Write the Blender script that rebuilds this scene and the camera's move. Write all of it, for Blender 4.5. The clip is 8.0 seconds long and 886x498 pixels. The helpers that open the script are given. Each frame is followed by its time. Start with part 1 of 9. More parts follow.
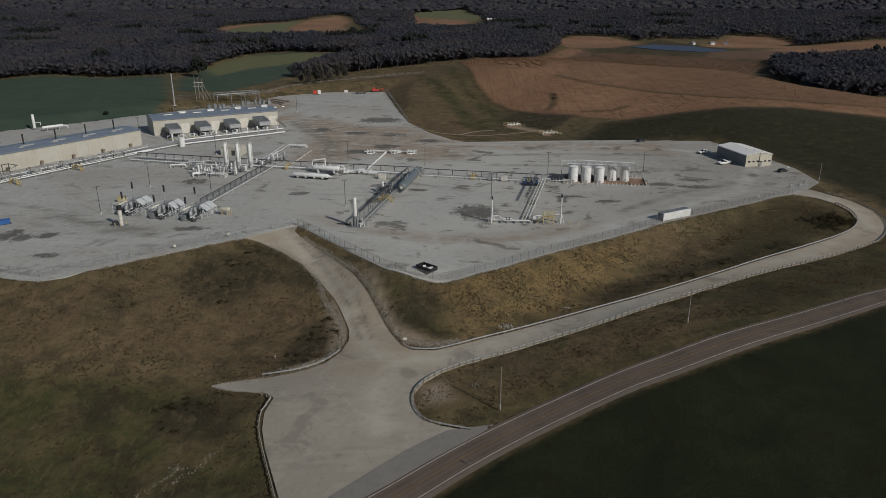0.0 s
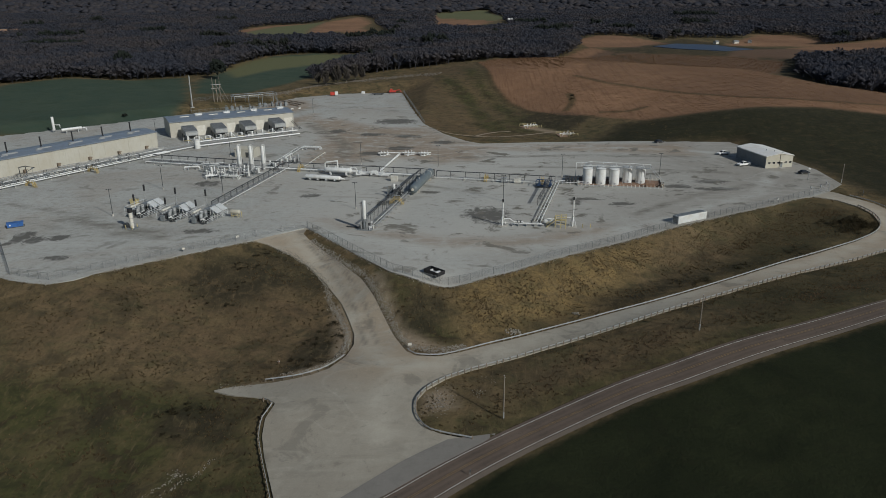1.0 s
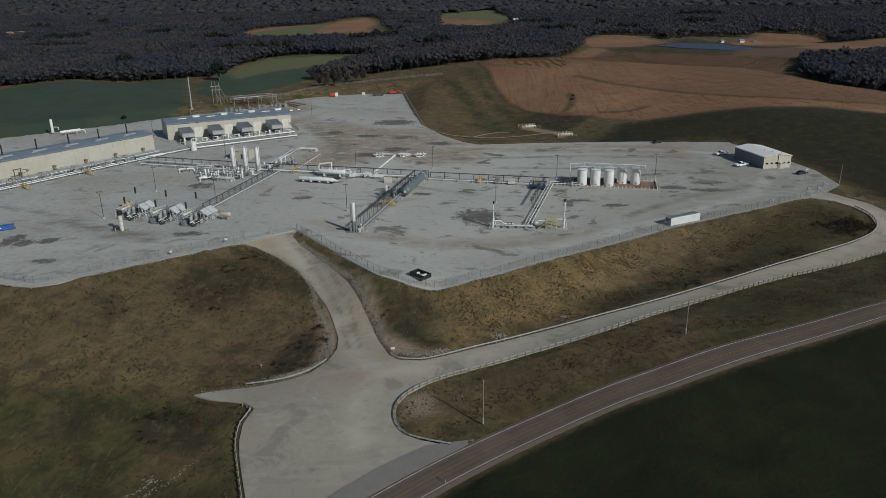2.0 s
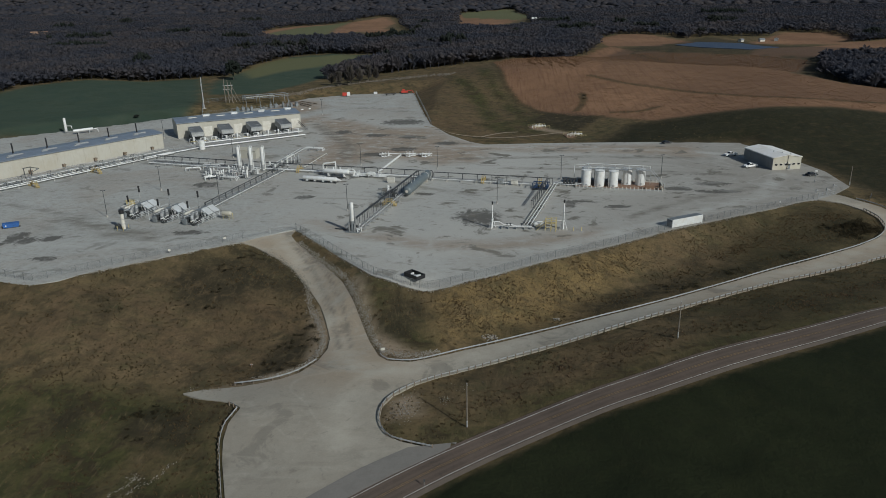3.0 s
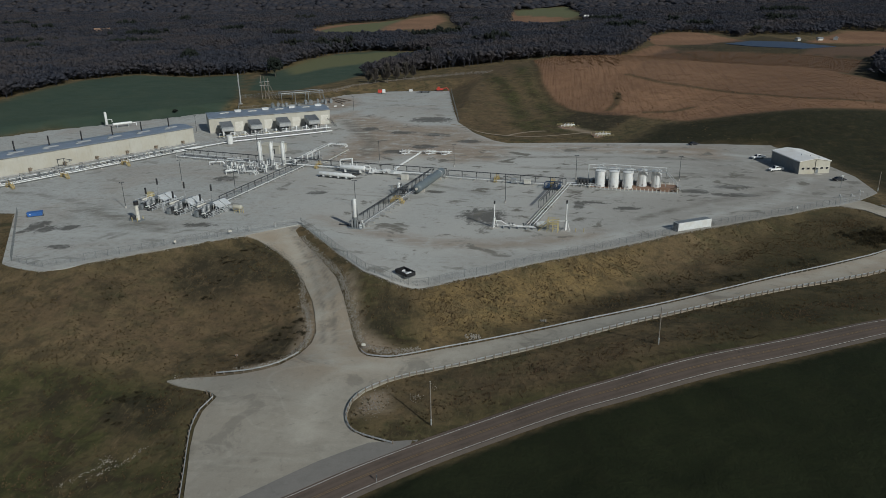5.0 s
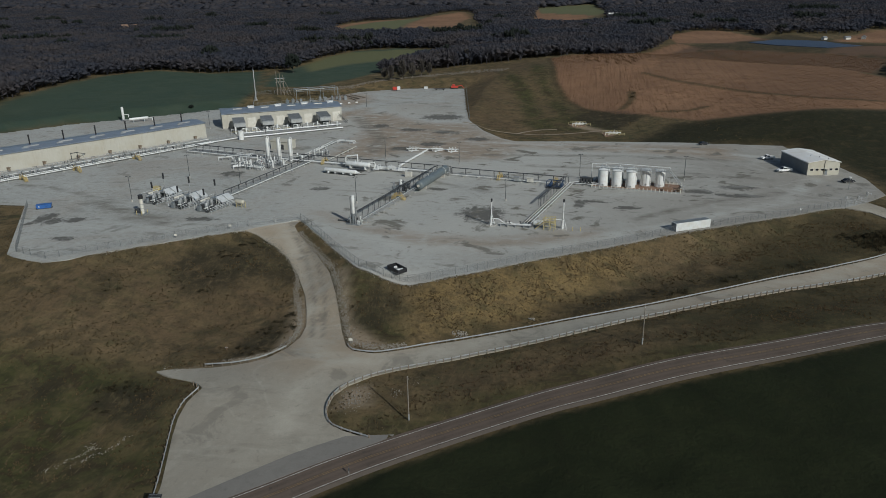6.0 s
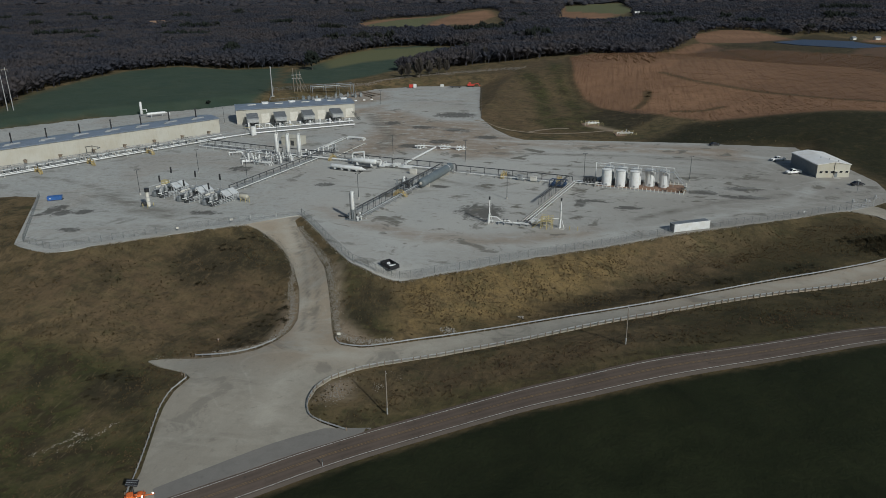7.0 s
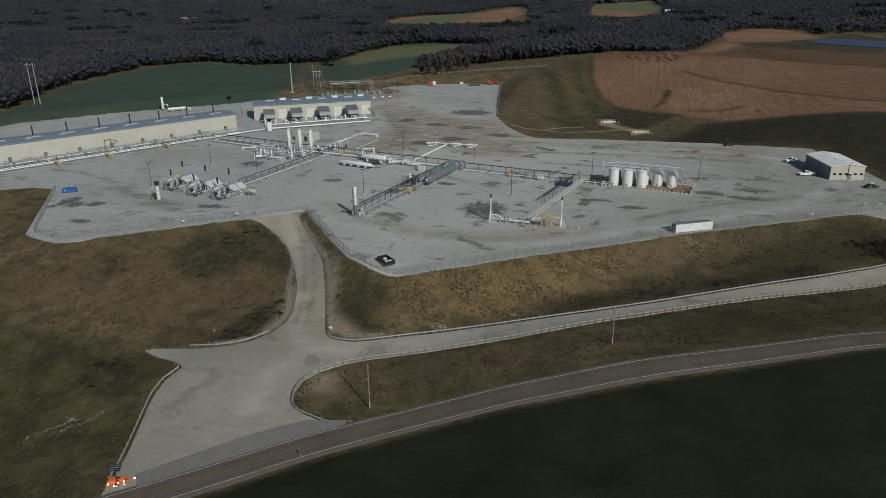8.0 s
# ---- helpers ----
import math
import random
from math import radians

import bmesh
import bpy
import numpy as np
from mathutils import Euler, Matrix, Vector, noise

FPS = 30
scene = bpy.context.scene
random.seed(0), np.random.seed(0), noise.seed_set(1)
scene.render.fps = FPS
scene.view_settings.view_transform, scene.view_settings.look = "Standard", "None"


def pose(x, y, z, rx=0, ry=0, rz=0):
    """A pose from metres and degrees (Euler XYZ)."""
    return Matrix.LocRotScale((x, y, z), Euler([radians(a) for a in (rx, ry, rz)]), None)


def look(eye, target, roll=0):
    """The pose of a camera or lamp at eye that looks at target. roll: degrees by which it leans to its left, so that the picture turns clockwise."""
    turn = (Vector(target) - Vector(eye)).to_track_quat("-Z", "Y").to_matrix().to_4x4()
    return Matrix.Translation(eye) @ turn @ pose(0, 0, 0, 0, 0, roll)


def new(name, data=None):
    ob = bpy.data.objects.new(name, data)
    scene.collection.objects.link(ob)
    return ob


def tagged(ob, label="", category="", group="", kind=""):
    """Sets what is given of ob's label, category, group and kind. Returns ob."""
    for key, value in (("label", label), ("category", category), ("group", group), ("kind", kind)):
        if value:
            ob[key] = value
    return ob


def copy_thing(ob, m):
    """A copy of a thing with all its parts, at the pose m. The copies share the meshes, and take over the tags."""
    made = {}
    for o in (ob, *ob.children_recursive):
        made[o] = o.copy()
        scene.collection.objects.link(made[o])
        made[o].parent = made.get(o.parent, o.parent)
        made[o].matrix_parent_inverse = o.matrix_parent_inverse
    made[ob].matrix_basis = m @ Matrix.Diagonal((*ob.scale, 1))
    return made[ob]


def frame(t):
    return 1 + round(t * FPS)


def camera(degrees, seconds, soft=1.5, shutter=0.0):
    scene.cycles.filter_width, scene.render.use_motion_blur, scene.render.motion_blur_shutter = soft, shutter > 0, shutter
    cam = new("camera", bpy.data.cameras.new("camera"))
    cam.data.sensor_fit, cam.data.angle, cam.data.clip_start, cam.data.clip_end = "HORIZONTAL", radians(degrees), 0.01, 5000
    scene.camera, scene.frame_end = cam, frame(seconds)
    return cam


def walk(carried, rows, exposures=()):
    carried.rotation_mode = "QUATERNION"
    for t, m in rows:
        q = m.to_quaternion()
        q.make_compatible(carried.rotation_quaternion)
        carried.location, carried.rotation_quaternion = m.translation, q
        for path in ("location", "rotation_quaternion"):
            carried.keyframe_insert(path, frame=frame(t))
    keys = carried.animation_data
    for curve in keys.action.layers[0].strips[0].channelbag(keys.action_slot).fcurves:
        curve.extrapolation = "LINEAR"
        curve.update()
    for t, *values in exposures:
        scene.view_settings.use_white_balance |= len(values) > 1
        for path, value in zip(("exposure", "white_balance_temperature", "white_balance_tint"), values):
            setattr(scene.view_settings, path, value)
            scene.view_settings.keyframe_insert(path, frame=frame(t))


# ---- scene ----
# ---------------------------------------------------------------- camera and its way
cam = camera(63.7, 8.0, soft=0.75)
PATH = [
    (0, (0.083, 0.997, 70.035), (0.079, 2.877, 69.354), 0.0),
    (0.5, (1.767, 2.427, 70.017), (1.731, 4.308, 69.336), -0.3),
    (1, (3.877, 3.727, 70.013), (3.811, 5.607, 69.333), -0.5),
    (1.5, (6.595, 4.786, 70.021), (6.519, 6.666, 69.342), -0.7),
    (3, (16.283, 6.931, 70.01), (16.137, 8.806, 69.33), -1.0),
    (3.5, (19.99, 7.442, 69.989), (19.806, 9.314, 69.308), -1.1),
    (4, (23.993, 7.841, 69.974), (23.772, 9.708, 69.291), -1.1),
    (4.5, (28.169, 8.186, 69.959), (27.911, 10.048, 69.276), -1.1),
    (6, (40.964, 9.186, 69.936), (40.603, 11.029, 69.247), -1.0),
    (6.5, (45.307, 9.461, 69.942), (44.914, 11.296, 69.25), -0.9),
    (7, (49.65, 9.888, 69.92), (49.22, 11.714, 69.227), -0.8),
    (7.5, (53.984, 10.454, 69.884), (53.516, 12.269, 69.189), -0.8),
    (8, (58.314, 11.079, 69.878), (57.807, 12.883, 69.18), -0.7),
]
walk(cam, [(t, look(eye, target, roll)) for t, eye, target, roll in PATH],
     exposures=[(0, -0.33, 6450, 10), (0.7, -0.29, 6350, 8), (1.5, -0.26, 6150, 5), (3, -0.23, 6120, 5), (8, -0.23, 6120, 5)])

# ---------------------------------------------------------------- daylight: low clear autumn sun
SUN_ELEVATION, SUN_ROTATION = radians(32), radians(134)
world = bpy.data.worlds.new("sky")
scene.world = world
world.use_nodes = True
wn = world.node_tree
sky = wn.nodes.new("ShaderNodeTexSky")
sky.sky_type, sky.sun_disc = "NISHITA", False
sky.sun_elevation, sky.sun_rotation = SUN_ELEVATION, SUN_ROTATION
wn.links.new(sky.outputs["Color"], wn.nodes["Background"].inputs["Color"])
wn.nodes["Background"].inputs["Strength"].default_value = 0.06
sun = new("sun", bpy.data.lights.new("sun", "SUN"))
sun.data.energy, sun.data.angle, sun.data.color = 3.6, radians(0.55), (1.0, 0.97, 0.92)
sun_way = Vector((math.sin(SUN_ROTATION) * math.cos(SUN_ELEVATION), math.cos(SUN_ROTATION) * math.cos(SUN_ELEVATION), math.sin(SUN_ELEVATION)))
sun.matrix_world = look(sun_way * 300, (0, 0, 0))


# ---------------------------------------------------------------- materials
def material(name, rough=0.8, metal=0.0):
    """A node material with object-space coordinates; gives (material, nodes, links, shader, coordinates)."""
    m = bpy.data.materials.new(name)
    m.use_nodes = True
    nt = m.node_tree
    sh = nt.nodes["Principled BSDF"]
    sh.inputs["Roughness"].default_value, sh.inputs["Metallic"].default_value = rough, metal
    co = nt.nodes.new("ShaderNodeNewGeometry").outputs["Position"]
    return m, nt, sh, co


def noise_of(nt, co, scale, detail=4.0, rough=0.6, stretch=None, warp=0.0):
    if stretch:
        mp = nt.nodes.new("ShaderNodeMapping")
        mp.inputs["Scale"].default_value = stretch[:3]
        if len(stretch) > 3:
            mp.inputs["Rotation"].default_value = (0, 0, stretch[3])
        nt.links.new(co, mp.inputs["Vector"])
        co = mp.outputs["Vector"]
    n = nt.nodes.new("ShaderNodeTexNoise")
    n.inputs["Scale"].default_value, n.inputs["Detail"].default_value = scale, detail
    n.inputs["Roughness"].default_value, n.inputs["Distortion"].default_value = rough, warp
    nt.links.new(co, n.inputs["Vector"])
    return n.outputs["Fac"]


def ramp_of(nt, fac, low, high):
    """A value 0 to 1 as fac goes from low to high."""
    r = nt.nodes.new("ShaderNodeMapRange")
    r.inputs["From Min"].default_value, r.inputs["From Max"].default_value = low, high
    nt.links.new(fac, r.inputs["Value"])
    return r.outputs["Result"]


def mix_of(nt, fac, a, b, blend="MIX"):
    m = nt.nodes.new("ShaderNodeMix")
    m.data_type, m.blend_type = "RGBA", blend
    for key, v in (("Factor", fac), ("A", a), ("B", b)):
        sock = [s for s in m.inputs if s.name == key and s.type in (("VALUE",) if key == "Factor" else ("RGBA",))][0]
        if isinstance(v, (int, float)):
            sock.default_value = v
        elif isinstance(v, tuple):
            sock.default_value = (*v, 1.0)
        else:
            nt.links.new(v, sock)
    return [s for s in m.outputs if s.type == "RGBA"][0]


def times_of(nt, a, b, op="MULTIPLY"):
    m = nt.nodes.new("ShaderNodeMath")
    m.operation = op
    for i, v in enumerate((a, b)):
        if isinstance(v, (int, float)):
            m.inputs[i].default_value = v
        else:
            nt.links.new(v, m.inputs[i])
    return m.outputs[0]


def bump_of(nt, sh, height, strength, distance):
    b = nt.nodes.new("ShaderNodeBump")
    b.inputs["Strength"].default_value, b.inputs["Distance"].default_value = strength, distance
    nt.links.new(height, b.inputs["Height"])
    nt.links.new(b.outputs["Normal"], sh.inputs["Normal"])


def painted(name, colour, rough=0.5, metal=0.0, dirt=0.25, scale=0.6):
    """Coated metal or timber: its colour with weathering at two scales, and some from piece to piece."""
    m, nt, sh, co = material(name, rough, metal)
    a = noise_of(nt, co, scale, 5, 0.65)
    b = noise_of(nt, co, scale * 9, 3, 0.6, (1, 1, 0.25))
    dark = tuple(c * (1 - dirt) * k for c, k in zip(colour, (1.0, 0.96, 0.9)))
    c = mix_of(nt, ramp_of(nt, a, 0.4, 0.68), colour, dark)
    c = mix_of(nt, times_of(nt, ramp_of(nt, b, 0.5, 0.75), 0.5), c, tuple(v * (1 - dirt) for v in dark))
    info = nt.nodes.new("ShaderNodeObjectInfo").outputs["Random"]
    c = mix_of(nt, times_of(nt, info, 0.12), c, dark)
    nt.links.new(c, sh.inputs["Base Color"])
    nt.links.new(ramp_of(nt, b, -1.2, 1.2 + rough), sh.inputs["Roughness"]) if rough < 0.3 else None
    bump_of(nt, sh, b, 0.15, 0.01)
    return m


def gravel(name, light, dark, brown, patch=1.0, stained=False):
    """Compacted limestone: fine grain, wheel scuffs, small damp smudges and earth tracked over it."""
    m, nt, sh, co = material(name, 0.92)
    fine = noise_of(nt, co, 3.0, 3, 0.75)
    grain = noise_of(nt, co, 0.55, 6, 0.7)
    broad = noise_of(nt, co, 0.03, 5, 0.6, None, 0.6)
    blot = noise_of(nt, co, 0.085, 5, 0.62, (0.9, 1.1, 1, 0.12), 0.6)
    earth = noise_of(nt, co, 0.022, 6, 0.66, None, 0.8)
    scuff = noise_of(nt, co, 0.16, 6, 0.72, (0.7, 1.35, 1, 0.3), 0.3)
    wheel = noise_of(nt, co, 0.024, 2, 0.5, (0.7, 1.3, 1, 0.35), 1.6)
    c = mix_of(nt, ramp_of(nt, broad, 0.3, 0.7), light, tuple(v * 0.84 for v in light))
    c = mix_of(nt, times_of(nt, ramp_of(nt, grain, 0.46, 0.74), 0.45), c, dark)
    c = mix_of(nt, times_of(nt, ramp_of(nt, earth, 0.45, 0.62), 0.30 * patch), c, brown)
    smudge = times_of(nt, ramp_of(nt, blot, 0.585, 0.635), 0.85 * patch)
    speck = times_of(nt, ramp_of(nt, scuff, 0.59, 0.66), 0.5 * patch)
    if stained:
        at = nt.nodes.new("ShaderNodeAttribute")
        at.attribute_name = "stain"
        sep = nt.nodes.new("ShaderNodeSeparateColor")
        nt.links.new(at.outputs["Color"], sep.inputs["Color"])
        aged = nt.nodes.new("ShaderNodeAttribute")
        aged.attribute_name = "aged"
        old = aged.outputs["Fac"]
        east = nt.nodes.new("ShaderNodeAttribute")
        east.attribute_name = "eastern"
        c = mix_of(nt, times_of(nt, old, ramp_of(nt, earth, 0.15, 0.60)), c, tuple(0.93 * a + 0.16 * b for a, b in zip(light, brown)))
        c = mix_of(nt, times_of(nt, east.outputs["Fac"], ramp_of(nt, earth, 0.05, 0.55)), c, tuple(0.48 * a + 0.24 * b + 0.12 * d for a, b, d in zip(light, brown, dark)))
        soil = times_of(nt, sep.outputs["Red"], ramp_of(nt, scuff, 0.34, 0.50))
        c = mix_of(nt, times_of(nt, soil, 0.85), c, brown)
        c = mix_of(nt, times_of(nt, times_of(nt, sep.outputs["Blue"], ramp_of(nt, blot, 0.66, 0.40)), 0.55), c, tuple(v * 1.18 for v in light))
        rut = times_of(nt, at.outputs["Alpha"], ramp_of(nt, scuff, 0.36, 0.60))
        c = mix_of(nt, times_of(nt, rut, 0.85), c, tuple(v * 1.05 for v in dark))
        rag = noise_of(nt, co, 0.30, 6, 0.7, (1, 0.8, 1, 0.2), 1.0)
        ragged = times_of(nt, times_of(nt, rag, 2.6), -1.3, "ADD")
        wet = ramp_of(nt, times_of(nt, sep.outputs["Green"], ragged, "ADD"), 0.22, 0.60)
        wet = times_of(nt, wet, ramp_of(nt, sep.outputs["Green"], 0.02, 0.15))
        c = mix_of(nt, times_of(nt, wet, 0.9), c, (0.068, 0.063, 0.054))
        smudge = times_of(nt, smudge, times_of(nt, times_of(nt, old, 0.6), 0.55, "ADD"))
        speck = times_of(nt, speck, times_of(nt, times_of(nt, old, 0.6), 0.4, "ADD"))
    c = mix_of(nt, smudge, c, dark)
    c = mix_of(nt, speck, c, dark)
    lines = times_of(nt, ramp_of(nt, wheel, 0.475, 0.495), ramp_of(nt, wheel, 0.52, 0.50))
    thin = noise_of(nt, co, 0.055, 5, 0.62, (0.45, 1.9, 1, -0.12), 1.1)
    c = mix_of(nt, times_of(nt, ramp_of(nt, thin, 0.60, 0.68), 0.3 * patch), c, tuple(v * 0.95 for v in dark))
    c = mix_of(nt, times_of(nt, lines, 0.22 * patch), c, tuple(v * 1.12 for v in light))
    smear = noise_of(nt, co, 0.36, 7, 0.75, None, 0.6)
    c = mix_of(nt, times_of(nt, ramp_of(nt, smear, 0.58, 0.68), 0.5), c, dark)
    c = mix_of(nt, times_of(nt, ramp_of(nt, smear, 0.44, 0.30), 0.3), c, tuple(min(v * 1.25, 0.6) for v in light))
    c = mix_of(nt, times_of(nt, ramp_of(nt, fine, 0.3, 0.8), 0.3), c, dark)
    nt.links.new(c, sh.inputs["Base Color"])
    bump_of(nt, sh, times_of(nt, fine, grain, "ADD"), 0.6, 0.06)
    return m


GRAVEL = gravel("pad gravel", (0.430, 0.427, 0.392), (0.140, 0.128, 0.102), (0.270, 0.198, 0.132), 1.0, True)
ROAD_GRAVEL = gravel("road gravel", (0.385, 0.354, 0.288), (0.150, 0.135, 0.108), (0.315, 0.250, 0.175), 1.0, True)


SHOULDER = gravel("shoulder gravel", (0.165, 0.130, 0.098), (0.09, 0.072, 0.056), (0.13, 0.10, 0.072), 0.7)


TRACK = gravel("tan track", (0.30, 0.235, 0.165), (0.16, 0.125, 0.085), (0.24, 0.18, 0.12), 0.8)


def ground_material():
    """Rough autumn grass and weeds; the sheet's zones set stubble, pasture, bare earth and winter crop apart."""
    m, nt, sh, co = material("ground cover", 0.95)
    at = nt.nodes.new("ShaderNodeAttribute")
    at.attribute_name = "zone"
    sep = nt.nodes.new("ShaderNodeSeparateColor")
    nt.links.new(at.outputs["Color"], sep.inputs["Color"])
    stubble, pasture, earth, crop = sep.outputs["Red"], sep.outputs["Green"], sep.outputs["Blue"], at.outputs["Alpha"]
    cov = nt.nodes.new("ShaderNodeAttribute")
    cov.attribute_name = "cover"
    csep = nt.nodes.new("ShaderNodeSeparateColor")
    nt.links.new(cov.outputs["Color"], csep.inputs["Color"])
    golden, rusty, green, scrub = csep.outputs["Red"], csep.outputs["Green"], csep.outputs["Blue"], cov.outputs["Alpha"]
    tuft = noise_of(nt, co, 1.1, 5, 0.72)
    clump = noise_of(nt, co, 0.26, 6, 0.70, None, 0.5)
    field = noise_of(nt, co, 0.050, 5, 0.62, None, 0.8)
    wide = noise_of(nt, co, 0.014, 4, 0.55)
    straw = noise_of(nt, co, 0.07, 5, 0.7, (1, 2.2, 1, 0.5), 1.0)
    blade = noise_of(nt, co, 0.8, 5, 0.7, (1.6, 0.35, 0.35, 0.6))
    patch = noise_of(nt, co, 0.10, 6, 0.66, (1, 1.3, 1, 0.3), 0.7)
    c = mix_of(nt, ramp_of(nt, field, 0.34, 0.64), (0.100, 0.074, 0.037), (0.162, 0.116, 0.060))
    c = mix_of(nt, times_of(nt, ramp_of(nt, wide, 0.46, 0.62), 0.6), c, (0.082, 0.072, 0.034))
    c = mix_of(nt, times_of(nt, ramp_of(nt, straw, 0.50, 0.74), 0.5), c, (0.190, 0.136, 0.078))
    c = mix_of(nt, times_of(nt, ramp_of(nt, patch, 0.50, 0.60), 0.75), c, (0.050, 0.045, 0.025))
    moss = noise_of(nt, co, 0.075, 5, 0.65, None, 1.0)
    c = mix_of(nt, times_of(nt, ramp_of(nt, moss, 0.54, 0.62), 0.55), c, (0.060, 0.062, 0.028))
    c = mix_of(nt, times_of(nt, ramp_of(nt, patch, 0.44, 0.34), 0.5), c, (0.175, 0.126, 0.072))
    mottle = noise_of(nt, co, 0.19, 5, 0.62, (1, 1, 1, 0.8), 0.9)
    c = mix_of(nt, times_of(nt, ramp_of(nt, mottle, 0.53, 0.61), 0.6), c, (0.050, 0.040, 0.023))
    c = mix_of(nt, times_of(nt, ramp_of(nt, mottle, 0.46, 0.36), 0.4), c, (0.172, 0.120, 0.064))
    gold = mix_of(nt, ramp_of(nt, clump, 0.36, 0.64), (0.205, 0.142, 0.062), (0.105, 0.075, 0.036))
    gold = mix_of(nt, times_of(nt, ramp_of(nt, patch, 0.50, 0.62), 0.55), gold, (0.095, 0.078, 0.036))
    c = mix_of(nt, times_of(nt, golden, ramp_of(nt, straw, 0.30, 0.52)), c, gold)
    russet = mix_of(nt, ramp_of(nt, clump, 0.34, 0.66), (0.142, 0.096, 0.054), (0.076, 0.055, 0.033))
    c = mix_of(nt, times_of(nt, times_of(nt, rusty, 0.75), ramp_of(nt, straw, 0.66, 0.44)), c, russet)
    lush = mix_of(nt, ramp_of(nt, clump, 0.34, 0.66), (0.070, 0.066, 0.026), (0.034, 0.036, 0.015))
    lush = mix_of(nt, times_of(nt, ramp_of(nt, mottle, 0.53, 0.60), 0.75), lush, (0.040, 0.029, 0.017))
    lush = mix_of(nt, times_of(nt, ramp_of(nt, mottle, 0.45, 0.37), 0.5), lush, (0.092, 0.076, 0.034))
    c = mix_of(nt, times_of(nt, green, ramp_of(nt, field, 0.30, 0.54)), c, lush)
    thick = mix_of(nt, ramp_of(nt, clump, 0.36, 0.66), (0.043, 0.036, 0.022), (0.022, 0.020, 0.013))
    c = mix_of(nt, times_of(nt, times_of(nt, scrub, ramp_of(nt, clump, 0.24, 0.50)), 0.85), c, thick)
    c = mix_of(nt, times_of(nt, ramp_of(nt, clump, 0.50, 0.72), 0.5), c, (0.040, 0.034, 0.020))
    c = mix_of(nt, times_of(nt, ramp_of(nt, tuft, 0.50, 0.72), 0.5), c, (0.036, 0.031, 0.018))
    c = mix_of(nt, times_of(nt, ramp_of(nt, blade, 0.44, 0.26), 0.45), c, (0.205, 0.150, 0.084))
    row = noise_of(nt, co, 0.5, 4, 0.6, (1.0, 0.06, 0.06, -0.75))
    s = mix_of(nt, ramp_of(nt, wide, 0.35, 0.65), (0.262, 0.150, 0.086), (0.190, 0.108, 0.063))
    s = mix_of(nt, times_of(nt, ramp_of(nt, patch, 0.45, 0.7), 0.4), s, (0.142, 0.082, 0.050))
    s = mix_of(nt, times_of(nt, ramp_of(nt, row, 0.48, 0.66), 0.5), s, (0.120, 0.069, 0.042))
    s = mix_of(nt, times_of(nt, scrub, 0.85), s, (0.088, 0.060, 0.042))
    c = mix_of(nt, stubble, c, s)
    g = mix_of(nt, ramp_of(nt, field, 0.35, 0.65), (0.042, 0.063, 0.045), (0.058, 0.076, 0.052))
    g = mix_of(nt, times_of(nt, ramp_of(nt, patch, 0.48, 0.66), 0.4), g, (0.038, 0.050, 0.028))
    g = mix_of(nt, times_of(nt, golden, 0.75), g, (0.135, 0.130, 0.062))
    c = mix_of(nt, pasture, c, g)
    d = mix_of(nt, ramp_of(nt, clump, 0.3, 0.7), (0.30, 0.24, 0.17), (0.20, 0.15, 0.10))
    c = mix_of(nt, earth, c, d)
    k = mix_of(nt, ramp_of(nt, field, 0.3, 0.7), (0.011, 0.014, 0.006), (0.024, 0.028, 0.012))
    k = mix_of(nt, times_of(nt, ramp_of(nt, tuft, 0.42, 0.7), 0.6), k, (0.011, 0.013, 0.006))
    k = mix_of(nt, times_of(nt, ramp_of(nt, clump, 0.52, 0.7), 0.5), k, (0.016, 0.016, 0.008))
    k = mix_of(nt, times_of(nt, ramp_of(nt, patch, 0.46, 0.34), 0.25), k, (0.030, 0.032, 0.013))
    c = mix_of(nt, crop, c, k)
    nt.links.new(c, sh.inputs["Base Color"])
    bump_of(nt, sh, times_of(nt, tuft, clump, "ADD"), 0.7, 0.3)
    sh.inputs["Specular IOR Level"].default_value = 0.1
    return m


GROUND = ground_material()


def asphalt_material():
    m, nt, sh, co = material("worn asphalt", 0.9)
    fine = noise_of(nt, co, 4.0, 3, 0.7)
    wear = noise_of(nt, co, 0.12, 6, 0.65, None, 0.5)
    crack = noise_of(nt, co, 0.5, 6, 0.8, None, 1.5)
    at = nt.nodes.new("ShaderNodeAttribute")
    at.attribute_name = "across"
    track = times_of(nt, times_of(nt, times_of(nt, at.outputs["Fac"], 0.0, "ABSOLUTE"), -0.95, "ADD"), 4.33)
    track = ramp_of(nt, times_of(nt, track, 0.0, "COSINE"), -0.6, 1.0)
    c = mix_of(nt, ramp_of(nt, wear, 0.35, 0.65), (0.122, 0.092, 0.072), (0.082, 0.063, 0.050))
    c = mix_of(nt, times_of(nt, track, 0.4), c, (0.155, 0.114, 0.085))
    c = mix_of(nt, times_of(nt, ramp_of(nt, crack, 0.58, 0.64), 0.6), c, (0.040, 0.037, 0.035))
    c = mix_of(nt, times_of(nt, ramp_of(nt, fine, 0.4, 0.8), 0.25), c, (0.17, 0.145, 0.12))
    nt.links.new(c, sh.inputs["Base Color"])
    bump_of(nt, sh, fine, 0.3, 0.02)
    sh.inputs["Specular IOR Level"].default_value = 0.15
    return m


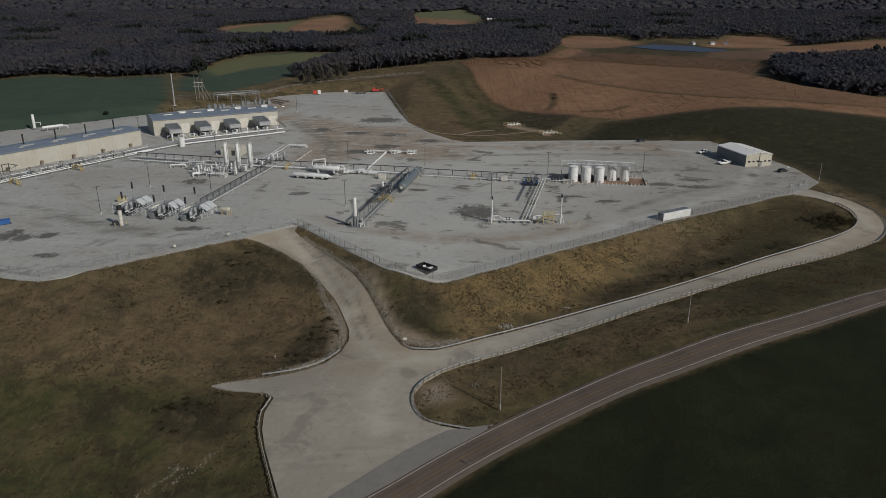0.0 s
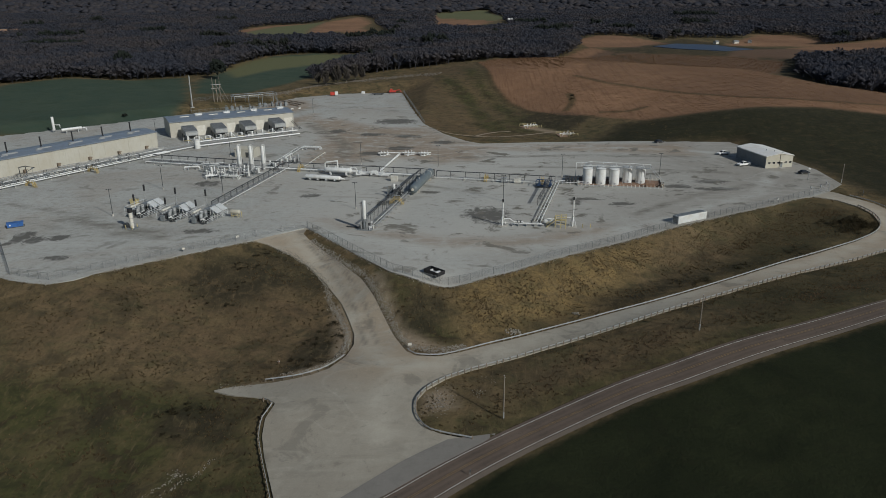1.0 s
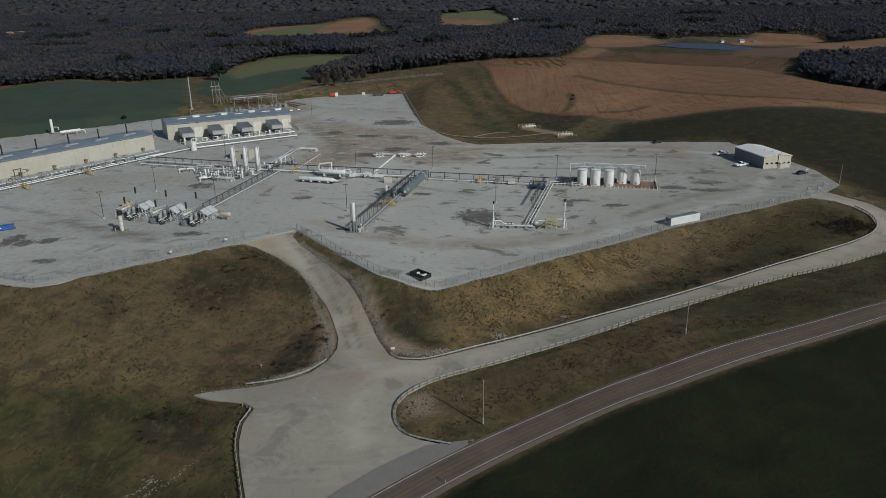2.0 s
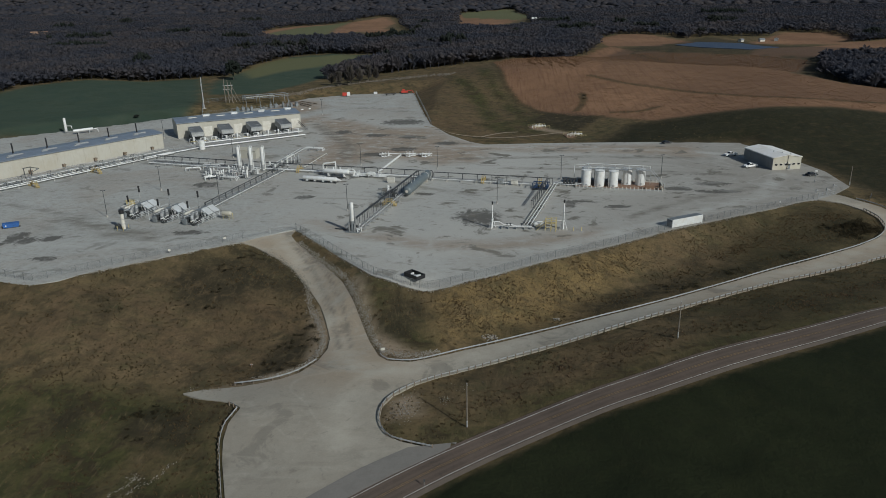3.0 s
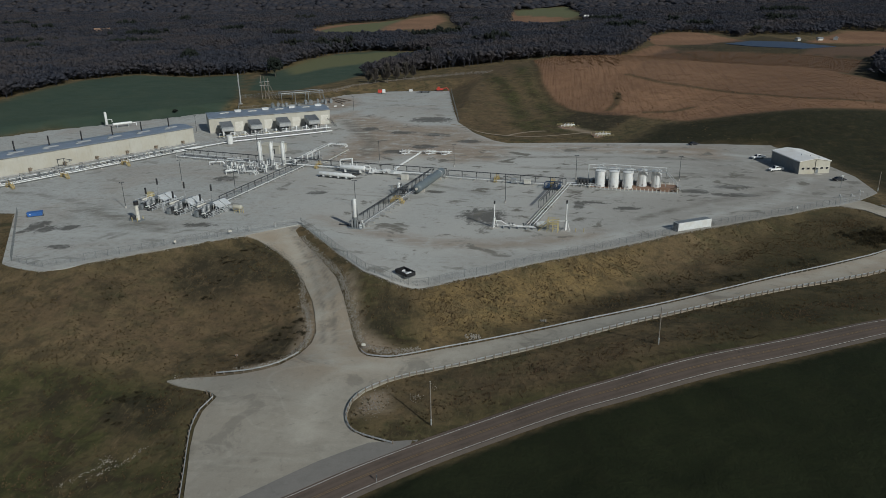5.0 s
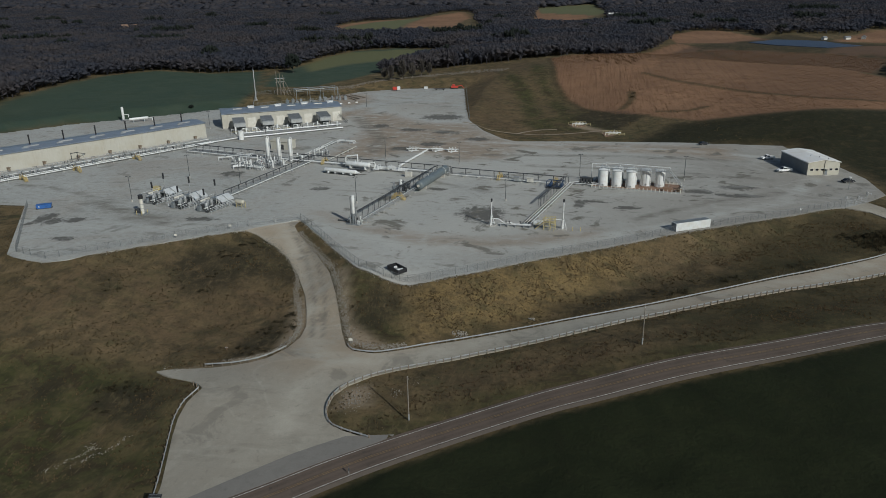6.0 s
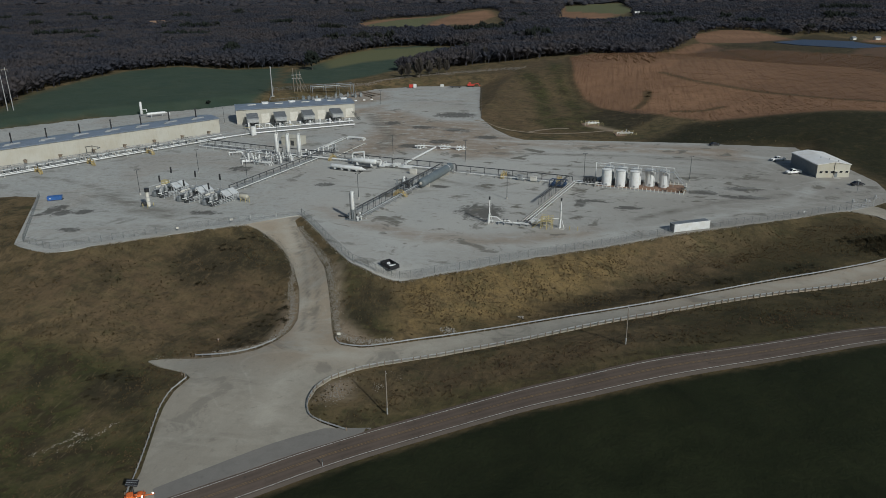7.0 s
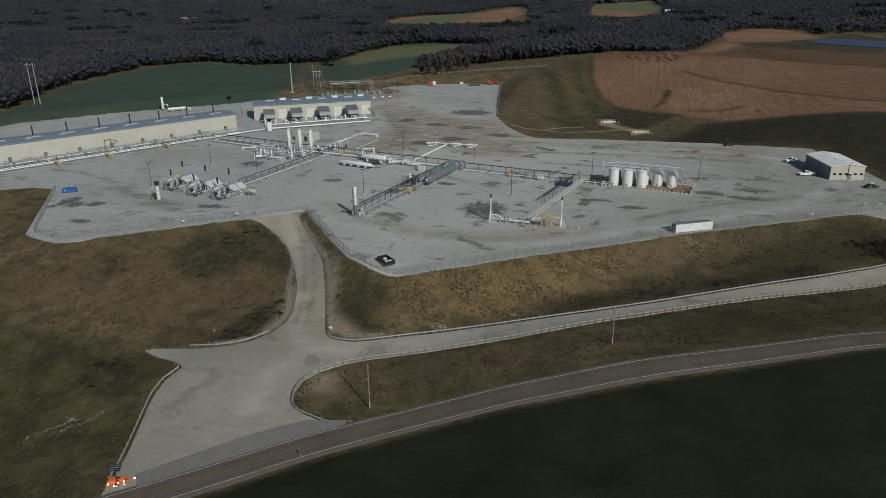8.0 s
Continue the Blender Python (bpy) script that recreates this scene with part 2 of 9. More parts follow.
ASPHALT = asphalt_material()
LINE_WHITE = painted("worn white line", (0.62, 0.60, 0.55), 0.8, 0, 0.4, 1.2)
LINE_YELLOW = painted("worn yellow line", (0.26, 0.17, 0.075), 0.8, 0, 0.4, 1.2)
WHITE = painted("white enamel", (0.67, 0.68, 0.67), 0.45, 0, 0.12)
OFFWHITE = painted("off-white panel", (0.60, 0.58, 0.52), 0.5, 0, 0.15)
TAN = painted("tan wall panel", (0.425, 0.408, 0.352), 0.55, 0, 0.10, 0.15)
CREAM = painted("cream wall panel", (0.45, 0.425, 0.35), 0.55, 0, 0.10, 0.15)
ROOF_BLUE = painted("blue-grey roof sheet", (0.175, 0.208, 0.255), 0.45, 0.0, 0.15, 0.2)
ROOF_PALE = painted("pale roof sheet", (0.78, 0.77, 0.74), 0.5, 0.0, 0.10, 0.3)
SIDING = painted("grey siding", (0.19, 0.20, 0.21), 0.55, 0, 0.12, 0.3)
GALV = painted("galvanised steel", (0.42, 0.43, 0.43), 0.5, 0.35, 0.3, 1.0)
FENCE_STEEL = painted("weathered fence steel", (0.21, 0.22, 0.22), 0.6, 0.2, 0.3, 1.0)
STEEL = painted("grey steel", (0.22, 0.24, 0.25), 0.5, 0.1, 0.3, 1.0)
DARK_STEEL = painted("dark steel", (0.060, 0.063, 0.066), 0.55, 0.1, 0.3, 1.0)
BLACK = painted("black paint", (0.020, 0.020, 0.022), 0.5, 0, 0.3)
BULLET = painted("grey-green vessel paint", (0.125, 0.148, 0.158), 0.36, 0, 0.15)
LOUVRE = painted("bright louvre steel", (0.40, 0.41, 0.41), 0.28, 0.8, 0.25, 1.0)
COOLER_PALE = painted("pale cooler panel", (0.50, 0.52, 0.53), 0.45, 0, 0.12)
COOLER_GREY = painted("cooler grey", (0.30, 0.315, 0.32), 0.5, 0, 0.25)
YELLOW = painted("safety yellow", (0.50, 0.38, 0.15), 0.5, 0, 0.25, 1.0)
PALE_YELLOW = painted("faded yellow", (0.50, 0.42, 0.22), 0.6, 0, 0.25, 1.0)
BLUE = painted("blue tarpaulin", (0.04, 0.13, 0.38), 0.5, 0, 0.3)
NAVY = painted("dark blue paint", (0.035, 0.065, 0.13), 0.45, 0, 0.3)
RED = painted("red paint", (0.50, 0.055, 0.035), 0.45, 0, 0.2)
ORANGE = painted("orange paint", (0.75, 0.16, 0.03), 0.45, 0, 0.15)
WOOD = painted("weathered timber", (0.24, 0.19, 0.14), 0.85, 0, 0.35, 2.0)
POLE_GREY = painted("weathered pole timber", (0.22, 0.19, 0.155), 0.85, 0, 0.3, 2.0)
RUST = painted("rusty earth", (0.27, 0.17, 0.115), 0.9, 0, 0.3, 0.8)
CONCRETE = painted("concrete", (0.45, 0.43, 0.39), 0.85, 0, 0.25, 0.8)
STONE = painted("limestone rubble", (0.30, 0.272, 0.225), 0.9, 0, 0.35, 1.0)
BOULDER = painted("weathered boulders", (0.18, 0.152, 0.12), 0.9, 0, 0.45, 0.5)
RUBBER = painted("tyre rubber", (0.02, 0.02, 0.02), 0.8, 0, 0.2)
CAR_WHITE = painted("white car paint", (0.80, 0.80, 0.79), 0.25, 0, 0.06)
CAR_BLACK = painted("black car paint", (0.015, 0.015, 0.018), 0.22, 0, 0.1)
WATER = painted("pond water", (0.03, 0.05, 0.09), 0.15, 0, 0.1)


def glass_material():
    m, nt, sh, co = material("dark window glass", 0.06)
    sh.inputs["Base Color"].default_value = (0.012, 0.014, 0.017, 1)
    sh.inputs["IOR"].default_value = 1.5
    return m


GLASS = glass_material()


def lamp_material():
    m, nt, sh, co = material("lit lamp", 0.4)
    sh.inputs["Base Color"].default_value = (0.9, 0.88, 0.8, 1)
    sh.inputs["Emission Color"].default_value = (1, 0.95, 0.85, 1)
    sh.inputs["Emission Strength"].default_value = 4.0
    return m


LAMP = lamp_material()


def foliage(name, a, b, c2, rough=0.6):
    """Twigs and leaves: shades from clump to clump."""
    m, nt, sh, co = material(name, 0.9)
    isl = nt.nodes.new("ShaderNodeNewGeometry").outputs["Random Per Island"]
    big = noise_of(nt, co, 0.016, 5, 0.65)
    fine = noise_of(nt, co, 1.2, 4, 0.75)
    c = mix_of(nt, isl, a, b)
    c = mix_of(nt, times_of(nt, ramp_of(nt, big, 0.44, 0.60), 0.85), c, c2)
    c = mix_of(nt, times_of(nt, ramp_of(nt, fine, 0.45, 0.7), rough), c, tuple(v * 0.45 for v in a))
    nt.links.new(c, sh.inputs["Base Color"])
    if rough > 0.4:
        bump_of(nt, sh, fine, 1.0, 0.5)
    sh.inputs["Specular IOR Level"].default_value = 0.1
    thin = nt.nodes.new("ShaderNodeBsdfTranslucent")
    nt.links.new(c, thin.inputs["Color"])
    both = nt.nodes.new("ShaderNodeMixShader")
    both.inputs["Fac"].default_value = 0.5
    nt.links.new(sh.outputs["BSDF"], both.inputs[1])
    nt.links.new(thin.outputs["BSDF"], both.inputs[2])
    nt.links.new(both.outputs["Shader"], nt.nodes["Material Output"].inputs["Surface"])
    return m


# the blue of distant haze is put into the woods' base colour
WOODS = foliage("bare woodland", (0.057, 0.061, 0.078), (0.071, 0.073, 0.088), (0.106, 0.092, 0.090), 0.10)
TWIGS = foliage("bare twigs", (0.095, 0.085, 0.074), (0.13, 0.115, 0.10), (0.11, 0.095, 0.08), 0.15)
EVERGREEN = foliage("evergreen", (0.032, 0.040, 0.034), (0.044, 0.052, 0.042), (0.040, 0.042, 0.034))
BARK = painted("bark", (0.16, 0.14, 0.115), 0.9, 0, 0.3, 1.5)
WEEDS = foliage("dry weeds", (0.105, 0.077, 0.043), (0.205, 0.146, 0.080), (0.098, 0.078, 0.042), 0.35)
TALL_GRASS = foliage("tall dry grass", (0.115, 0.083, 0.046), (0.260, 0.185, 0.100), (0.165, 0.114, 0.066), 0.3)
VERGE_WEEDS = foliage("russet weeds", (0.105, 0.074, 0.046), (0.215, 0.148, 0.092), (0.150, 0.104, 0.066), 0.35)
BRUSH = foliage("dark brush", (0.058, 0.048, 0.028), (0.098, 0.076, 0.044), (0.062, 0.056, 0.030))
CORN = foliage("dry corn", (0.20, 0.122, 0.068), (0.30, 0.184, 0.104), (0.24, 0.142, 0.082), 0.35)
TARMAC = gravel("old tarmac", (0.215, 0.198, 0.172), (0.12, 0.112, 0.10), (0.20, 0.18, 0.155), 0.6)

# ---------------------------------------------------------------- the lie of the land
PAD = [(-119, 174), (-114, 172), (-107, 170.2), (-103.5, 169.8), (-98.5, 172.4), (-95, 177), (-83.7, 186.3), (-71, 196.2), (-60, 204.5), (-47, 217),
       (-38, 206.2), (-27.2, 192.4), (-16, 179.2), (-8, 174.6), (-3.2, 173.6), (-0.6, 173.4), (5, 174.2), (14, 178.6), (28.5, 189.8), (52.5, 205.6), (70.5, 219.2),
       (90, 231), (110, 243), (119.6, 249.8), (128, 254), (136, 260), (146, 271), (147, 294), (142, 318), (131, 353), (88, 354), (37, 351.5), (11, 348.5),
       (3.5, 355), (-8, 374), (-20.6, 405), (-32, 467), (-43.5, 534), (-84, 533), (-117, 511), (-133, 473), (-186, 425), (-213, 397), (-245, 369),
       (-275, 330), (-300, 250), (-290, 175), (-215, 200), (-168.5, 214), (-160, 218), (-150, 218.5)]
LEVELS_NEAR = [(-49, 111, -13.2), (-36, 130, -9.3), (-39, 148, -10.4), (-70, 128, -11.2), (-62, 169, -8), (-84, 166, -3.8), (-130, 110, -11), (4, 107, -9.1),
               (11, 124, -8.8), (-9, 149, -8), (15, 159, -8.2), (31.5, 168.7, -7.2), (56, 184, -6), (56, 150, -2.2), (66, 167, -3.2), (102, 159, 0),
               (112, 198, -4.2), (130, 250, -0.5), (-42, 195, -3.2), (-51, 208, -0.9), (-60, 80, -13), (60, 100, -6), (160, 130, 2), (160, 215, -3), (-170, 170, -3)]
LEVELS_FAR = [(157, 396, 8.5), (120, 467, 5), (20, 481, -2), (73, 482, 4.5), (63, 388, -3.8), (33, 418, -4), (15, 565, 12), (131, 585, 15), (233, 550, 11),
              (280, 420, 6), (-13, 468, 2), (-54, 585, 6), (-100, 640, 4), (-195, 600, 5), (340, 914, 5), (190, 760, 13), (230, 1000, 10), (-330, 420, 5),
              (-300, 560, 8), (-450, 480, 8), (170, 300, -1), (0, 1100, 8), (-700, 1000, 10), (800, 900, 12), (0, 2200, 15), (-1800, 2200, 20),
              (1800, 2200, 20), (-600, 100, 0), (500, 100, 2), (0, -400, -10)]
LEVELS = np.array(LEVELS_NEAR + LEVELS_FAR, float)


def swell(r):
    return np.sqrt(r * r + 225.0)


def fit_levels():
    n = len(LEVELS)
    m = np.ones((n + 1, n + 1))
    m[n, n] = 0
    m[:n, :n] = swell(np.hypot(LEVELS[:, None, 0] - LEVELS[None, :, 0], LEVELS[:, None, 1] - LEVELS[None, :, 1]))
    return np.linalg.solve(m, np.append(LEVELS[:, 2], 0))


LEVEL_WEIGHTS = fit_levels()


def inside(poly, x, y):
    """Which of the points lie in the polygon."""
    x, y = np.asarray(x, float), np.asarray(y, float)
    hit = np.zeros(x.shape, bool)
    for (x0, y0), (x1, y1) in zip(poly, poly[1:] + poly[:1]):
        if y0 != y1:
            hit ^= ((y0 > y) != (y1 > y)) & (x < (x1 - x0) * (y - y0) / (y1 - y0) + x0)
    return hit


def nearest(line, x, y, closed=True):
    """Distance to a line of points, and the nearest place on it."""
    x, y = np.asarray(x, float), np.asarray(y, float)
    best, bx, by = np.full(x.shape, 1e9), np.zeros(x.shape), np.zeros(x.shape)
    for (x0, y0), (x1, y1) in zip(line, line[1:] + line[:1] if closed else line[1:]):
        dx, dy = x1 - x0, y1 - y0
        t = np.clip(((x - x0) * dx + (y - y0) * dy) / max(dx * dx + dy * dy, 1e-9), 0, 1)
        px, py = x0 + t * dx, y0 + t * dy
        d = np.hypot(x - px, y - py)
        near = d < best
        best, bx, by = np.where(near, d, best), np.where(near, px, bx), np.where(near, py, by)
    return best, bx, by


def land(x, y):
    """Height of the ground at (x, y): the natural slope, cut and filled round the level pad."""
    x, y = np.atleast_1d(np.asarray(x, float)), np.atleast_1d(np.asarray(y, float))
    z = np.full(x.shape, LEVEL_WEIGHTS[-1])
    for (lx, ly, _), w in zip(LEVELS, LEVEL_WEIGHTS):
        z = z + w * swell(np.hypot(x - lx, y - ly))
    far = np.clip((np.hypot(x, y) - 2400) / 2200, 0, 1)
    z = np.clip(z, -16, 60) + 75 * far * far * (3 - 2 * far)
    z = z + np.clip((np.hypot(x, y - 300) - 500) / 600, 0, 1) * 5 * np.sin(x / 170 + 1.3 * np.sin(y / 260)) * np.sin(y / 210 + 0.7)
    z = z - dip(x, y)
    close = (x > -420) & (x < 300) & (y > 60) & (y < 650)
    if close.any():
        d = np.where(inside(PAD, x[close], y[close]), 0, nearest(PAD, x[close], y[close])[0])
        low, soft = -0.5 * d, np.minimum(1.0, d / 3.0) * 1.5
        z[close] = 0.5 * (z[close] + low + np.sqrt((z[close] - low) ** 2 + soft))
        z[close] = np.minimum(z[close], 0.3 * d) - 0.12 * (d == 0)
        z[close] -= brow(x[close], y[close])
    return z


# crest of the brown hill, by bearing and distance from a point south of the pad
CREST = [(-0.06, 640.0), (-0.02, 634.0), (0.03, 650.0), (0.09, 650.0), (0.14, 608.0), (0.19, 588.0), (0.24, 584.0), (0.31, 590.0), (0.36, 570.0), (0.41, 530.0), (0.6, 470.0)]


def dip(x, y):
    """How far the land falls away behind the brown hill's crest."""
    bearing, r = np.arctan2(x - 30, y - 10), np.hypot(x - 30, y - 10)
    past = r - np.interp(bearing, [c[0] for c in CREST], [c[1] for c in CREST])
    down, back = np.clip(past / 38, 0, 1), np.clip((past - 70) / 110, 0, 1)
    ends = np.clip((bearing - 0.0) / 0.05, 0, 1) * np.clip((0.6 - bearing) / 0.1, 0, 1)
    return 6.0 * ends * down * down * (3 - 2 * down) * (1 - back * back * (3 - 2 * back))


def brow(x, y):
    """How far the pad's southern tip sags below its level."""
    return 2.2 * np.exp(-((x + 1) ** 2 + (y - 170) ** 2) / 60.0)


def level(x, y):
    return float(land(x, y)[0])


def sheet(name, verts, faces, mat, smooth=False):
    me = bpy.data.meshes.new(name)
    me.from_pydata([tuple(v) for v in verts], [], [tuple(f) for f in faces])
    me.materials.append(mat)
    if smooth:
        me.shade_smooth()
    return new(name, me)


# zones of the open country, each by its outline
PASTURES = [[(-298, 340), (-303, 366), (-327, 415), (-336, 480), (-335, 530), (-310, 565), (-255, 560), (-225, 585), (-205, 540), (-180, 470), (-172, 420), (-200, 385), (-245, 372), (-272, 332), (-290, 290), (-310, 300)],
            [(-208, 609), (-211, 710), (-199, 772), (-163, 798), (-87, 780), (-100, 700), (-119, 660), (-133, 560), (-150, 505), (-185, 500), (-205, 560)], [(-356, 1192), (-346, 1358), (-313, 1671), (-275, 1331), (-223, 1028), (-293, 1042)], [(-89, 2108), (-22, 2262), (62, 2356), (88, 1622), (60, 1560), (-60, 1700)]]
STUBBLES = [[(12, 640), (22, 526), (31, 488), (42, 458), (60, 438), (78, 430), (104, 405), (131, 403), (153, 402), (196, 407), (240, 385), (420, 330), (420, 480), (250, 489), (226, 548), (285, 660), (250, 704), (197, 712), (150, 735), (135, 797), (97, 733), (77, 668), (44, 690)],
            [(135, 797), (140, 950), (186, 1052), (219, 1053), (237, 963), (253, 913), (200, 850), (192, 801)],
            [(322, 933), (429, 1102), (471, 1064), (458, 965), (420, 898)], [(292, 800), (444, 921), (598, 1008), (700, 900), (420, 715), (312, 662), (250, 704)],
            [(-381, 1236), (-363, 1428), (-256, 1818), (-202, 1605), (-194, 1375), (-126, 1132), (-127, 1020), (-214, 1248), (-255, 1095), (-306, 1041)],
            [(-88, 2064), (23, 2321), (77, 1608), (37, 1485), (-46, 1288)]]
POND = [(209, 830), (256, 915), (311, 925), (318, 823), (262, 750), (222, 775)]
HIGHWAY = [(-90, 40), (-60, 62), (-38, 77.5), (-18.5, 91.5), (-7, 100.2), (1, 107), (9, 113.6), (17.5, 119.8), (27.4, 125.8), (37.5, 130.8), (48, 134.6), (59.8, 139.2), (79, 147.3), (93, 153.8), (108, 161.5), (160, 188), (260, 232)]
CROP = [(x + 4.9 * 0.55, y - 4.9 * 0.83) for x, y in HIGHWAY] + [(700, 250), (700, -600), (-300, -600), (-120, 0)]

FALLOW = [(60, 354), (90, 402), (131, 403), (153, 400), (196, 405), (240, 383), (420, 330), (420, 200), (165, 215), (152, 262), (150, 296), (136, 353)]

WATERWAYS = [[(83.5, 542), (101.6, 515), (124, 495), (146.6, 472), (171.7, 447), (214.6, 427.5), (300, 405)], [(72, 489), (72, 474), (69.6, 462), (65, 450)], [(85, 438), (100.5, 433), (111, 440)], [(146, 725), (158, 690), (168, 650)], [(12, 640), (22, 526), (31, 488), (42, 458), (60, 438), (78, 430)]]
GOLDEN = [[(0.3, 172.5), (21.2, 184), (44.1, 199), (60.9, 209), (54.8, 194.9), (45, 184.8), (35.8, 171.4), (19.6, 161.9), (3.9, 156.8)], [(-220, 661), (-205, 756), (-152, 788), (-102, 768), (-96, 730), (-142, 695), (-173, 650), (-185, 594)], [(-356, 1192), (-346, 1358), (-313, 1671), (-275, 1331), (-223, 1028), (-293, 1042)], [(-89, 2108), (-22, 2262), (62, 2356), (88, 1622), (60, 1560), (-60, 1700)]]
RUSSETS = [[(12.3, 131.9), (15.1, 138.3), (23.1, 144.6), (41.3, 150.8), (67.1, 161.5), (104.5, 180.5), (160, 212), (220, 240), (300, 230), (170, 198), (111, 174), (72, 156.6), (46.6, 143.9), (28, 135.8), (17, 130.2)],
           [(66, 211), (94.3, 229), (125.4, 247), (136.7, 240.3), (118.8, 218.5), (90.5, 206.6), (60.4, 191.5), (54.6, 192.5)],
           [(-3, 126), (0, 136), (12, 141), (22, 143.5), (24, 138), (10, 128)],
           [(-75.4, 124.9), (-71.3, 132.4), (-50.8, 130.9), (-42, 128.9), (-43, 120.7), (-57.5, 120.4)],
           [(-110, 166.5), (-76.1, 187.5), (-56.1, 187.9), (-34.8, 178.5), (-26, 157.6), (-41.7, 145), (-80.5, 140.6), (-98, 145.5)], [(-38, 555), (-16, 545), (-3, 479), (4, 423), (-17, 430), (-31, 499)], [(-30, 400), (-44, 540), (-30, 600), (0, 640), (14, 600), (30, 475), (62, 425), (62, 400), (20, 384)]]
# dense dark undergrowth, and the older stubble over the swale
SCRUB = [[(-74.1, 183.2), (-71.8, 189.2), (-62.9, 196.4), (-50.7, 196.3), (-43.1, 188.9), (-41.7, 182.4), (-49.6, 179.4), (-54.5, 175.4), (-59.4, 172.1), (-67.7, 173.2)], [(-89.1, 170.5), (-84.2, 171.1), (-79.5, 163.8), (-82.2, 160.6)],
         [(-35.2, 157.1), (-29.6, 166.7), (-26.2, 161.3), (-25.8, 150.5), (-28.9, 143.7), (-37.3, 141.3), (-37.2, 147.5)], [(-60.3, 198.8), (-53, 202.7), (-40.7, 191.8), (-33.9, 180.8), (-37.3, 178.6), (-44.7, 188.8)],
         [(-12.6, 167.4), (-8.8, 172.5), (-2, 172), (0.6, 165.3), (-4.2, 157.1), (-10.7, 155.4), (-14.4, 162.3)], [(37.3, 174.1), (50.8, 184), (66.6, 193.2), (90.2, 205.6), (110, 216), (112, 210), (92, 200), (65, 183.2), (49.9, 174.4), (41.3, 170.2)],
         [(-77, 129.2), (-70, 130.5), (-67, 121.7), (-73.7, 122.5)], [(-59.5, 128), (-54.3, 132.6), (-41.9, 126.1), (-40.7, 121), (-49.8, 119.7), (-57, 121.5)], [(119, 224), (125, 236), (133, 236), (135, 229), (126, 221)],
         [(46, 452), (66, 444), (78, 428), (60, 402), (40, 420), (36, 436)]]
OLD_STUBBLE = [[(83.5, 542), (101.6, 515), (124, 495), (146.6, 472), (171.7, 447), (214.6, 427), (420, 400), (420, 760), (290, 1010), (190, 800), (97, 700), (90, 640), (100, 590)],
               [(90, 664), (115, 620), (141, 596), (168, 586), (211, 582), (233, 550), (247, 500), (420, 470), (420, 760), (290, 1010), (190, 830), (120, 720)]]
# dark growth and painted-in shade: bank's east end, verge beyond the gravel road
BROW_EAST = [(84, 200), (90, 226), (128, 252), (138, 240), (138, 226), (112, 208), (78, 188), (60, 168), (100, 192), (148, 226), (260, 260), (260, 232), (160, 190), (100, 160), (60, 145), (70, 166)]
LUSH = [[(-22.7, 573), (-8, 552), (8.6, 506), (20, 436), (10, 425), (0.4, 482), (-14.5, 526)], [(-3, 617), (11.8, 587), (17.7, 525), (30, 475), (46.7, 443), (30, 430), (14.5, 501), (5, 540)], [(30, 440), (60, 425), (60, 400), (20, 395), (5, 420)],
        [(-150, 140), (-90.7, 137), (-71.5, 138), (-50.2, 135), (-37.2, 131), (-36.8, 120.4), (-29.1, 102.3), (-30, 60), (-200, 60)], [(-22, 178), (-14, 160), (0, 152), (2, 158), (-6, 168), (-14, 178)],
        [(-3.8, 121.1), (3.6, 116.8), (11.4, 121.3), (23.8, 128.6), (46, 137.3), (69.2, 144.9), (92, 156), (92, 159), (70, 148.2), (46.3, 140.9), (23.6, 132.9), (11.9, 125.7), (1.9, 120.1)]]


def axis(stops):
    """Grid lines: from stop to stop with the given steps."""
    out = []
    for (a, b, step) in stops:
        out += list(np.arange(a, b, step))
    return np.array(out + [stops[-1][1]])


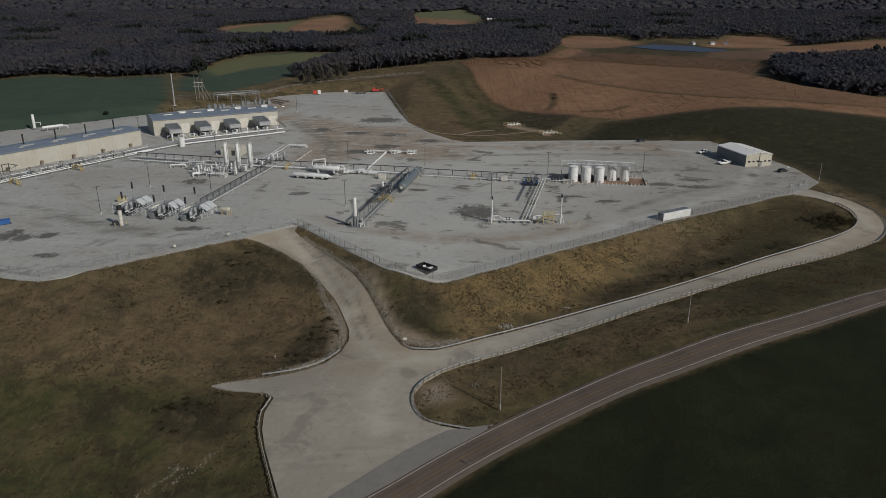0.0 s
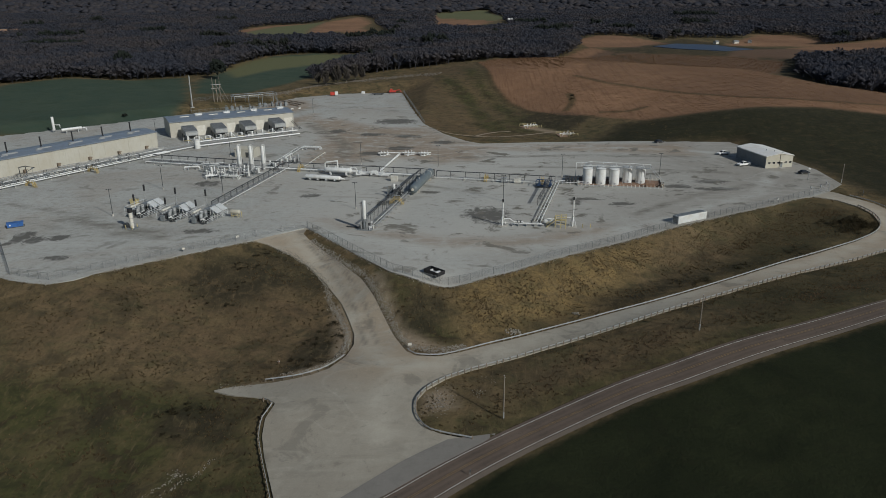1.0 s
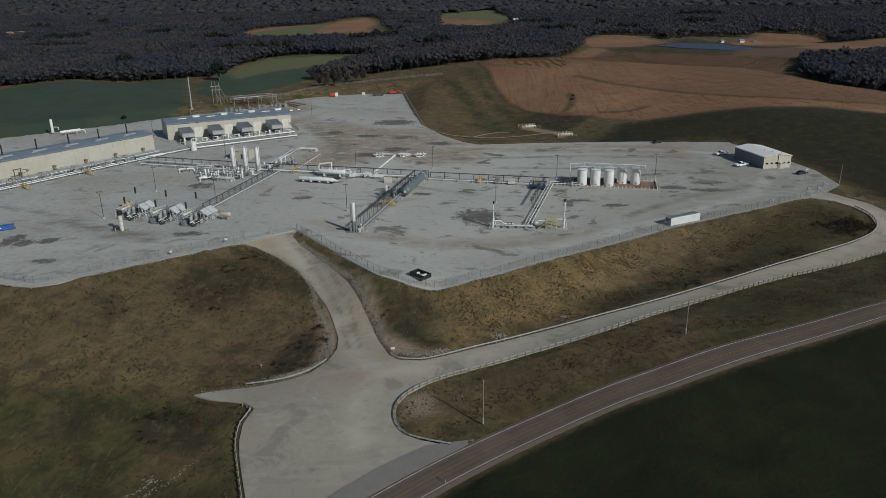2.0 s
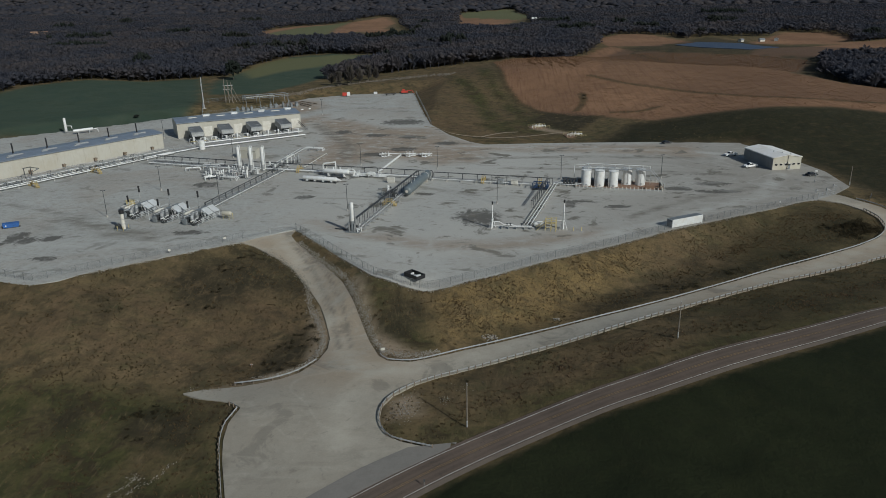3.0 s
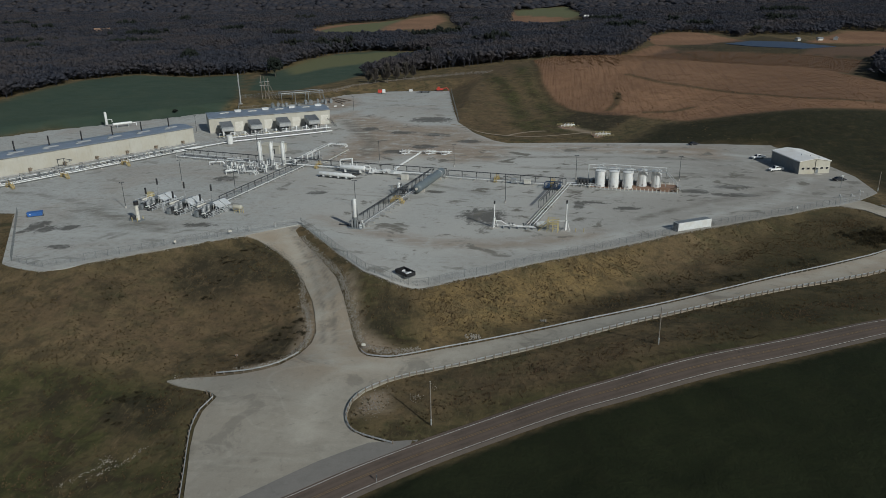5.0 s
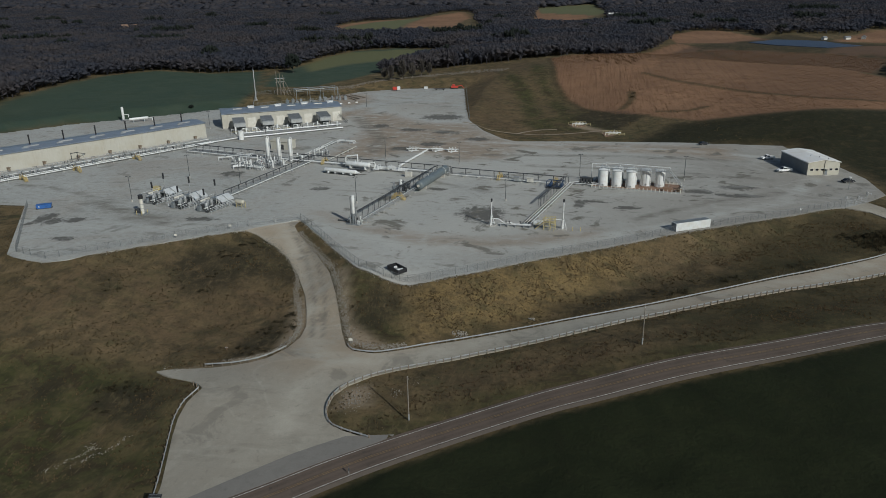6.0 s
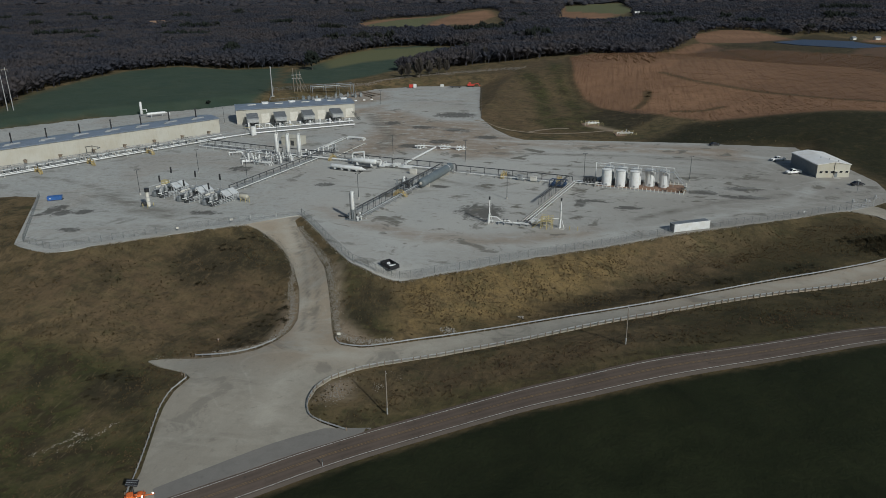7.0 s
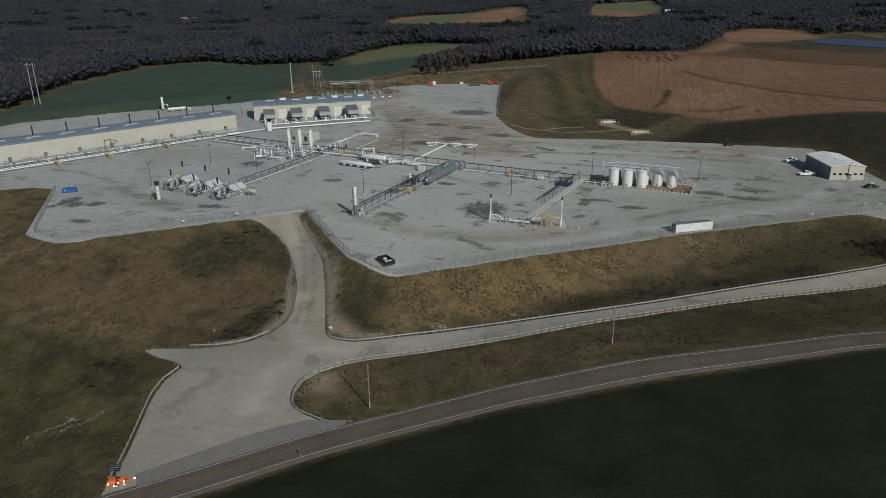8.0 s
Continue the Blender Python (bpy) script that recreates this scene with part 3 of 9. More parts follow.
def build_ground():
    xs = np.concatenate([-np.geomspace(420, 4800, 34)[::-1], axis([(-400, -190, 7), (-190, 200, 1.7), (200, 400, 6)]), np.geomspace(420, 4800, 34)])
    ys = np.concatenate([axis([(-700, 40, 60), (40, 75, 6), (75, 290, 1.7), (290, 640, 3.2), (640, 1200, 14)]), np.geomspace(1220, 4900, 60)])
    gx, gy = np.meshgrid(xs, ys)
    x, y = gx.ravel(), gy.ravel()
    z = land(x, y)
    z = z + np.where(inside(PAD, x, y), 0, 1) * 0.22 * np.array([noise.noise((a * 0.14, b * 0.14, 0)) for a, b in zip(x, y)])
    cut = np.minimum(nearest(HIGHWAY, x, y, False)[0] - 4.6, np.where(inside(GRAVEL_ROAD, x, y), -1, nearest(GRAVEL_ROAD, x, y)[0] - 1.5))
    deep = np.where(inside(GRAVEL_ROAD, x, y), nearest(GRAVEL_ROAD, x, y)[0], 0)
    z = z - 0.25 * (cut < 0) - 0.45 * (deep > 1.9)
    nx, ny = len(xs), len(ys)
    i = (np.arange(ny - 1)[:, None] * nx + np.arange(nx - 1)[None, :]).ravel()
    faces = np.stack([i, i + 1, i + nx + 1, i + nx], 1)
    me = bpy.data.meshes.new("ground")
    me.from_pydata(np.stack([x, y, z], 1).tolist(), [], faces.tolist())
    me.materials.append(GROUND)
    me.shade_smooth()

    def mask(polys, soft):
        out = np.zeros(x.shape)
        for p in polys:
            d = nearest(p, x, y)[0] * np.where(inside(p, x, y), 1, -1)
            out = np.maximum(out, np.clip(0.5 + d / soft, 0, 1))
        return out
    zone = np.zeros((len(x), 4), np.float32)
    zone[:, 0], zone[:, 1] = mask(STUBBLES, 4), mask(PASTURES, 6)
    zone[:, 3] = np.maximum(mask([CROP], 1.7), 0.62 * mask([FALLOW], 12))
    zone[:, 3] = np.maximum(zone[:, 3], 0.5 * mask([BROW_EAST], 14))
    for wl in WATERWAYS:
        zone[:, 0] *= 0.4 + 0.6 * np.clip((nearest(wl, x, y, False)[0] - 1.6) / 1.8, 0, 1)
        zone[:, 3] = np.maximum(zone[:, 3], 0.42 * np.clip((3.0 - nearest(wl, x, y, False)[0]) / 2.0, 0, 1))
    cover = np.zeros((len(x), 4), np.float32)
    cover[:, 0], cover[:, 1], cover[:, 2] = mask(GOLDEN, 8), mask(RUSSETS + [FALLOW], 14), mask(LUSH, 8)
    cover[:, 3] = np.maximum(np.maximum(mask(SCRUB, 6), 1.0 * mask([FALLOW], 12)), np.maximum(0.35 * mask(OLD_STUBBLE[:1], 6), 0.9 * mask(OLD_STUBBLE[1:], 6)))
    zone[:, 2] = np.clip(mask(BARE, 3), 0, 1)
    at = me.attributes.new("zone", "FLOAT_COLOR", "POINT")
    at.data.foreach_set("color", zone.ravel())
    at = me.attributes.new("cover", "FLOAT_COLOR", "POINT")
    at.data.foreach_set("color", cover.ravel())
    return tagged(new("ground", me), "rough autumn grassland with brown stubble and green pasture", "ground", kind="structure")


def draped(name, poly, height, cell, mat, skirt=0.4):
    """A surface laid over the land inside an outline, its edge kept clean, with a turned-down rim."""
    px, py = [p[0] for p in poly], [p[1] for p in poly]
    xs, ys = np.arange(min(px) - cell, max(px) + 2 * cell, cell), np.arange(min(py) - cell, max(py) + 2 * cell, cell)
    gx, gy = np.meshgrid(xs, ys)
    x, y = gx.ravel(), gy.ravel()
    d, bx, by = nearest(poly, x, y)
    inn = inside(poly, x, y)
    snap = d < 0.72 * cell
    x, y = np.where(snap, bx, x), np.where(snap, by, y)
    keep = inn | snap
    nx, ny = len(xs), len(ys)
    i = (np.arange(ny - 1)[:, None] * nx + np.arange(nx - 1)[None, :]).ravel()
    faces = np.stack([i, i + 1, i + nx + 1, i + nx], 1)
    faces = faces[keep[faces].all(1) & (inn & ~snap | snap)[faces].all(1) & ((inn & ~snap)[faces].any(1) | inside(poly, x[faces].mean(1), y[faces].mean(1)))]
    used = np.unique(faces)
    index = np.full(len(x), -1)
    index[used] = np.arange(len(used))
    verts = np.stack([x[used], y[used], height(x[used], y[used])], 1)
    faces = index[faces]
    edges = np.sort(np.concatenate([faces[:, [0, 1]], faces[:, [1, 2]], faces[:, [2, 3]], faces[:, [3, 0]]]), 1)
    uni, count = np.unique(edges, axis=0, return_counts=True)
    rim = uni[count == 1]
    low = verts.copy()
    low[:, 2] -= skirt
    n = len(verts)
    walls = [(a + n, b + n, b + 2 * n, a + 2 * n) for a, b in rim.tolist()]
    ob = sheet(name, np.concatenate([verts, verts, low]).tolist(), faces.tolist() + walls, mat)
    return ob


def ribbon(name, line, offsets, height, mat, step=2.0):
    """A band along a line between two offsets to its right, laid over the land."""
    pts = smooth_line(line, step)
    verts, faces = [], []
    for k, (x, y) in enumerate(pts):
        a, b = pts[max(k - 1, 0)], pts[min(k + 1, len(pts) - 1)]
        dx, dy = b[0] - a[0], b[1] - a[1]
        n = math.hypot(dx, dy)
        for o in offsets:
            verts.append((x + dy / n * o, y - dx / n * o))
    m = len(offsets)
    for k in range(len(pts) - 1):
        for j in range(m - 1):
            faces.append((k * m + j, k * m + j + 1, (k + 1) * m + j + 1, (k + 1) * m + j))
    v = np.array(verts)
    z = height(v[:, 0], v[:, 1])
    ob = sheet(name, np.column_stack([v, z]).tolist(), faces, mat, True)
    at = ob.data.attributes.new("across", "FLOAT", "POINT")
    at.data.foreach_set("value", np.tile(np.array(offsets, np.float32), len(pts)))
    return ob


def smooth_line(line, step):
    """Points every step or so along a smooth curve through a line's points."""
    out = []
    for k in range(len(line) - 1):
        p = [Vector(line[max(min(j, len(line) - 1), 0)]) for j in (k - 1, k, k + 1, k + 2)]
        n = max(1, round((p[2] - p[1]).length / step))
        for s in range(n):
            t = s / n
            q = 0.5 * (2 * p[1] + (p[2] - p[0]) * t + (2 * p[0] - 5 * p[1] + 4 * p[2] - p[3]) * t * t + (3 * p[1] - p[0] - 3 * p[2] + p[3]) * t ** 3)
            out.append(tuple(q))
    return out + [tuple(line[-1])]


# the gravel access: from the south gate down to the apron, and round to the east gate
INNER_EDGE = [(-10, 150), (-7.7, 147.9), (-2.4, 147.6), (2.4, 149.8), (9.6, 153.9), (22.4, 160), (35.7, 165.4), (49.4, 171.1), (64.1, 179.1), (80, 188.5), (97.7, 200.2), (112, 208.5), (124, 215), (133, 221.6), (138.3, 229.1), (140, 237), (138.6, 244), (134, 250.5), (127.5, 253.6)]
OUTER_EDGE = [(137, 260.5), (141, 255), (146, 248), (148.5, 238), (147.5, 229.5), (144, 221), (136, 211.5), (127, 206), (111.5, 198), (94, 188.4), (77.8, 179), (62.5, 170), (48.5, 162.2), (35.4, 156.2), (22.8, 151.2), (10.7, 145), (4.9, 142), (-0.6, 138.2), (-4.5, 134), (-6.2, 130), (-6, 125), (-4, 120.8), (-1, 119), (5, 117.2), (11, 118)]
WEST_EDGE = [(-25.2, 90), (-28.2, 101), (-33.6, 114), (-35.4, 119.5), (-36.1, 124.5), (-35.2, 129.4), (-38, 131.6), (-46, 134.2), (-51, 136.5), (-47.5, 137.6), (-38, 138.4), (-33.6, 139.5), (-30.2, 140.9), (-26.8, 143.3), (-23.9, 148.5), (-22.8, 154), (-23.4, 159.5), (-26.2, 167.2), (-28.8, 173.2), (-34.7, 183.5), (-40.6, 191.7), (-48.5, 198.8), (-56, 203.5), (-60.5, 204.6)]
EAST_EDGE = [(-46.5, 216.6), (-46.8, 212), (-44, 207.5), (-32.6, 192.3), (-24.4, 180.8), (-19.6, 171.3), (-16.2, 163.8), (-13, 156.2), (-10, 150)]
GRAVEL_ROAD = WEST_EDGE + EAST_EDGE + INNER_EDGE[1:] + OUTER_EDGE + [(6, 112.5), (-3, 105), (-14, 97)]
BARE = [[(-24, 153), (-23, 158), (-26, 168), (-29, 174), (-31, 172), (-27, 158), (-27, 150)], [(-9, 149.5), (-17.5, 170), (-22, 181), (-19, 180), (-12, 160), (0, 151), (3, 151)], [(-4.5, 126), (-4.5, 133), (0, 135), (2, 128)],
        [(-46, 137.5), (-36, 141.5), (-29, 145.5), (-28, 142.5)],
        [(38, 424), (46, 412), (58, 396), (55, 394), (36, 412)]]

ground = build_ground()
pad = draped("gravel_pad", PAD, lambda x, y: -brow(x, y), 1.6, GRAVEL)
# earth tracked over the north of the pad, and damp or oily patches of their own shape
SOIL = [[(-91, 414), (-73, 422), (-44, 392), (-19, 392), (-0.6, 357), (14, 340), (10, 312), (-8, 306), (-31, 321), (-48, 304), (-69, 308), (-69, 345), (-71, 374)], [(-120, 390), (-100, 425), (-88, 440), (-84, 420), (-98, 390)], [(-132, 462), (-126, 503), (-104, 496), (-94, 462), (-106, 444)], [(-12, 338), (30, 333), (89, 327), (107, 320), (107, 345), (10, 346)],
        [(-43, 224), (-26, 216), (-6, 207), (14, 205), (30, 210), (47, 219), (47, 213), (30, 204), (14, 199), (-6, 201), (-26, 211)]]
DAMP = [(11, 231, 7.5, 9), (12, 230, 5, 6), (-37, 412, 12, 9), (-34, 410, 9, 6), (-65, 382, 5, 5), (-46, 372, 7, 3.5), (-28, 368, 6, 4), (-28, 338, 6, 5), (-8, 352, 7, 4), (-40, 327, 6, 4), (46, 250, 6, 1.6), (42, 246, 1.8, 5), (98, 275, 7, 3), (97, 264, 8, 2.5), (58, 244, 5, 1.8), (84, 268, 6, 3),
        (-133, 208, 3, 4), (-127, 204, 3.5, 3.5), (-121, 206, 3, 3), (-133, 202, 2, 3), (-112, 189, 4, 1.8), (-97, 272, 5, 4), (-53, 254, 3.5, 2.5), (-10, 259, 4, 2), (-79, 213, 6, 2), (-50, 282, 8, 2.5)]
# ruts of darker, churned gravel, with their half widths
RUTS = [([(-173, 244), (-158, 242.6), (-142, 236.4), (-128, 228.7), (-117, 224.4)], 1.8), ([(-128, 228.7), (-117, 221), (-103, 213), (-90, 209)], 4.5), ([(-86, 408), (-69, 374), (-55, 345), (-52, 320)], 4.0), ([(-70, 378), (-40, 374), (-20, 366)], 2.5),
        ([(-45, 294), (-12, 268), (10, 258)], 1.6), ([(0, 318), (60, 322), (110, 318)], 2.2), ([(20, 300), (70, 297), (112, 288)], 1.8), ([(60, 232), (84, 254), (112, 270)], 2.0)]


# paler lines that wheels have swept clean
DRIVEN = [[(-52, 213), (-75, 207), (-100, 198), (-150, 205), (-200, 215)], [(-50, 214), (-30, 208), (-5, 196), (30, 200), (70, 227), (110, 258), (128, 290)], [(-8, 345), (30, 341), (100, 334), (130, 320)],
          [(-50, 210), (-36, 190), (-24, 165), (-18, 150), (-10, 142), (0, 144.5), (20, 155), (60, 175), (110, 203), (140, 224), (143, 240), (132, 257)], [(-10, 142), (-14, 130), (-12, 118)]]
TANNED = [[(-60, 206), (-50, 216), (-40, 212), (-28, 195), (-18, 177), (-8, 158), (4, 150), (-4, 142), (-18, 136), (-32, 142), (-30, 158), (-37, 176), (-50, 194)], [(60, 168), (64, 184), (112, 214), (134, 232), (136, 250), (150, 250), (150, 224), (120, 198)]]
AGED = [[(-60, 430), (-95, 420), (-75, 330), (-60, 240), (-40, 215), (-10, 176), (40, 200), (120, 250), (150, 280), (135, 356), (0, 352), (-20, 400)]]
APRON = [[(-44, 130), (-22, 132), (-4, 124), (10, 118), (-12, 94), (-34, 82)]]
# browner gravel in the east, its colour also darkened in place of lens falloff
EASTERN = [[(20, 160), (170, 240), (210, 300), (190, 400), (62, 400), (66, 290)]]


def stain_pad(ob, soils, damp, ruts):
    me = ob.data
    co = np.zeros(len(me.vertices) * 3, np.float32)
    me.vertices.foreach_get("co", co)
    x, y = co[0::3], co[1::3]
    z4 = np.zeros((len(x), 4), np.float32)
    for p in soils:
        z4[:, 0] = np.maximum(z4[:, 0], np.clip(0.5 + nearest(p, x, y)[0] * np.where(inside(p, x, y), 1, -1) / 11, 0, 1))
    for p in DRIVEN:
        z4[:, 2] = np.maximum(z4[:, 2], np.clip(1.3 - nearest(p, x, y, False)[0] / 3.2, 0, 1))
    for cx, cy, rx, ry in damp:
        z4[:, 1] = np.maximum(z4[:, 1], np.clip(1.35 - np.hypot((x - cx) / rx, (y - cy) / ry), 0, 1))
    for p, half in ruts:
        z4[:, 3] = np.maximum(z4[:, 3], np.clip(1.4 - nearest(p, x, y, False)[0] / half, 0, 1))
    for name, polys, soft in (("aged", AGED, 50), ("eastern", EASTERN + APRON, 70)):
        worn = np.zeros(len(x), np.float32)
        for p in polys:
            worn = np.maximum(worn, np.clip(0.5 + nearest(p, x, y)[0] * np.where(inside(p, x, y), 1, -1) / soft, 0, 1))
        me.attributes.new(name, "FLOAT", "POINT").data.foreach_set("value", worn)
    at = me.attributes.new("stain", "FLOAT_COLOR", "POINT")
    at.data.foreach_set("color", z4.ravel())


stain_pad(pad, SOIL, DAMP, RUTS)
tagged(pad, "wide level pad of pale compacted gravel", "pad", kind="structure")
lane = draped("gravel_road", GRAVEL_ROAD, lambda x, y: land(x, y) + np.where(inside(PAD, x, y), 0.13, 0.02), 0.9, ROAD_GRAVEL)
stain_pad(lane, TANNED, [], [([(-48, 212), (-34, 189), (-25, 170), (-20, 154)], 0.6), ([(-45, 212), (-31, 189), (-22, 170), (-17, 154)], 0.5), ([(-27, 96), (-31, 104), (-34, 116)], 1.0)])
tagged(lane, "pale gravel access road with a wide apron", "road", kind="structure")
highway = ribbon("road", HIGHWAY, (-3.7, -2.9, -2.4, -1.7, -0.95, -0.3, 0, 0.3, 0.95, 1.7, 2.4, 2.9, 3.6), lambda x, y: land(x, y) + 0.06, ASPHALT)
tagged(highway, "worn two-lane asphalt highway", "road", kind="structure")
for off, mat, words in ((-2.85, LINE_WHITE, "white edge line"), (2.85, LINE_WHITE, "white edge line"), (-0.17, LINE_YELLOW, "faded yellow centre line"), (0.17, LINE_YELLOW, "faded yellow centre line")):
    wide = 0.065 if mat is LINE_WHITE else 0.05
    tagged(ribbon("road_line", HIGHWAY, (off - wide, off + wide), lambda x, y: land(x, y) + 0.09, mat), words + " on worn asphalt", "road marking", kind="structure")
shoulder = ribbon("road_shoulder", HIGHWAY, (3.2, 3.7, 4.3), lambda x, y: land(x, y) + 0.075, SHOULDER)
tagged(shoulder, "tan gravel shoulder along the highway", "shoulder", kind="structure")
mouth = draped("asphalt_apron", [(-23, 97), (-15, 104), (-7.4, 111), (0.5, 117.2), (6, 118.4), (10, 119.2), (7, 116.2), (-1.1, 109.6), (-9.1, 102.8), (-20.5, 94.1)], lambda x, y: land(x, y) + 0.10, 0.9, TARMAC, 0.1)
tagged(mouth, "grey asphalt strip where the gravel meets the highway", "pavement", kind="structure")
for line in ([(-23.1, 397.9), (-12.0, 390.1), (-2.9, 385.9), (8.5, 383.9), (20.3, 384.6), (33.3, 391.0), (47.2, 398.3), (55.5, 400.4)],
             [(8.5, 383.9), (13.8, 391.9), (20.9, 398.9), (28.4, 402.5)]):
    track = ribbon("dirt_track", line, (-0.8, 0, 0.8), lambda x, y: land(x, y) + 0.16, TRACK)
    tagged(track, "narrow tan wheel track worn through the grass", "track", kind="structure")
tagged(draped("water", POND, lambda x, y: land(x, y) + 0.5, 6, WATER), "small blue farm pond", "pond", kind="structure")

# ---------------------------------------------------------------- kit for building things
def box(bm, x, y, z, sx, sy, sz, turn=0.0, bevel=0.0):
    """A box with its base centre at (x, y, z)."""
    made = bmesh.ops.create_cube(bm, size=1.0)["verts"]
    m = Matrix.Translation((x, y, z + sz / 2)) @ Matrix.Rotation(turn, 4, "Z") @ Matrix.Diagonal((sx, sy, sz, 1))
    bmesh.ops.transform(bm, matrix=m, verts=made)
    if bevel:
        bmesh.ops.bevel(bm, geom=list({e for v in made for e in v.link_edges}), offset=bevel, segments=1, affect="EDGES")
    return made


def rod(bm, a, b, r, r2=None, seg=10):
    """A round bar from a to b."""
    a, b = Vector(a), Vector(b)
    d = b - a
    m = Matrix.Translation((a + b) / 2) @ d.to_track_quat("Z", "Y").to_matrix().to_4x4()
    bmesh.ops.create_cone(bm, cap_ends=True, segments=seg, radius1=r, radius2=r if r2 is None else r2, depth=d.length, matrix=m)


def pipe(bm, pts, r, seg=8):
    """A pipe along points, with ball elbows."""
    for a, b in zip(pts, pts[1:]):
        rod(bm, a, b, r, seg=seg)
    for p in pts[1:-1]:
        bmesh.ops.create_icosphere(bm, subdivisions=1, radius=r * 1.08, matrix=Matrix.Translation(p))


def capsule(bm, a, b, r, seg=20, bulge=0.5):
    """A pressure vessel from a to b with dished heads."""
    a, b = Vector(a), Vector(b)
    d = (b - a).normalized()
    q = d.to_track_quat("Z", "Y").to_matrix().to_4x4()
    prof = [(r * math.cos(t), -r * bulge * math.sin(t)) for t in (1.5, 1.2, 0.85, 0.45)] + [(r, 0)]
    length = (b - a).length
    rings = [(rr, h) for rr, h in prof] + [(rr, length - h) for rr, h in reversed(prof)]
    m = Matrix.Translation(a) @ q
    loops = [[bm.verts.new(m @ Vector((rr * math.cos(2 * math.pi * k / seg), rr * math.sin(2 * math.pi * k / seg), h))) for k in range(seg)] for rr, h in rings]
    for u, w in zip(loops, loops[1:]):
        for k in range(seg):
            f = bm.faces.new((u[k], u[(k + 1) % seg], w[(k + 1) % seg], w[k]))
            f.smooth = True
    bm.faces.new(list(reversed(loops[0])))
    bm.faces.new(loops[-1])


def solid(bm, corners):
    """A six-faced block from eight corners: four below, four above, in the same order."""
    v = [bm.verts.new(c) for c in corners]
    for f in ((3, 2, 1, 0), (4, 5, 6, 7), (0, 1, 5, 4), (1, 2, 6, 5), (2, 3, 7, 6), (3, 0, 4, 7)):
        bm.faces.new([v[k] for k in f])


def part(name, bm, mat, parent=None, label=""):
    """Links a bmesh as one mesh object, under a thing or a part if given."""
    bmesh.ops.recalc_face_normals(bm, faces=bm.faces)
    me = bpy.data.meshes.new(name)
    bm.to_mesh(me)
    bm.free()
    me.materials.append(mat)
    ob = new(name, me)
    if parent is not None:
        ob.parent = parent
    return tagged(ob, label)


def again(name, ob, parent, m):
    """Another part on the same mesh, at its own pose under the parent."""
    other = new(name, ob.data)
    other.parent, other.matrix_basis = parent, m
    if "label" in ob:
        other["label"] = ob["label"]
    return other


def thing(name, label, category, m=None, group="", kind=""):
    """An empty at a thing's base, under which its parts are built."""
    ob = new(name)
    ob.empty_display_size = 0.2
    ob.matrix_basis = m or Matrix()
    return tagged(ob, label, category, group, kind)


def B():
    return bmesh.new()


def shape(name, mat, parent, *calls, label=""):
    """One part from several calls (function, arguments...)."""
    bm = B()
    for fn, *args in calls:
        fn(bm, *args)
    return part(name, bm, mat, parent, label)


def at(x, y, turn=0.0, z=None):
    return pose(x, y, level(x, y) if z is None else z, 0, 0, turn)

# ---------------------------------------------------------------- buildings
def gable_roof(bm, length, width, eave, rise, over=0.35, thick=0.18):
    """Two sloping slabs with the ridge along x."""
    h = length / 2 + over
    for s in (-1, 1):
        e, drop = width / 2 + over, rise * over / (width / 2)
        solid(bm, [(-h, 0, eave + rise), (h, 0, eave + rise), (h, s * e, eave - drop), (-h, s * e, eave - drop),
                   (-h, 0, eave + rise + thick), (h, 0, eave + rise + thick), (h, s * e, eave - drop + thick), (-h, s * e, eave - drop + thick)])


def gable_walls(bm, length, width, eave, rise):
    """One closed shell with gable ends."""
    l, w = length / 2, width / 2
    ends = [[bm.verts.new((x, y, z)) for y, z in ((-w, 0), (w, 0), (w, eave), (0, eave + rise), (-w, eave))] for x in (-l, l)]
    bm.faces.new(list(reversed(ends[0])))
    bm.faces.new(ends[1])
    for k in range(5):
        bm.faces.new((ends[0][k], ends[0][(k + 1) % 5], ends[1][(k + 1) % 5], ends[1][k]))


def hall(name, label, x, y, turn, length, width, eave, rise, wall, roof):
    """A long sheet-metal hall, its near long side at local -y."""
    ob = thing(name, label, "building", at(x, y, turn, 0))
    shape("wall", wall, ob, (gable_walls, length, width, eave, rise))
    shape("roof", roof, ob, (gable_roof, length, width, eave + 0.02, rise))
    shape("gutter", roof, ob, (box, 0, -width / 2 - 0.42, eave - 0.2, length + 0.6, 0.16, 0.2), label="blue-grey gutter")
    shape("base_trim", CONCRETE, ob, (box, 0, -width / 2 - 0.05, 0, length, 0.12, 0.35), label="concrete base strip")
    for cx in (-length / 2, length / 2):
        shape("corner_trim", wall, ob, (box, cx, -width / 2, 0, 0.3, 0.3, eave - 0.05))
    n = int(length // 6)
    rib = shape("wall_rib", wall, ob, (box, 0, -width / 2 - 0.04, 0.35, 0.10, 0.08, eave - 0.6))
    rib.location.x = -length / 2 + 3
    for k in range(1, n):
        again("wall_rib", rib, ob, pose(-length / 2 + 3 + 6 * k, 0, 0))
    return ob


def moved(ob, x, y, z, turn=0.0):
    ob.matrix_basis = pose(x, y, z, 0, 0, turn)
    return ob


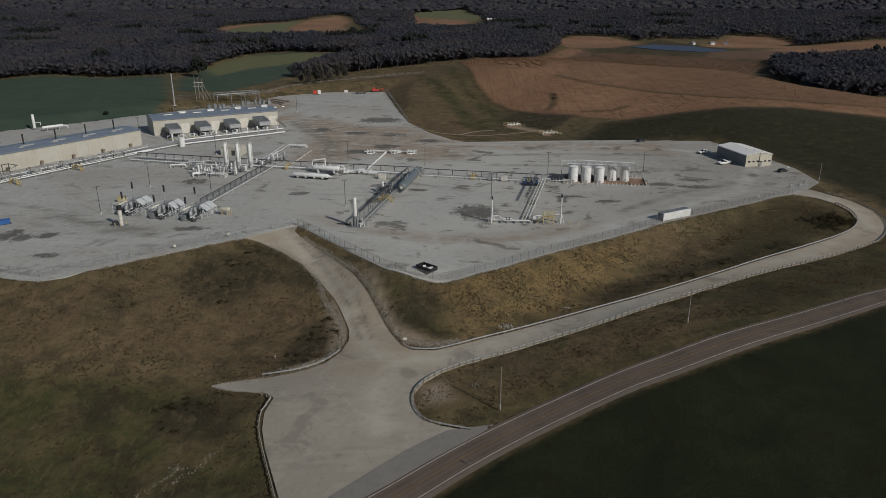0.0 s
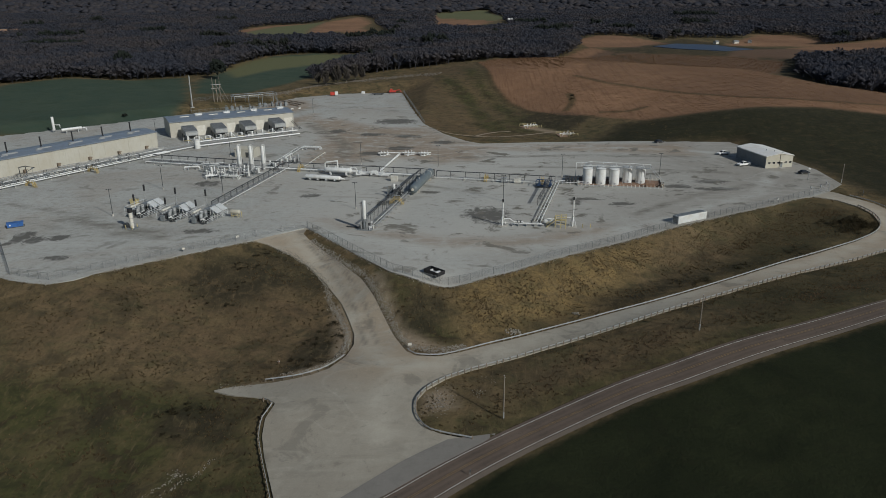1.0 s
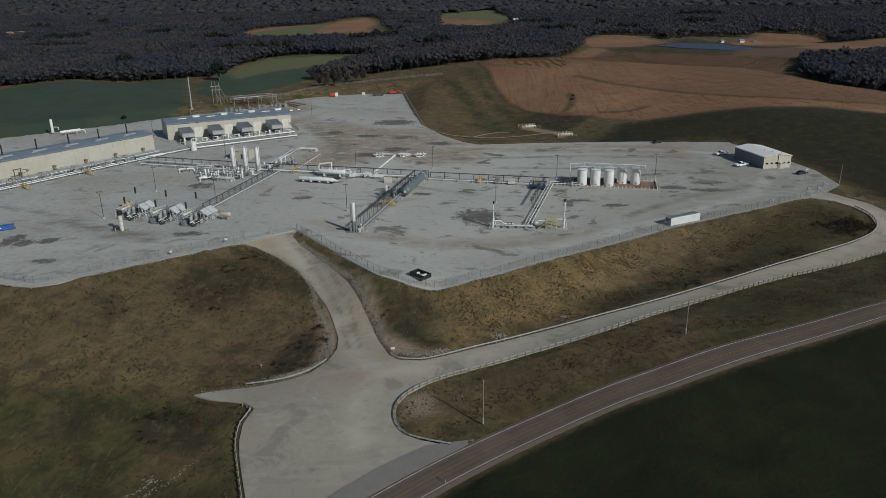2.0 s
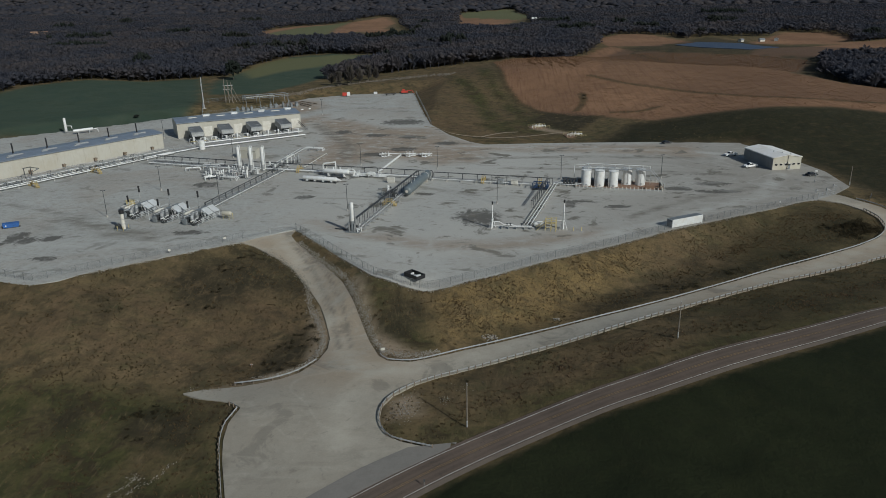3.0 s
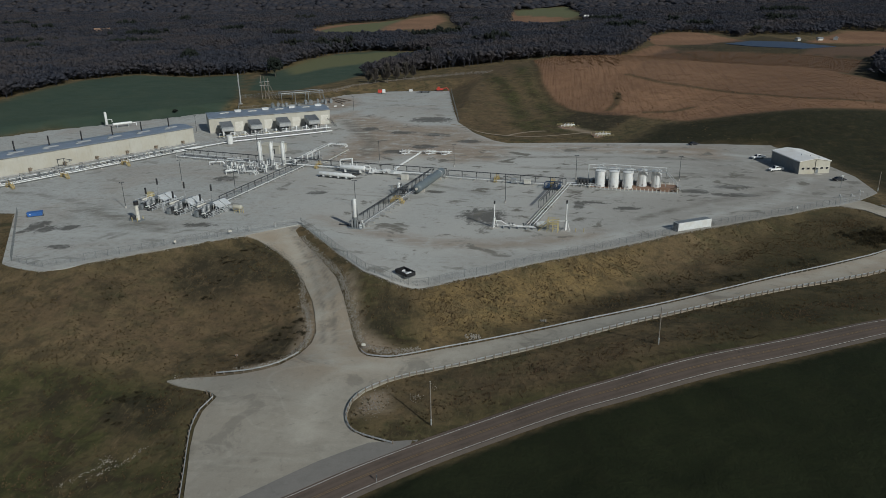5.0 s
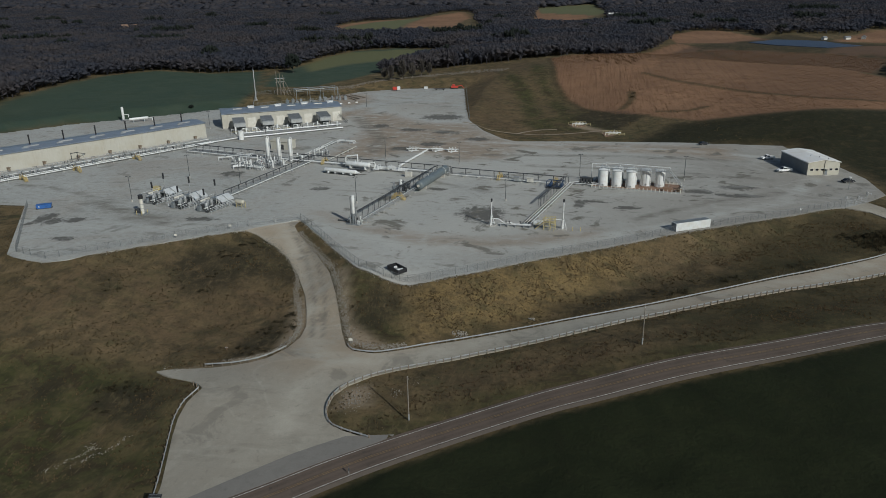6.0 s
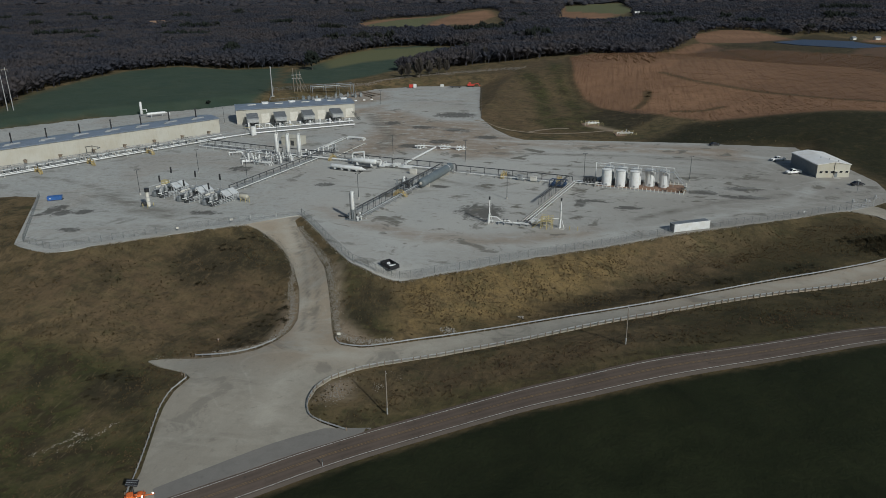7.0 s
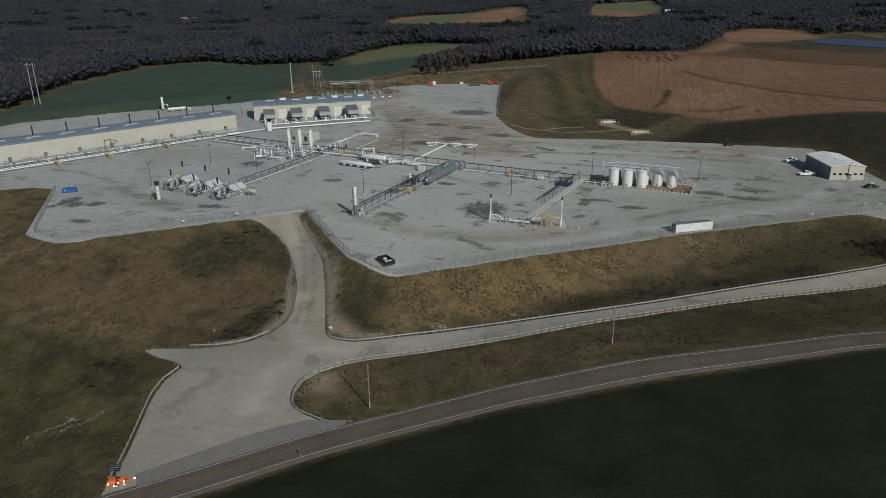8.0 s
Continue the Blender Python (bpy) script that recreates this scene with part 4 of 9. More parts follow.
B1_TURN, B1_LONG, B1_WIDE, B1_EAVE = 57.5, 132.0, 15.0, 7.6
c, s = math.cos(radians(B1_TURN)), math.sin(radians(B1_TURN))
B1X, B1Y = -145.6 - c * B1_LONG / 2 - s * B1_WIDE / 2, 340.6 - s * B1_LONG / 2 + c * B1_WIDE / 2
b1 = hall("compressor_building", "long tan compressor hall with blue-grey roof and black exhausts", B1X, B1Y, B1_TURN, B1_LONG, B1_WIDE, B1_EAVE, 0.75, TAN, ROOF_BLUE)
for k in range(9):
    lx = B1_LONG / 2 - 8.0 - 14.2 * k
    stack = moved(shape("exhaust_stack", BLACK, b1, (rod, (0, 0, 0), (0, 0, 4.2), 0.3, 0.3, 12), (rod, (0, 0, 4.2), (0, 0, 4.5), 0.36, 0.36, 12), (rod, (0, 0, 0), (0, 0, 0.4), 0.6, 0.5, 12), label="black exhaust stack"), lx, 0.6, B1_EAVE + 0.65)
    moved(shape("skylight", GALV, b1, (box, 0, 0, 0, 6.0, 1.3, 0.5, 0, 0.08), label="pale roof ventilator"), lx - 0.5, -2.4, B1_EAVE + 0.55)
    moved(shape("ventilator", GALV, b1, (box, 0, 0, 0, 2.6, 0.9, 0.45, 0, 0.08)), lx - 3.5, -4.0, B1_EAVE + 0.35)
    hood = moved(shape("intake_hood", WOOD, b1, (box, 0, 0, 0, 1.1, 1.2, 1.5, 0, 0.06), (box, 0, -0.7, 1.2, 1.4, 0.5, 0.3), label="brown intake hood"), lx + 1.5, -B1_WIDE / 2 - 0.75, 0.5)

B2_TURN, B2_LONG, B2_WIDE, B2_EAVE = 30.5, 65.0, 20.0, 7.9
c, s = math.cos(radians(B2_TURN)), math.sin(radians(B2_TURN))
B2X, B2Y = -92.4 - c * B2_LONG / 2 - s * B2_WIDE / 2, 397.4 - s * B2_LONG / 2 + c * B2_WIDE / 2
b2 = hall("engine_building", "tan engine hall with blue-grey roof and white roof ventilators", B2X, B2Y, B2_TURN, B2_LONG, B2_WIDE, B2_EAVE, 1.0, TAN, ROOF_BLUE)
for k in range(8):
    lx = -B2_LONG / 2 + 9 + 7.4 * k
    if k % 2:
        moved(shape("roof_ventilator", WHITE, b2, (box, 0, 0, 0, 3.4, 2.6, 0.9, 0, 0.12), (box, 0, 0, 0.9, 3.7, 2.9, 0.2), label="white roof ventilator"), lx, 0.4, B2_EAVE + 0.85)
    else:
        moved(shape("skylight", OFFWHITE, b2, (box, 0, 0, 0, 4.6, 1.4, 0.5, 0, 0.08), label="pale skylight"), lx, -1.6, B2_EAVE + 0.75)
for f in (0.235, 0.475, 0.71, 0.955):
    moved(shape("overhead_door", OFFWHITE, b2, (box, 0, 0, 0, 4.4, 0.12, 5.0), label="off-white roll-up door"), (f - 0.5) * B2_LONG, -B2_WIDE / 2 - 0.08, 0.05)


def office():
    x0, y0 = 127.2, 296.6
    turn = 13.0
    c, s = math.cos(radians(turn)), math.sin(radians(turn))
    wide, deep, eave, rise = 12.3, 21.0, 4.9, 0.95
    ob = thing("office_building", "cream metal office with pale roof and small windows", "building", at(x0 + c * wide / 2 - s * deep / 2, y0 + s * wide / 2 + c * deep / 2, turn + 90, 0))
    bm = B()
    gable_walls(bm, deep, wide, eave, rise)
    part("wall", bm, CREAM, ob)
    bm = B()
    gable_roof(bm, deep, wide, eave + 0.02, rise, 0.3)
    part("roof", bm, ROOF_PALE, ob, "pale sheet-metal roof")
    # the long west side is clad in grey
    shape("side_cladding", SIDING, ob, (box, 0, wide / 2 + 0.03, 0, deep - 0.05, 0.06, eave - 0.05), label="grey side cladding")
    for k in range(11):
        moved(shape("cladding_rib", SIDING, ob, (box, 0, 0, 0, 0.08, 0.06, eave - 0.2)), -deep / 2 + 1 + 1.9 * k, wide / 2 + 0.08, 0.05)
    front = -deep / 2
    for y in (4.6, 2.5, 0.4, -2.9, -5.1):
        win = moved(shape("window", GLASS, ob, (box, 0, 0, 0, 0.06, 1.1, 0.75)), front - 0.03, y, 1.75)
        shape("frame", OFFWHITE, win, (box, -0.01, 0, -0.08, 0.08, 1.26, 0.08), (box, -0.01, 0, 0.75, 0.08, 1.26, 0.08), (box, -0.01, -0.59, 0, 0.08, 0.08, 0.75), (box, -0.01, 0.59, 0, 0.08, 0.08, 0.75))
    door = moved(shape("door", STEEL, ob, (box, 0, 0, 0, 0.08, 1.0, 2.1)), front - 0.05, -1.1, 0.1)
    shape("handle", GALV, door, (box, -0.08, 0.38, 1.0, 0.06, 0.12, 0.05))
    shape("awning", OFFWHITE, ob, (box, front - 0.6, -1.1, 2.45, 1.2, 1.7, 0.1))
    shape("doorstep", CONCRETE, ob, (box, front - 0.9, -1.1, 0, 1.8, 2.4, 0.1))
    shape("downpipe", DARK_STEEL, ob, (rod, (front - 0.1, -0.2, 0.1), (front - 0.1, -0.2, eave + 0.6), 0.09))
    shape("gutter", OFFWHITE, ob, (box, 0, -wide / 2 - 0.4, eave - 0.2, deep, 0.14, 0.16), (box, 0, wide / 2 + 0.4, eave - 0.2, deep, 0.14, 0.16))
    for y in (-3, 0, 3):
        shape("roof_vent", GALV, ob, (rod, (front + 4 + y, y * 0.6, eave + rise), (front + 4 + y, y * 0.6, eave + rise + 0.6), 0.15))


office()


def shipping_container():
    ob = thing("storage_container", "white corrugated storage container with dark open end", "container", at(75.4, 224.7, 29.5, 0))
    l, w, h = 12.2, 2.44, 2.6
    bm = B()
    box(bm, 0, 0, 0.16, l, w, h - 0.16)
    for k in range(40):
        x = -l / 2 + 0.35 + k * (l - 0.7) / 39
        for s in (-1, 1):
            box(bm, x, s * (w / 2 + 0.015), 0.3, 0.15, 0.05, h - 0.5)
    part("body", bm, WHITE, ob)
    shape("top", STEEL, ob, (box, 0, 0, h, l - 0.2, w - 0.2, 0.04), *[(box, -l / 2 + 0.6 + 0.6 * k, 0, h + 0.04, 0.25, w - 0.3, 0.03) for k in range(19)], label="grey ribbed top")
    for x in (-l / 2 + 0.08, l / 2 - 0.08):
        bm = B()
        for s in (-1, 1):
            box(bm, x, s * (w / 2 - 0.06), 0, 0.18, 0.18, h + 0.02)
        box(bm, x, 0, h - 0.1, 0.18, w, 0.14)
        box(bm, x, 0, 0, 0.18, w, 0.16)
        part("end_frame", bm, WHITE, ob)
    for s in (-1, 1):
        d = moved(shape("door", SIDING, ob, (box, 0, 0, 0, 0.05, 1.1, 2.2), *[(rod, (-0.06, y, 0.02), (-0.06, y, 2.15), 0.025, None, 6) for y in (-0.2, 0.25)], label="grey end door with lock bars"), -l / 2 - 0.03, s * 0.57, 0.2)


shipping_container()


def pipe_shed():
    ob = thing("control_shed", "small tan sheet-metal control shed", "shed", at(-96, 321.5, -11, 0))
    bm = B()
    gable_walls(bm, 9.5, 6.5, 3.6, 0.7)
    part("wall", bm, TAN, ob)
    bm = B()
    gable_roof(bm, 9.5, 6.5, 3.62, 0.7, 0.25)
    part("roof", bm, CREAM, ob)
    shape("door", DARK_STEEL, ob, (box, 1.5, -3.3, 0.05, 1.8, 0.1, 2.3), label="dark double door")


pipe_shed()

# ---------------------------------------------------------------- racks, vessels and skids
SITE = -11.0


def run_frame(a, b):
    """Pose with x along the way from a to b, and its length."""
    d = Vector(b) - Vector(a)
    return pose(a[0], a[1], 0, 0, 0, math.degrees(math.atan2(d.y, d.x))), d.length


def pipe_rack(name, label, a, b, pipes, tray=None, step=6.0, rail=None, tray_from=0.0):
    """Pipes on sleepers from a to b. pipes: (offset, height, radius, material). tray: (offset, height, width) of a cable tray on posts, from a fraction of the way on. rail: offset of a walkway rail."""
    m, length = run_frame(a, b)
    ob = thing(name, label, "pipe rack", m)
    n = max(1, round(length / step))
    for off, z, r, mat in pipes:
        p = shape("pipe", mat, ob, (pipe, [(0, off, z), (length, off, z)], r, 8))
        bm = B()
        for k in range(1, n * 2):
            rod(bm, (k * length / (2 * n) - 0.07, off, z), (k * length / (2 * n) + 0.07, off, z), r * 1.25, seg=8)
        tagged(part("flange", bm, mat, p), kind="stuff")
    lo = min([p[0] for p in pipes] + ([tray[0] - tray[2] / 2] if tray else [])) - 0.4
    hi = max([p[0] for p in pipes] + ([tray[0] + tray[2] / 2] if tray else [])) + 0.4
    z0 = min(p[1] - p[2] for p in pipes)
    plo, phi = min(p[0] for p in pipes) - 0.35, max(p[0] for p in pipes) + 0.35
    sleeper = shape("sleeper", GALV, ob, (box, 0, (plo + phi) / 2, z0 - 0.2, 0.22, phi - plo, 0.2), (box, 0, plo + 0.12, 0.1, 0.16, 0.16, max(z0 - 0.3, 0.05)), (box, 0, phi - 0.12, 0.1, 0.16, 0.16, max(z0 - 0.3, 0.05)))
    pier = shape("pier", CONCRETE, ob, (box, 0, 0, -0.02, 0.5, 0.5, 0.28), label="concrete pier")
    pier.location.y = plo + 0.12
    for k in range(n + 1):
        if k:
            again("sleeper", sleeper, ob, pose(k * length / n, 0, 0))
            again("pier", pier, ob, pose(k * length / n, plo + 0.12, 0))
        again("pier", pier, ob, pose(k * length / n, phi - 0.12, 0))
    if tray:
        off, z, w = tray
        post = shape("post", DARK_STEEL, ob, (box, 0, off - w / 2, 0, 0.11, 0.11, z), (box, 0, off + w / 2, 0, 0.11, 0.11, z), (box, 0, off, z - 0.12, 0.12, w, 0.12), label="dark steel post frame")
        post.location.x = length * tray_from
        for k in range(1, n + 1):
            if k / n > tray_from + 0.05:
                again("post", post, ob, pose(k * length / n, 0, 0))
        bm = B()
        x0, run = length * tray_from, length * (1 - tray_from)
        for s in (-1, 1):
            box(bm, x0 + run / 2, off + s * w / 2, z, run, 0.07, 0.16)
        for k in range(int(run / 1.5)):
            box(bm, x0 + 0.45 + 1.5 * k, off, z + 0.02, 0.07, w, 0.05)
        part("cable_tray", bm, DARK_STEEL, ob, "dark ladder cable tray")
        bm = B()
        for j in range(2):
            rod(bm, (x0, off - 0.2 * w + 0.4 * w * j, z + 0.1), (length, off - 0.2 * w + 0.4 * w * j, z + 0.1), 0.05, seg=6)
        tagged(part("cable", bm, DARK_STEEL, ob), kind="stuff")
    if rail is not None:
        bm = B()
        for k in range(int(length / 2.4) + 1):
            rod(bm, (2.4 * k, rail, 0), (2.4 * k, rail, 2.9), 0.06, seg=6)
        for z in (1.9, 2.4, 2.9):
            rod(bm, (0, rail, z), (length, rail, z), 0.05, seg=6)
        part("handrail", bm, GALV, ob)
        shape("walkway", GALV, ob, (box, length / 2, rail - 0.5, 1.75, length, 0.9, 0.06))
    return ob


# the main run across the pad, and the runs down to the flares and the skids
pipe_rack("pipe_rack", "long east-west pipe rack with dark cable tray", (-8.5, 280.2), (37.5, 270.6), [(-1.4, 0.8, 0.13, WHITE), (-0.2, 0.9, 0.10, GALV)], (1.4, 2.7, 0.6))
pipe_rack("pipe_rack", "east-west pipe rack with white gas lines and cable tray", (-89, 297.6), (-9.5, 281.2), [(-1.0, 1.0, 0.24, WHITE), (0.2, 0.9, 0.14, WHITE), (1.1, 0.9, 0.10, STEEL)], (2.4, 2.7, 0.6))
pipe_rack("pipe_rack", "pipe rack from the compressor hall with paired lines", (-136, 307.5), (-93, 296.6), [(-2.0, 1.1, 0.20, WHITE), (-0.8, 1.1, 0.12, STEEL), (0.4, 0.9, 0.17, GALV), (1.4, 0.9, 0.12, DARK_STEEL), (2.2, 1.6, 0.11, WHITE)], (3.6, 2.9, 0.8), 4.5)
pipe_rack("pipe_rack", "pipe rack running down to the slender vent vessel", (-27.2, 217), (-14.0, 281.5), [(-2.8, 1.3, 0.11, GALV), (-1.8, 1.3, 0.11, COOLER_PALE), (-0.7, 1.0, 0.10, STEEL)], (0.8, 3.1, 0.6), 4.2)
pipe_rack("pipe_rack", "pipe rack with white lines to the paired flare stacks", (25.3, 221), (37.6, 272.5), [(-2.0, 0.8, 0.14, WHITE), (-1.0, 0.9, 0.13, WHITE), (0.0, 0.8, 0.11, OFFWHITE)], (1.5, 2.6, 0.8), 4.2, tray_from=0.4)
pipe_rack("pipe_rack", "pipe rack with handrail to the treating skids", (-83.2, 238.4), (-72.6, 296), [(-1.7, 0.9, 0.15, WHITE), (-0.6, 0.9, 0.12, STEEL), (0.3, 0.9, 0.10, STEEL)], (1.2, 2.2, 0.3), 4.4)


def beside_hall(along, out):
    """A place in front of the compressor hall: metres back from its corner, and out from its wall."""
    c, s = math.cos(radians(B1_TURN)), math.sin(radians(B1_TURN))
    return (-145.6 - c * along + s * out, 340.6 - s * along - c * out)


pipe_rack("pipe_rack", "long pipe run with walkway along the compressor hall", beside_hall(126, 20.2), beside_hall(6, 17.4), [(0, 0.9, 0.21, WHITE), (1.1, 0.7, 0.12, STEEL), (2.2, 1.0, 0.2, WHITE), (3.2, 0.8, 0.12, DARK_STEEL), (4.2, 1.9, 0.14, WHITE), (5.3, 2.0, 0.12, GALV)], None, 7.0, rail=6.6)
pipe_rack("pipe_rack", "white header pipes in front of the engine hall", (-127, 339.5), (-83.5, 371.5), [(-0.6, 0.9, 0.32, WHITE), (0.6, 0.9, 0.12, STEEL), (1.4, 2.4, 0.16, WHITE), (2.4, 2.4, 0.12, WHITE)], None, 6.0, rail=3.4)
pipe_rack("pipe_rack", "white link pipes between the two halls", (-141, 319.5), (-127, 339), [(-0.6, 0.9, 0.22, WHITE), (0.6, 0.9, 0.13, GALV), (1.6, 0.9, 0.10, STEEL)], None, 6.0, rail=2.6)
pipe_rack("pipe_rack", "pipe run from the towers to the northern valves", (-78.9, 301.5), (-75.2, 336.5), [(-0.8, 0.9, 0.18, WHITE), (0.3, 0.9, 0.14, GALV), (1.3, 0.8, 0.13, WHITE)])
pipe_rack("pipe_rack", "short off-white pipe on low sleepers", (-64.8, 297), (-61.3, 325), [(0, 0.9, 0.17, OFFWHITE)], None, 4.5)
pipe_rack("pipe_rack", "thick white pipeline to the pig launchers", (-31.8, 288), (-26.5, 321), [(0, 1.0, 0.38, WHITE)], None, 6.0)
pipe_rack("pipe_rack", "low white lines into the tank battery", (38.2, 273.5), (49.5, 271.2), [(-2.0, 0.8, 0.13, WHITE), (-0.4, 1.0, 0.13, WHITE), (0.7, 0.9, 0.10, GALV)], None, 3.0)


def bay_skid(k):
    """Valves, loops and a small platform of one compressor bay, on the pipe run."""
    rnd = random.Random(200 + k)
    x, y = beside_hall(25 + 12.4 * k, 13.6)
    ob = thing("bay_skid", "grey valve skid and pipe loops of a compressor bay", "skid", at(x, y, B1_TURN, 0), "compressor bays")
    for j in range(2):
        bm = B()
        px = -3 + 4.5 * j + rnd.uniform(-0.8, 0.8)
        capsule(bm, (px, 0.4, 0.4), (px, 0.4, rnd.uniform(1.6, 2.3)), 0.36, 12)
        part("scrubber", bm, rnd.choice((OFFWHITE, GALV, STEEL)), ob)
    for j in range(5):
        px, z = -4.8 + 2.3 * j + rnd.uniform(-0.5, 0.5), rnd.uniform(1.3, 2.5)
        shape("pipe", rnd.choice((WHITE, GALV, STEEL, OFFWHITE)), ob, (pipe, [(px, -4.6, 0.9), (px, -4.2, z), (px, -1.5, z), (px + 0.8, -1.5, z), (px + 0.8, 1.2, z), (px + 0.8, 1.2, 0.3)], rnd.uniform(0.08, 0.15)))
    for j in range(4):
        px, py = -4.4 + 2.7 * j + rnd.uniform(-0.7, 0.7), rnd.uniform(-3.6, -0.4)
        shape("valve", rnd.choice((DARK_STEEL, STEEL)), ob, (rod, (px, py, 0.2), (px, py, 1.9), 0.14), (box, px, py, 1.5, 0.5, 0.45, 0.5), (rod, (px, py, 2.3), (px, py, 2.36), 0.32))
    px = rnd.uniform(-3, 2)
    shape("valve_frame", DARK_STEEL, ob, *[(box, px + dx, 0.6, 0, 0.12, 0.12, 3.0) for dx in (0, 1.4)], (box, px + 0.7, 0.6, 2.9, 1.6, 0.14, 0.14), (box, px + 0.7, 0.6, 1.9, 1.5, 0.1, 0.1), label="dark steel valve frame")
    shape("platform", GALV, ob, (box, 2.0, -2.4, 1.5, 3.5, 1.2, 0.06))
    for yy in (-2.9, -1.9):
        shape("handrail", GALV, ob, (rod, (0.3, yy, 2.5), (3.7, yy, 2.5), 0.05, None, 6))
        for xx in (0.3, 2.0, 3.7):
            shape("post", GALV, ob, (rod, (xx, yy, 0), (xx, yy, 2.5), 0.05, None, 6))
    if k % 2 == 0:
        shape("conduit_frame", STEEL, ob, *[(rod, (-5 + 2 * j, 2.6, 0), (-5 + 2 * j, 2.6, 2.8), 0.06, None, 6) for j in range(6)], (rod, (-5, 2.6, 2.8), (5, 2.6, 2.8), 0.07, None, 6), (rod, (-5, 2.6, 2.2), (5, 2.6, 2.2), 0.05, None, 6))


for k in range(9):
    bay_skid(k)


def crossover(x, y, turn, long=4.0, mat=YELLOW):
    """Steps up, a deck and steps down over low pipes, with rails."""
    ob = thing("crossover_stair", "yellow steel crossover stair over the pipes", "stair", at(x, y, turn, 0), "crossover stairs")
    h, w, r = 1.6, 0.9, 1.6
    shape("deck", mat, ob, (box, 0, 0, h, long - 2 * r + 0.6, w, 0.08))
    for s in (-1, 1):
        bm = B()
        for k in range(7):
            box(bm, s * ((long - 2 * r) / 2 + 0.3 + k * r / 7), 0, h - (k + 1) * h / 8, 0.26, w, 0.05)
        part("tread", bm, mat, ob)
        bm = B()
        x0, x1 = s * ((long - 2 * r) / 2 + 0.3), s * ((long - 2 * r) / 2 + 0.3 + r)
        for yy in (-w / 2, w / 2):
            for dz in (0, 0.5, 1.0):
                rod(bm, (x0, yy, h + dz), (x1, yy, dz + 0.05), 0.05, seg=6)
                rod(bm, (-x0, yy, h + dz), (x0, yy, h + dz), 0.05, seg=6)
            for px in (x0, x1, (x0 + x1) / 2):
                zz = 0 if px != x0 else 0
                rod(bm, (px, yy, 0), (px, yy, {x0: h + 1, x1: 1.05}.get(px, h / 2 + 1)), 0.06, seg=6)
        part("rail", bm, mat, ob)


for x, y, turn in ((-20.6, 243.5, -11), (-65.4, 293, 79), (-165, 267, -30), (-152, 290, -30), (-176.5, 250, -30), (11.5, 276.3, 79), (33, 272, 79)):
    crossover(x, y, turn, 4.4 if x > -100 else 6.0)


def saddles(ob, xs, z, r, wide, mat=CONCRETE):
    for x in xs:
        shape("saddle", mat, ob, (box, x, 0, 0, 0.5, wide, z - r * 0.6))


def bullet():
    a, b = Vector((-15.7, 254.2)), Vector((-10.6, 281.4))
    d = b - a
    m, length = run_frame(a, b)
    ob = thing("bullet_tank", "large grey-green horizontal pressure vessel on saddles", "tank", m)
    bm = B()
    capsule(bm, (0.6, 0, 2.3), (length - 0.6, 0, 2.3), 1.62, 28)
    part("shell", bm, BULLET, ob)
    saddles(ob, (4.5, length - 5), 2.3, 1.6, 2.6)
    shape("manway", OFFWHITE, ob, (rod, (-0.42, 0, 2.35), (-0.15, 0, 2.35), 0.5, None, 16), label="pale manway cover")
    bm = B()
    for x in (6, 9.5, 17, 23):
        rod(bm, (x, 0, 3.85), (x, 0, 4.6), 0.16)
        rod(bm, (x - 0.25, 0, 4.6), (x + 0.25, 0, 4.6), 0.2)
    pipe(bm, [(23, 0, 4.6), (23, 1.3, 4.6), (23, 1.9, 3.4), (23, 1.9, 0.8)], 0.12)
    part("nozzle", bm, GALV, ob)
    shape("strap", WHITE, ob, (rod, (length - 4.6, 0, 2.3), (length - 4.3, 0, 2.3), 1.64, None, 28), label="white band")
    bm = B()
    for yy in (-1.75, -1.15):
        rod(bm, (length - 1.5, yy, 0), (length - 1.5, yy, 3.9), 0.04, seg=6)
    for k in range(11):
        rod(bm, (length - 1.5, -1.75, 0.35 * (k + 0.6)), (length - 1.5, -1.15, 0.35 * (k + 0.6)), 0.03, seg=6)
    part("ladder", bm, GALV, ob)


bullet()


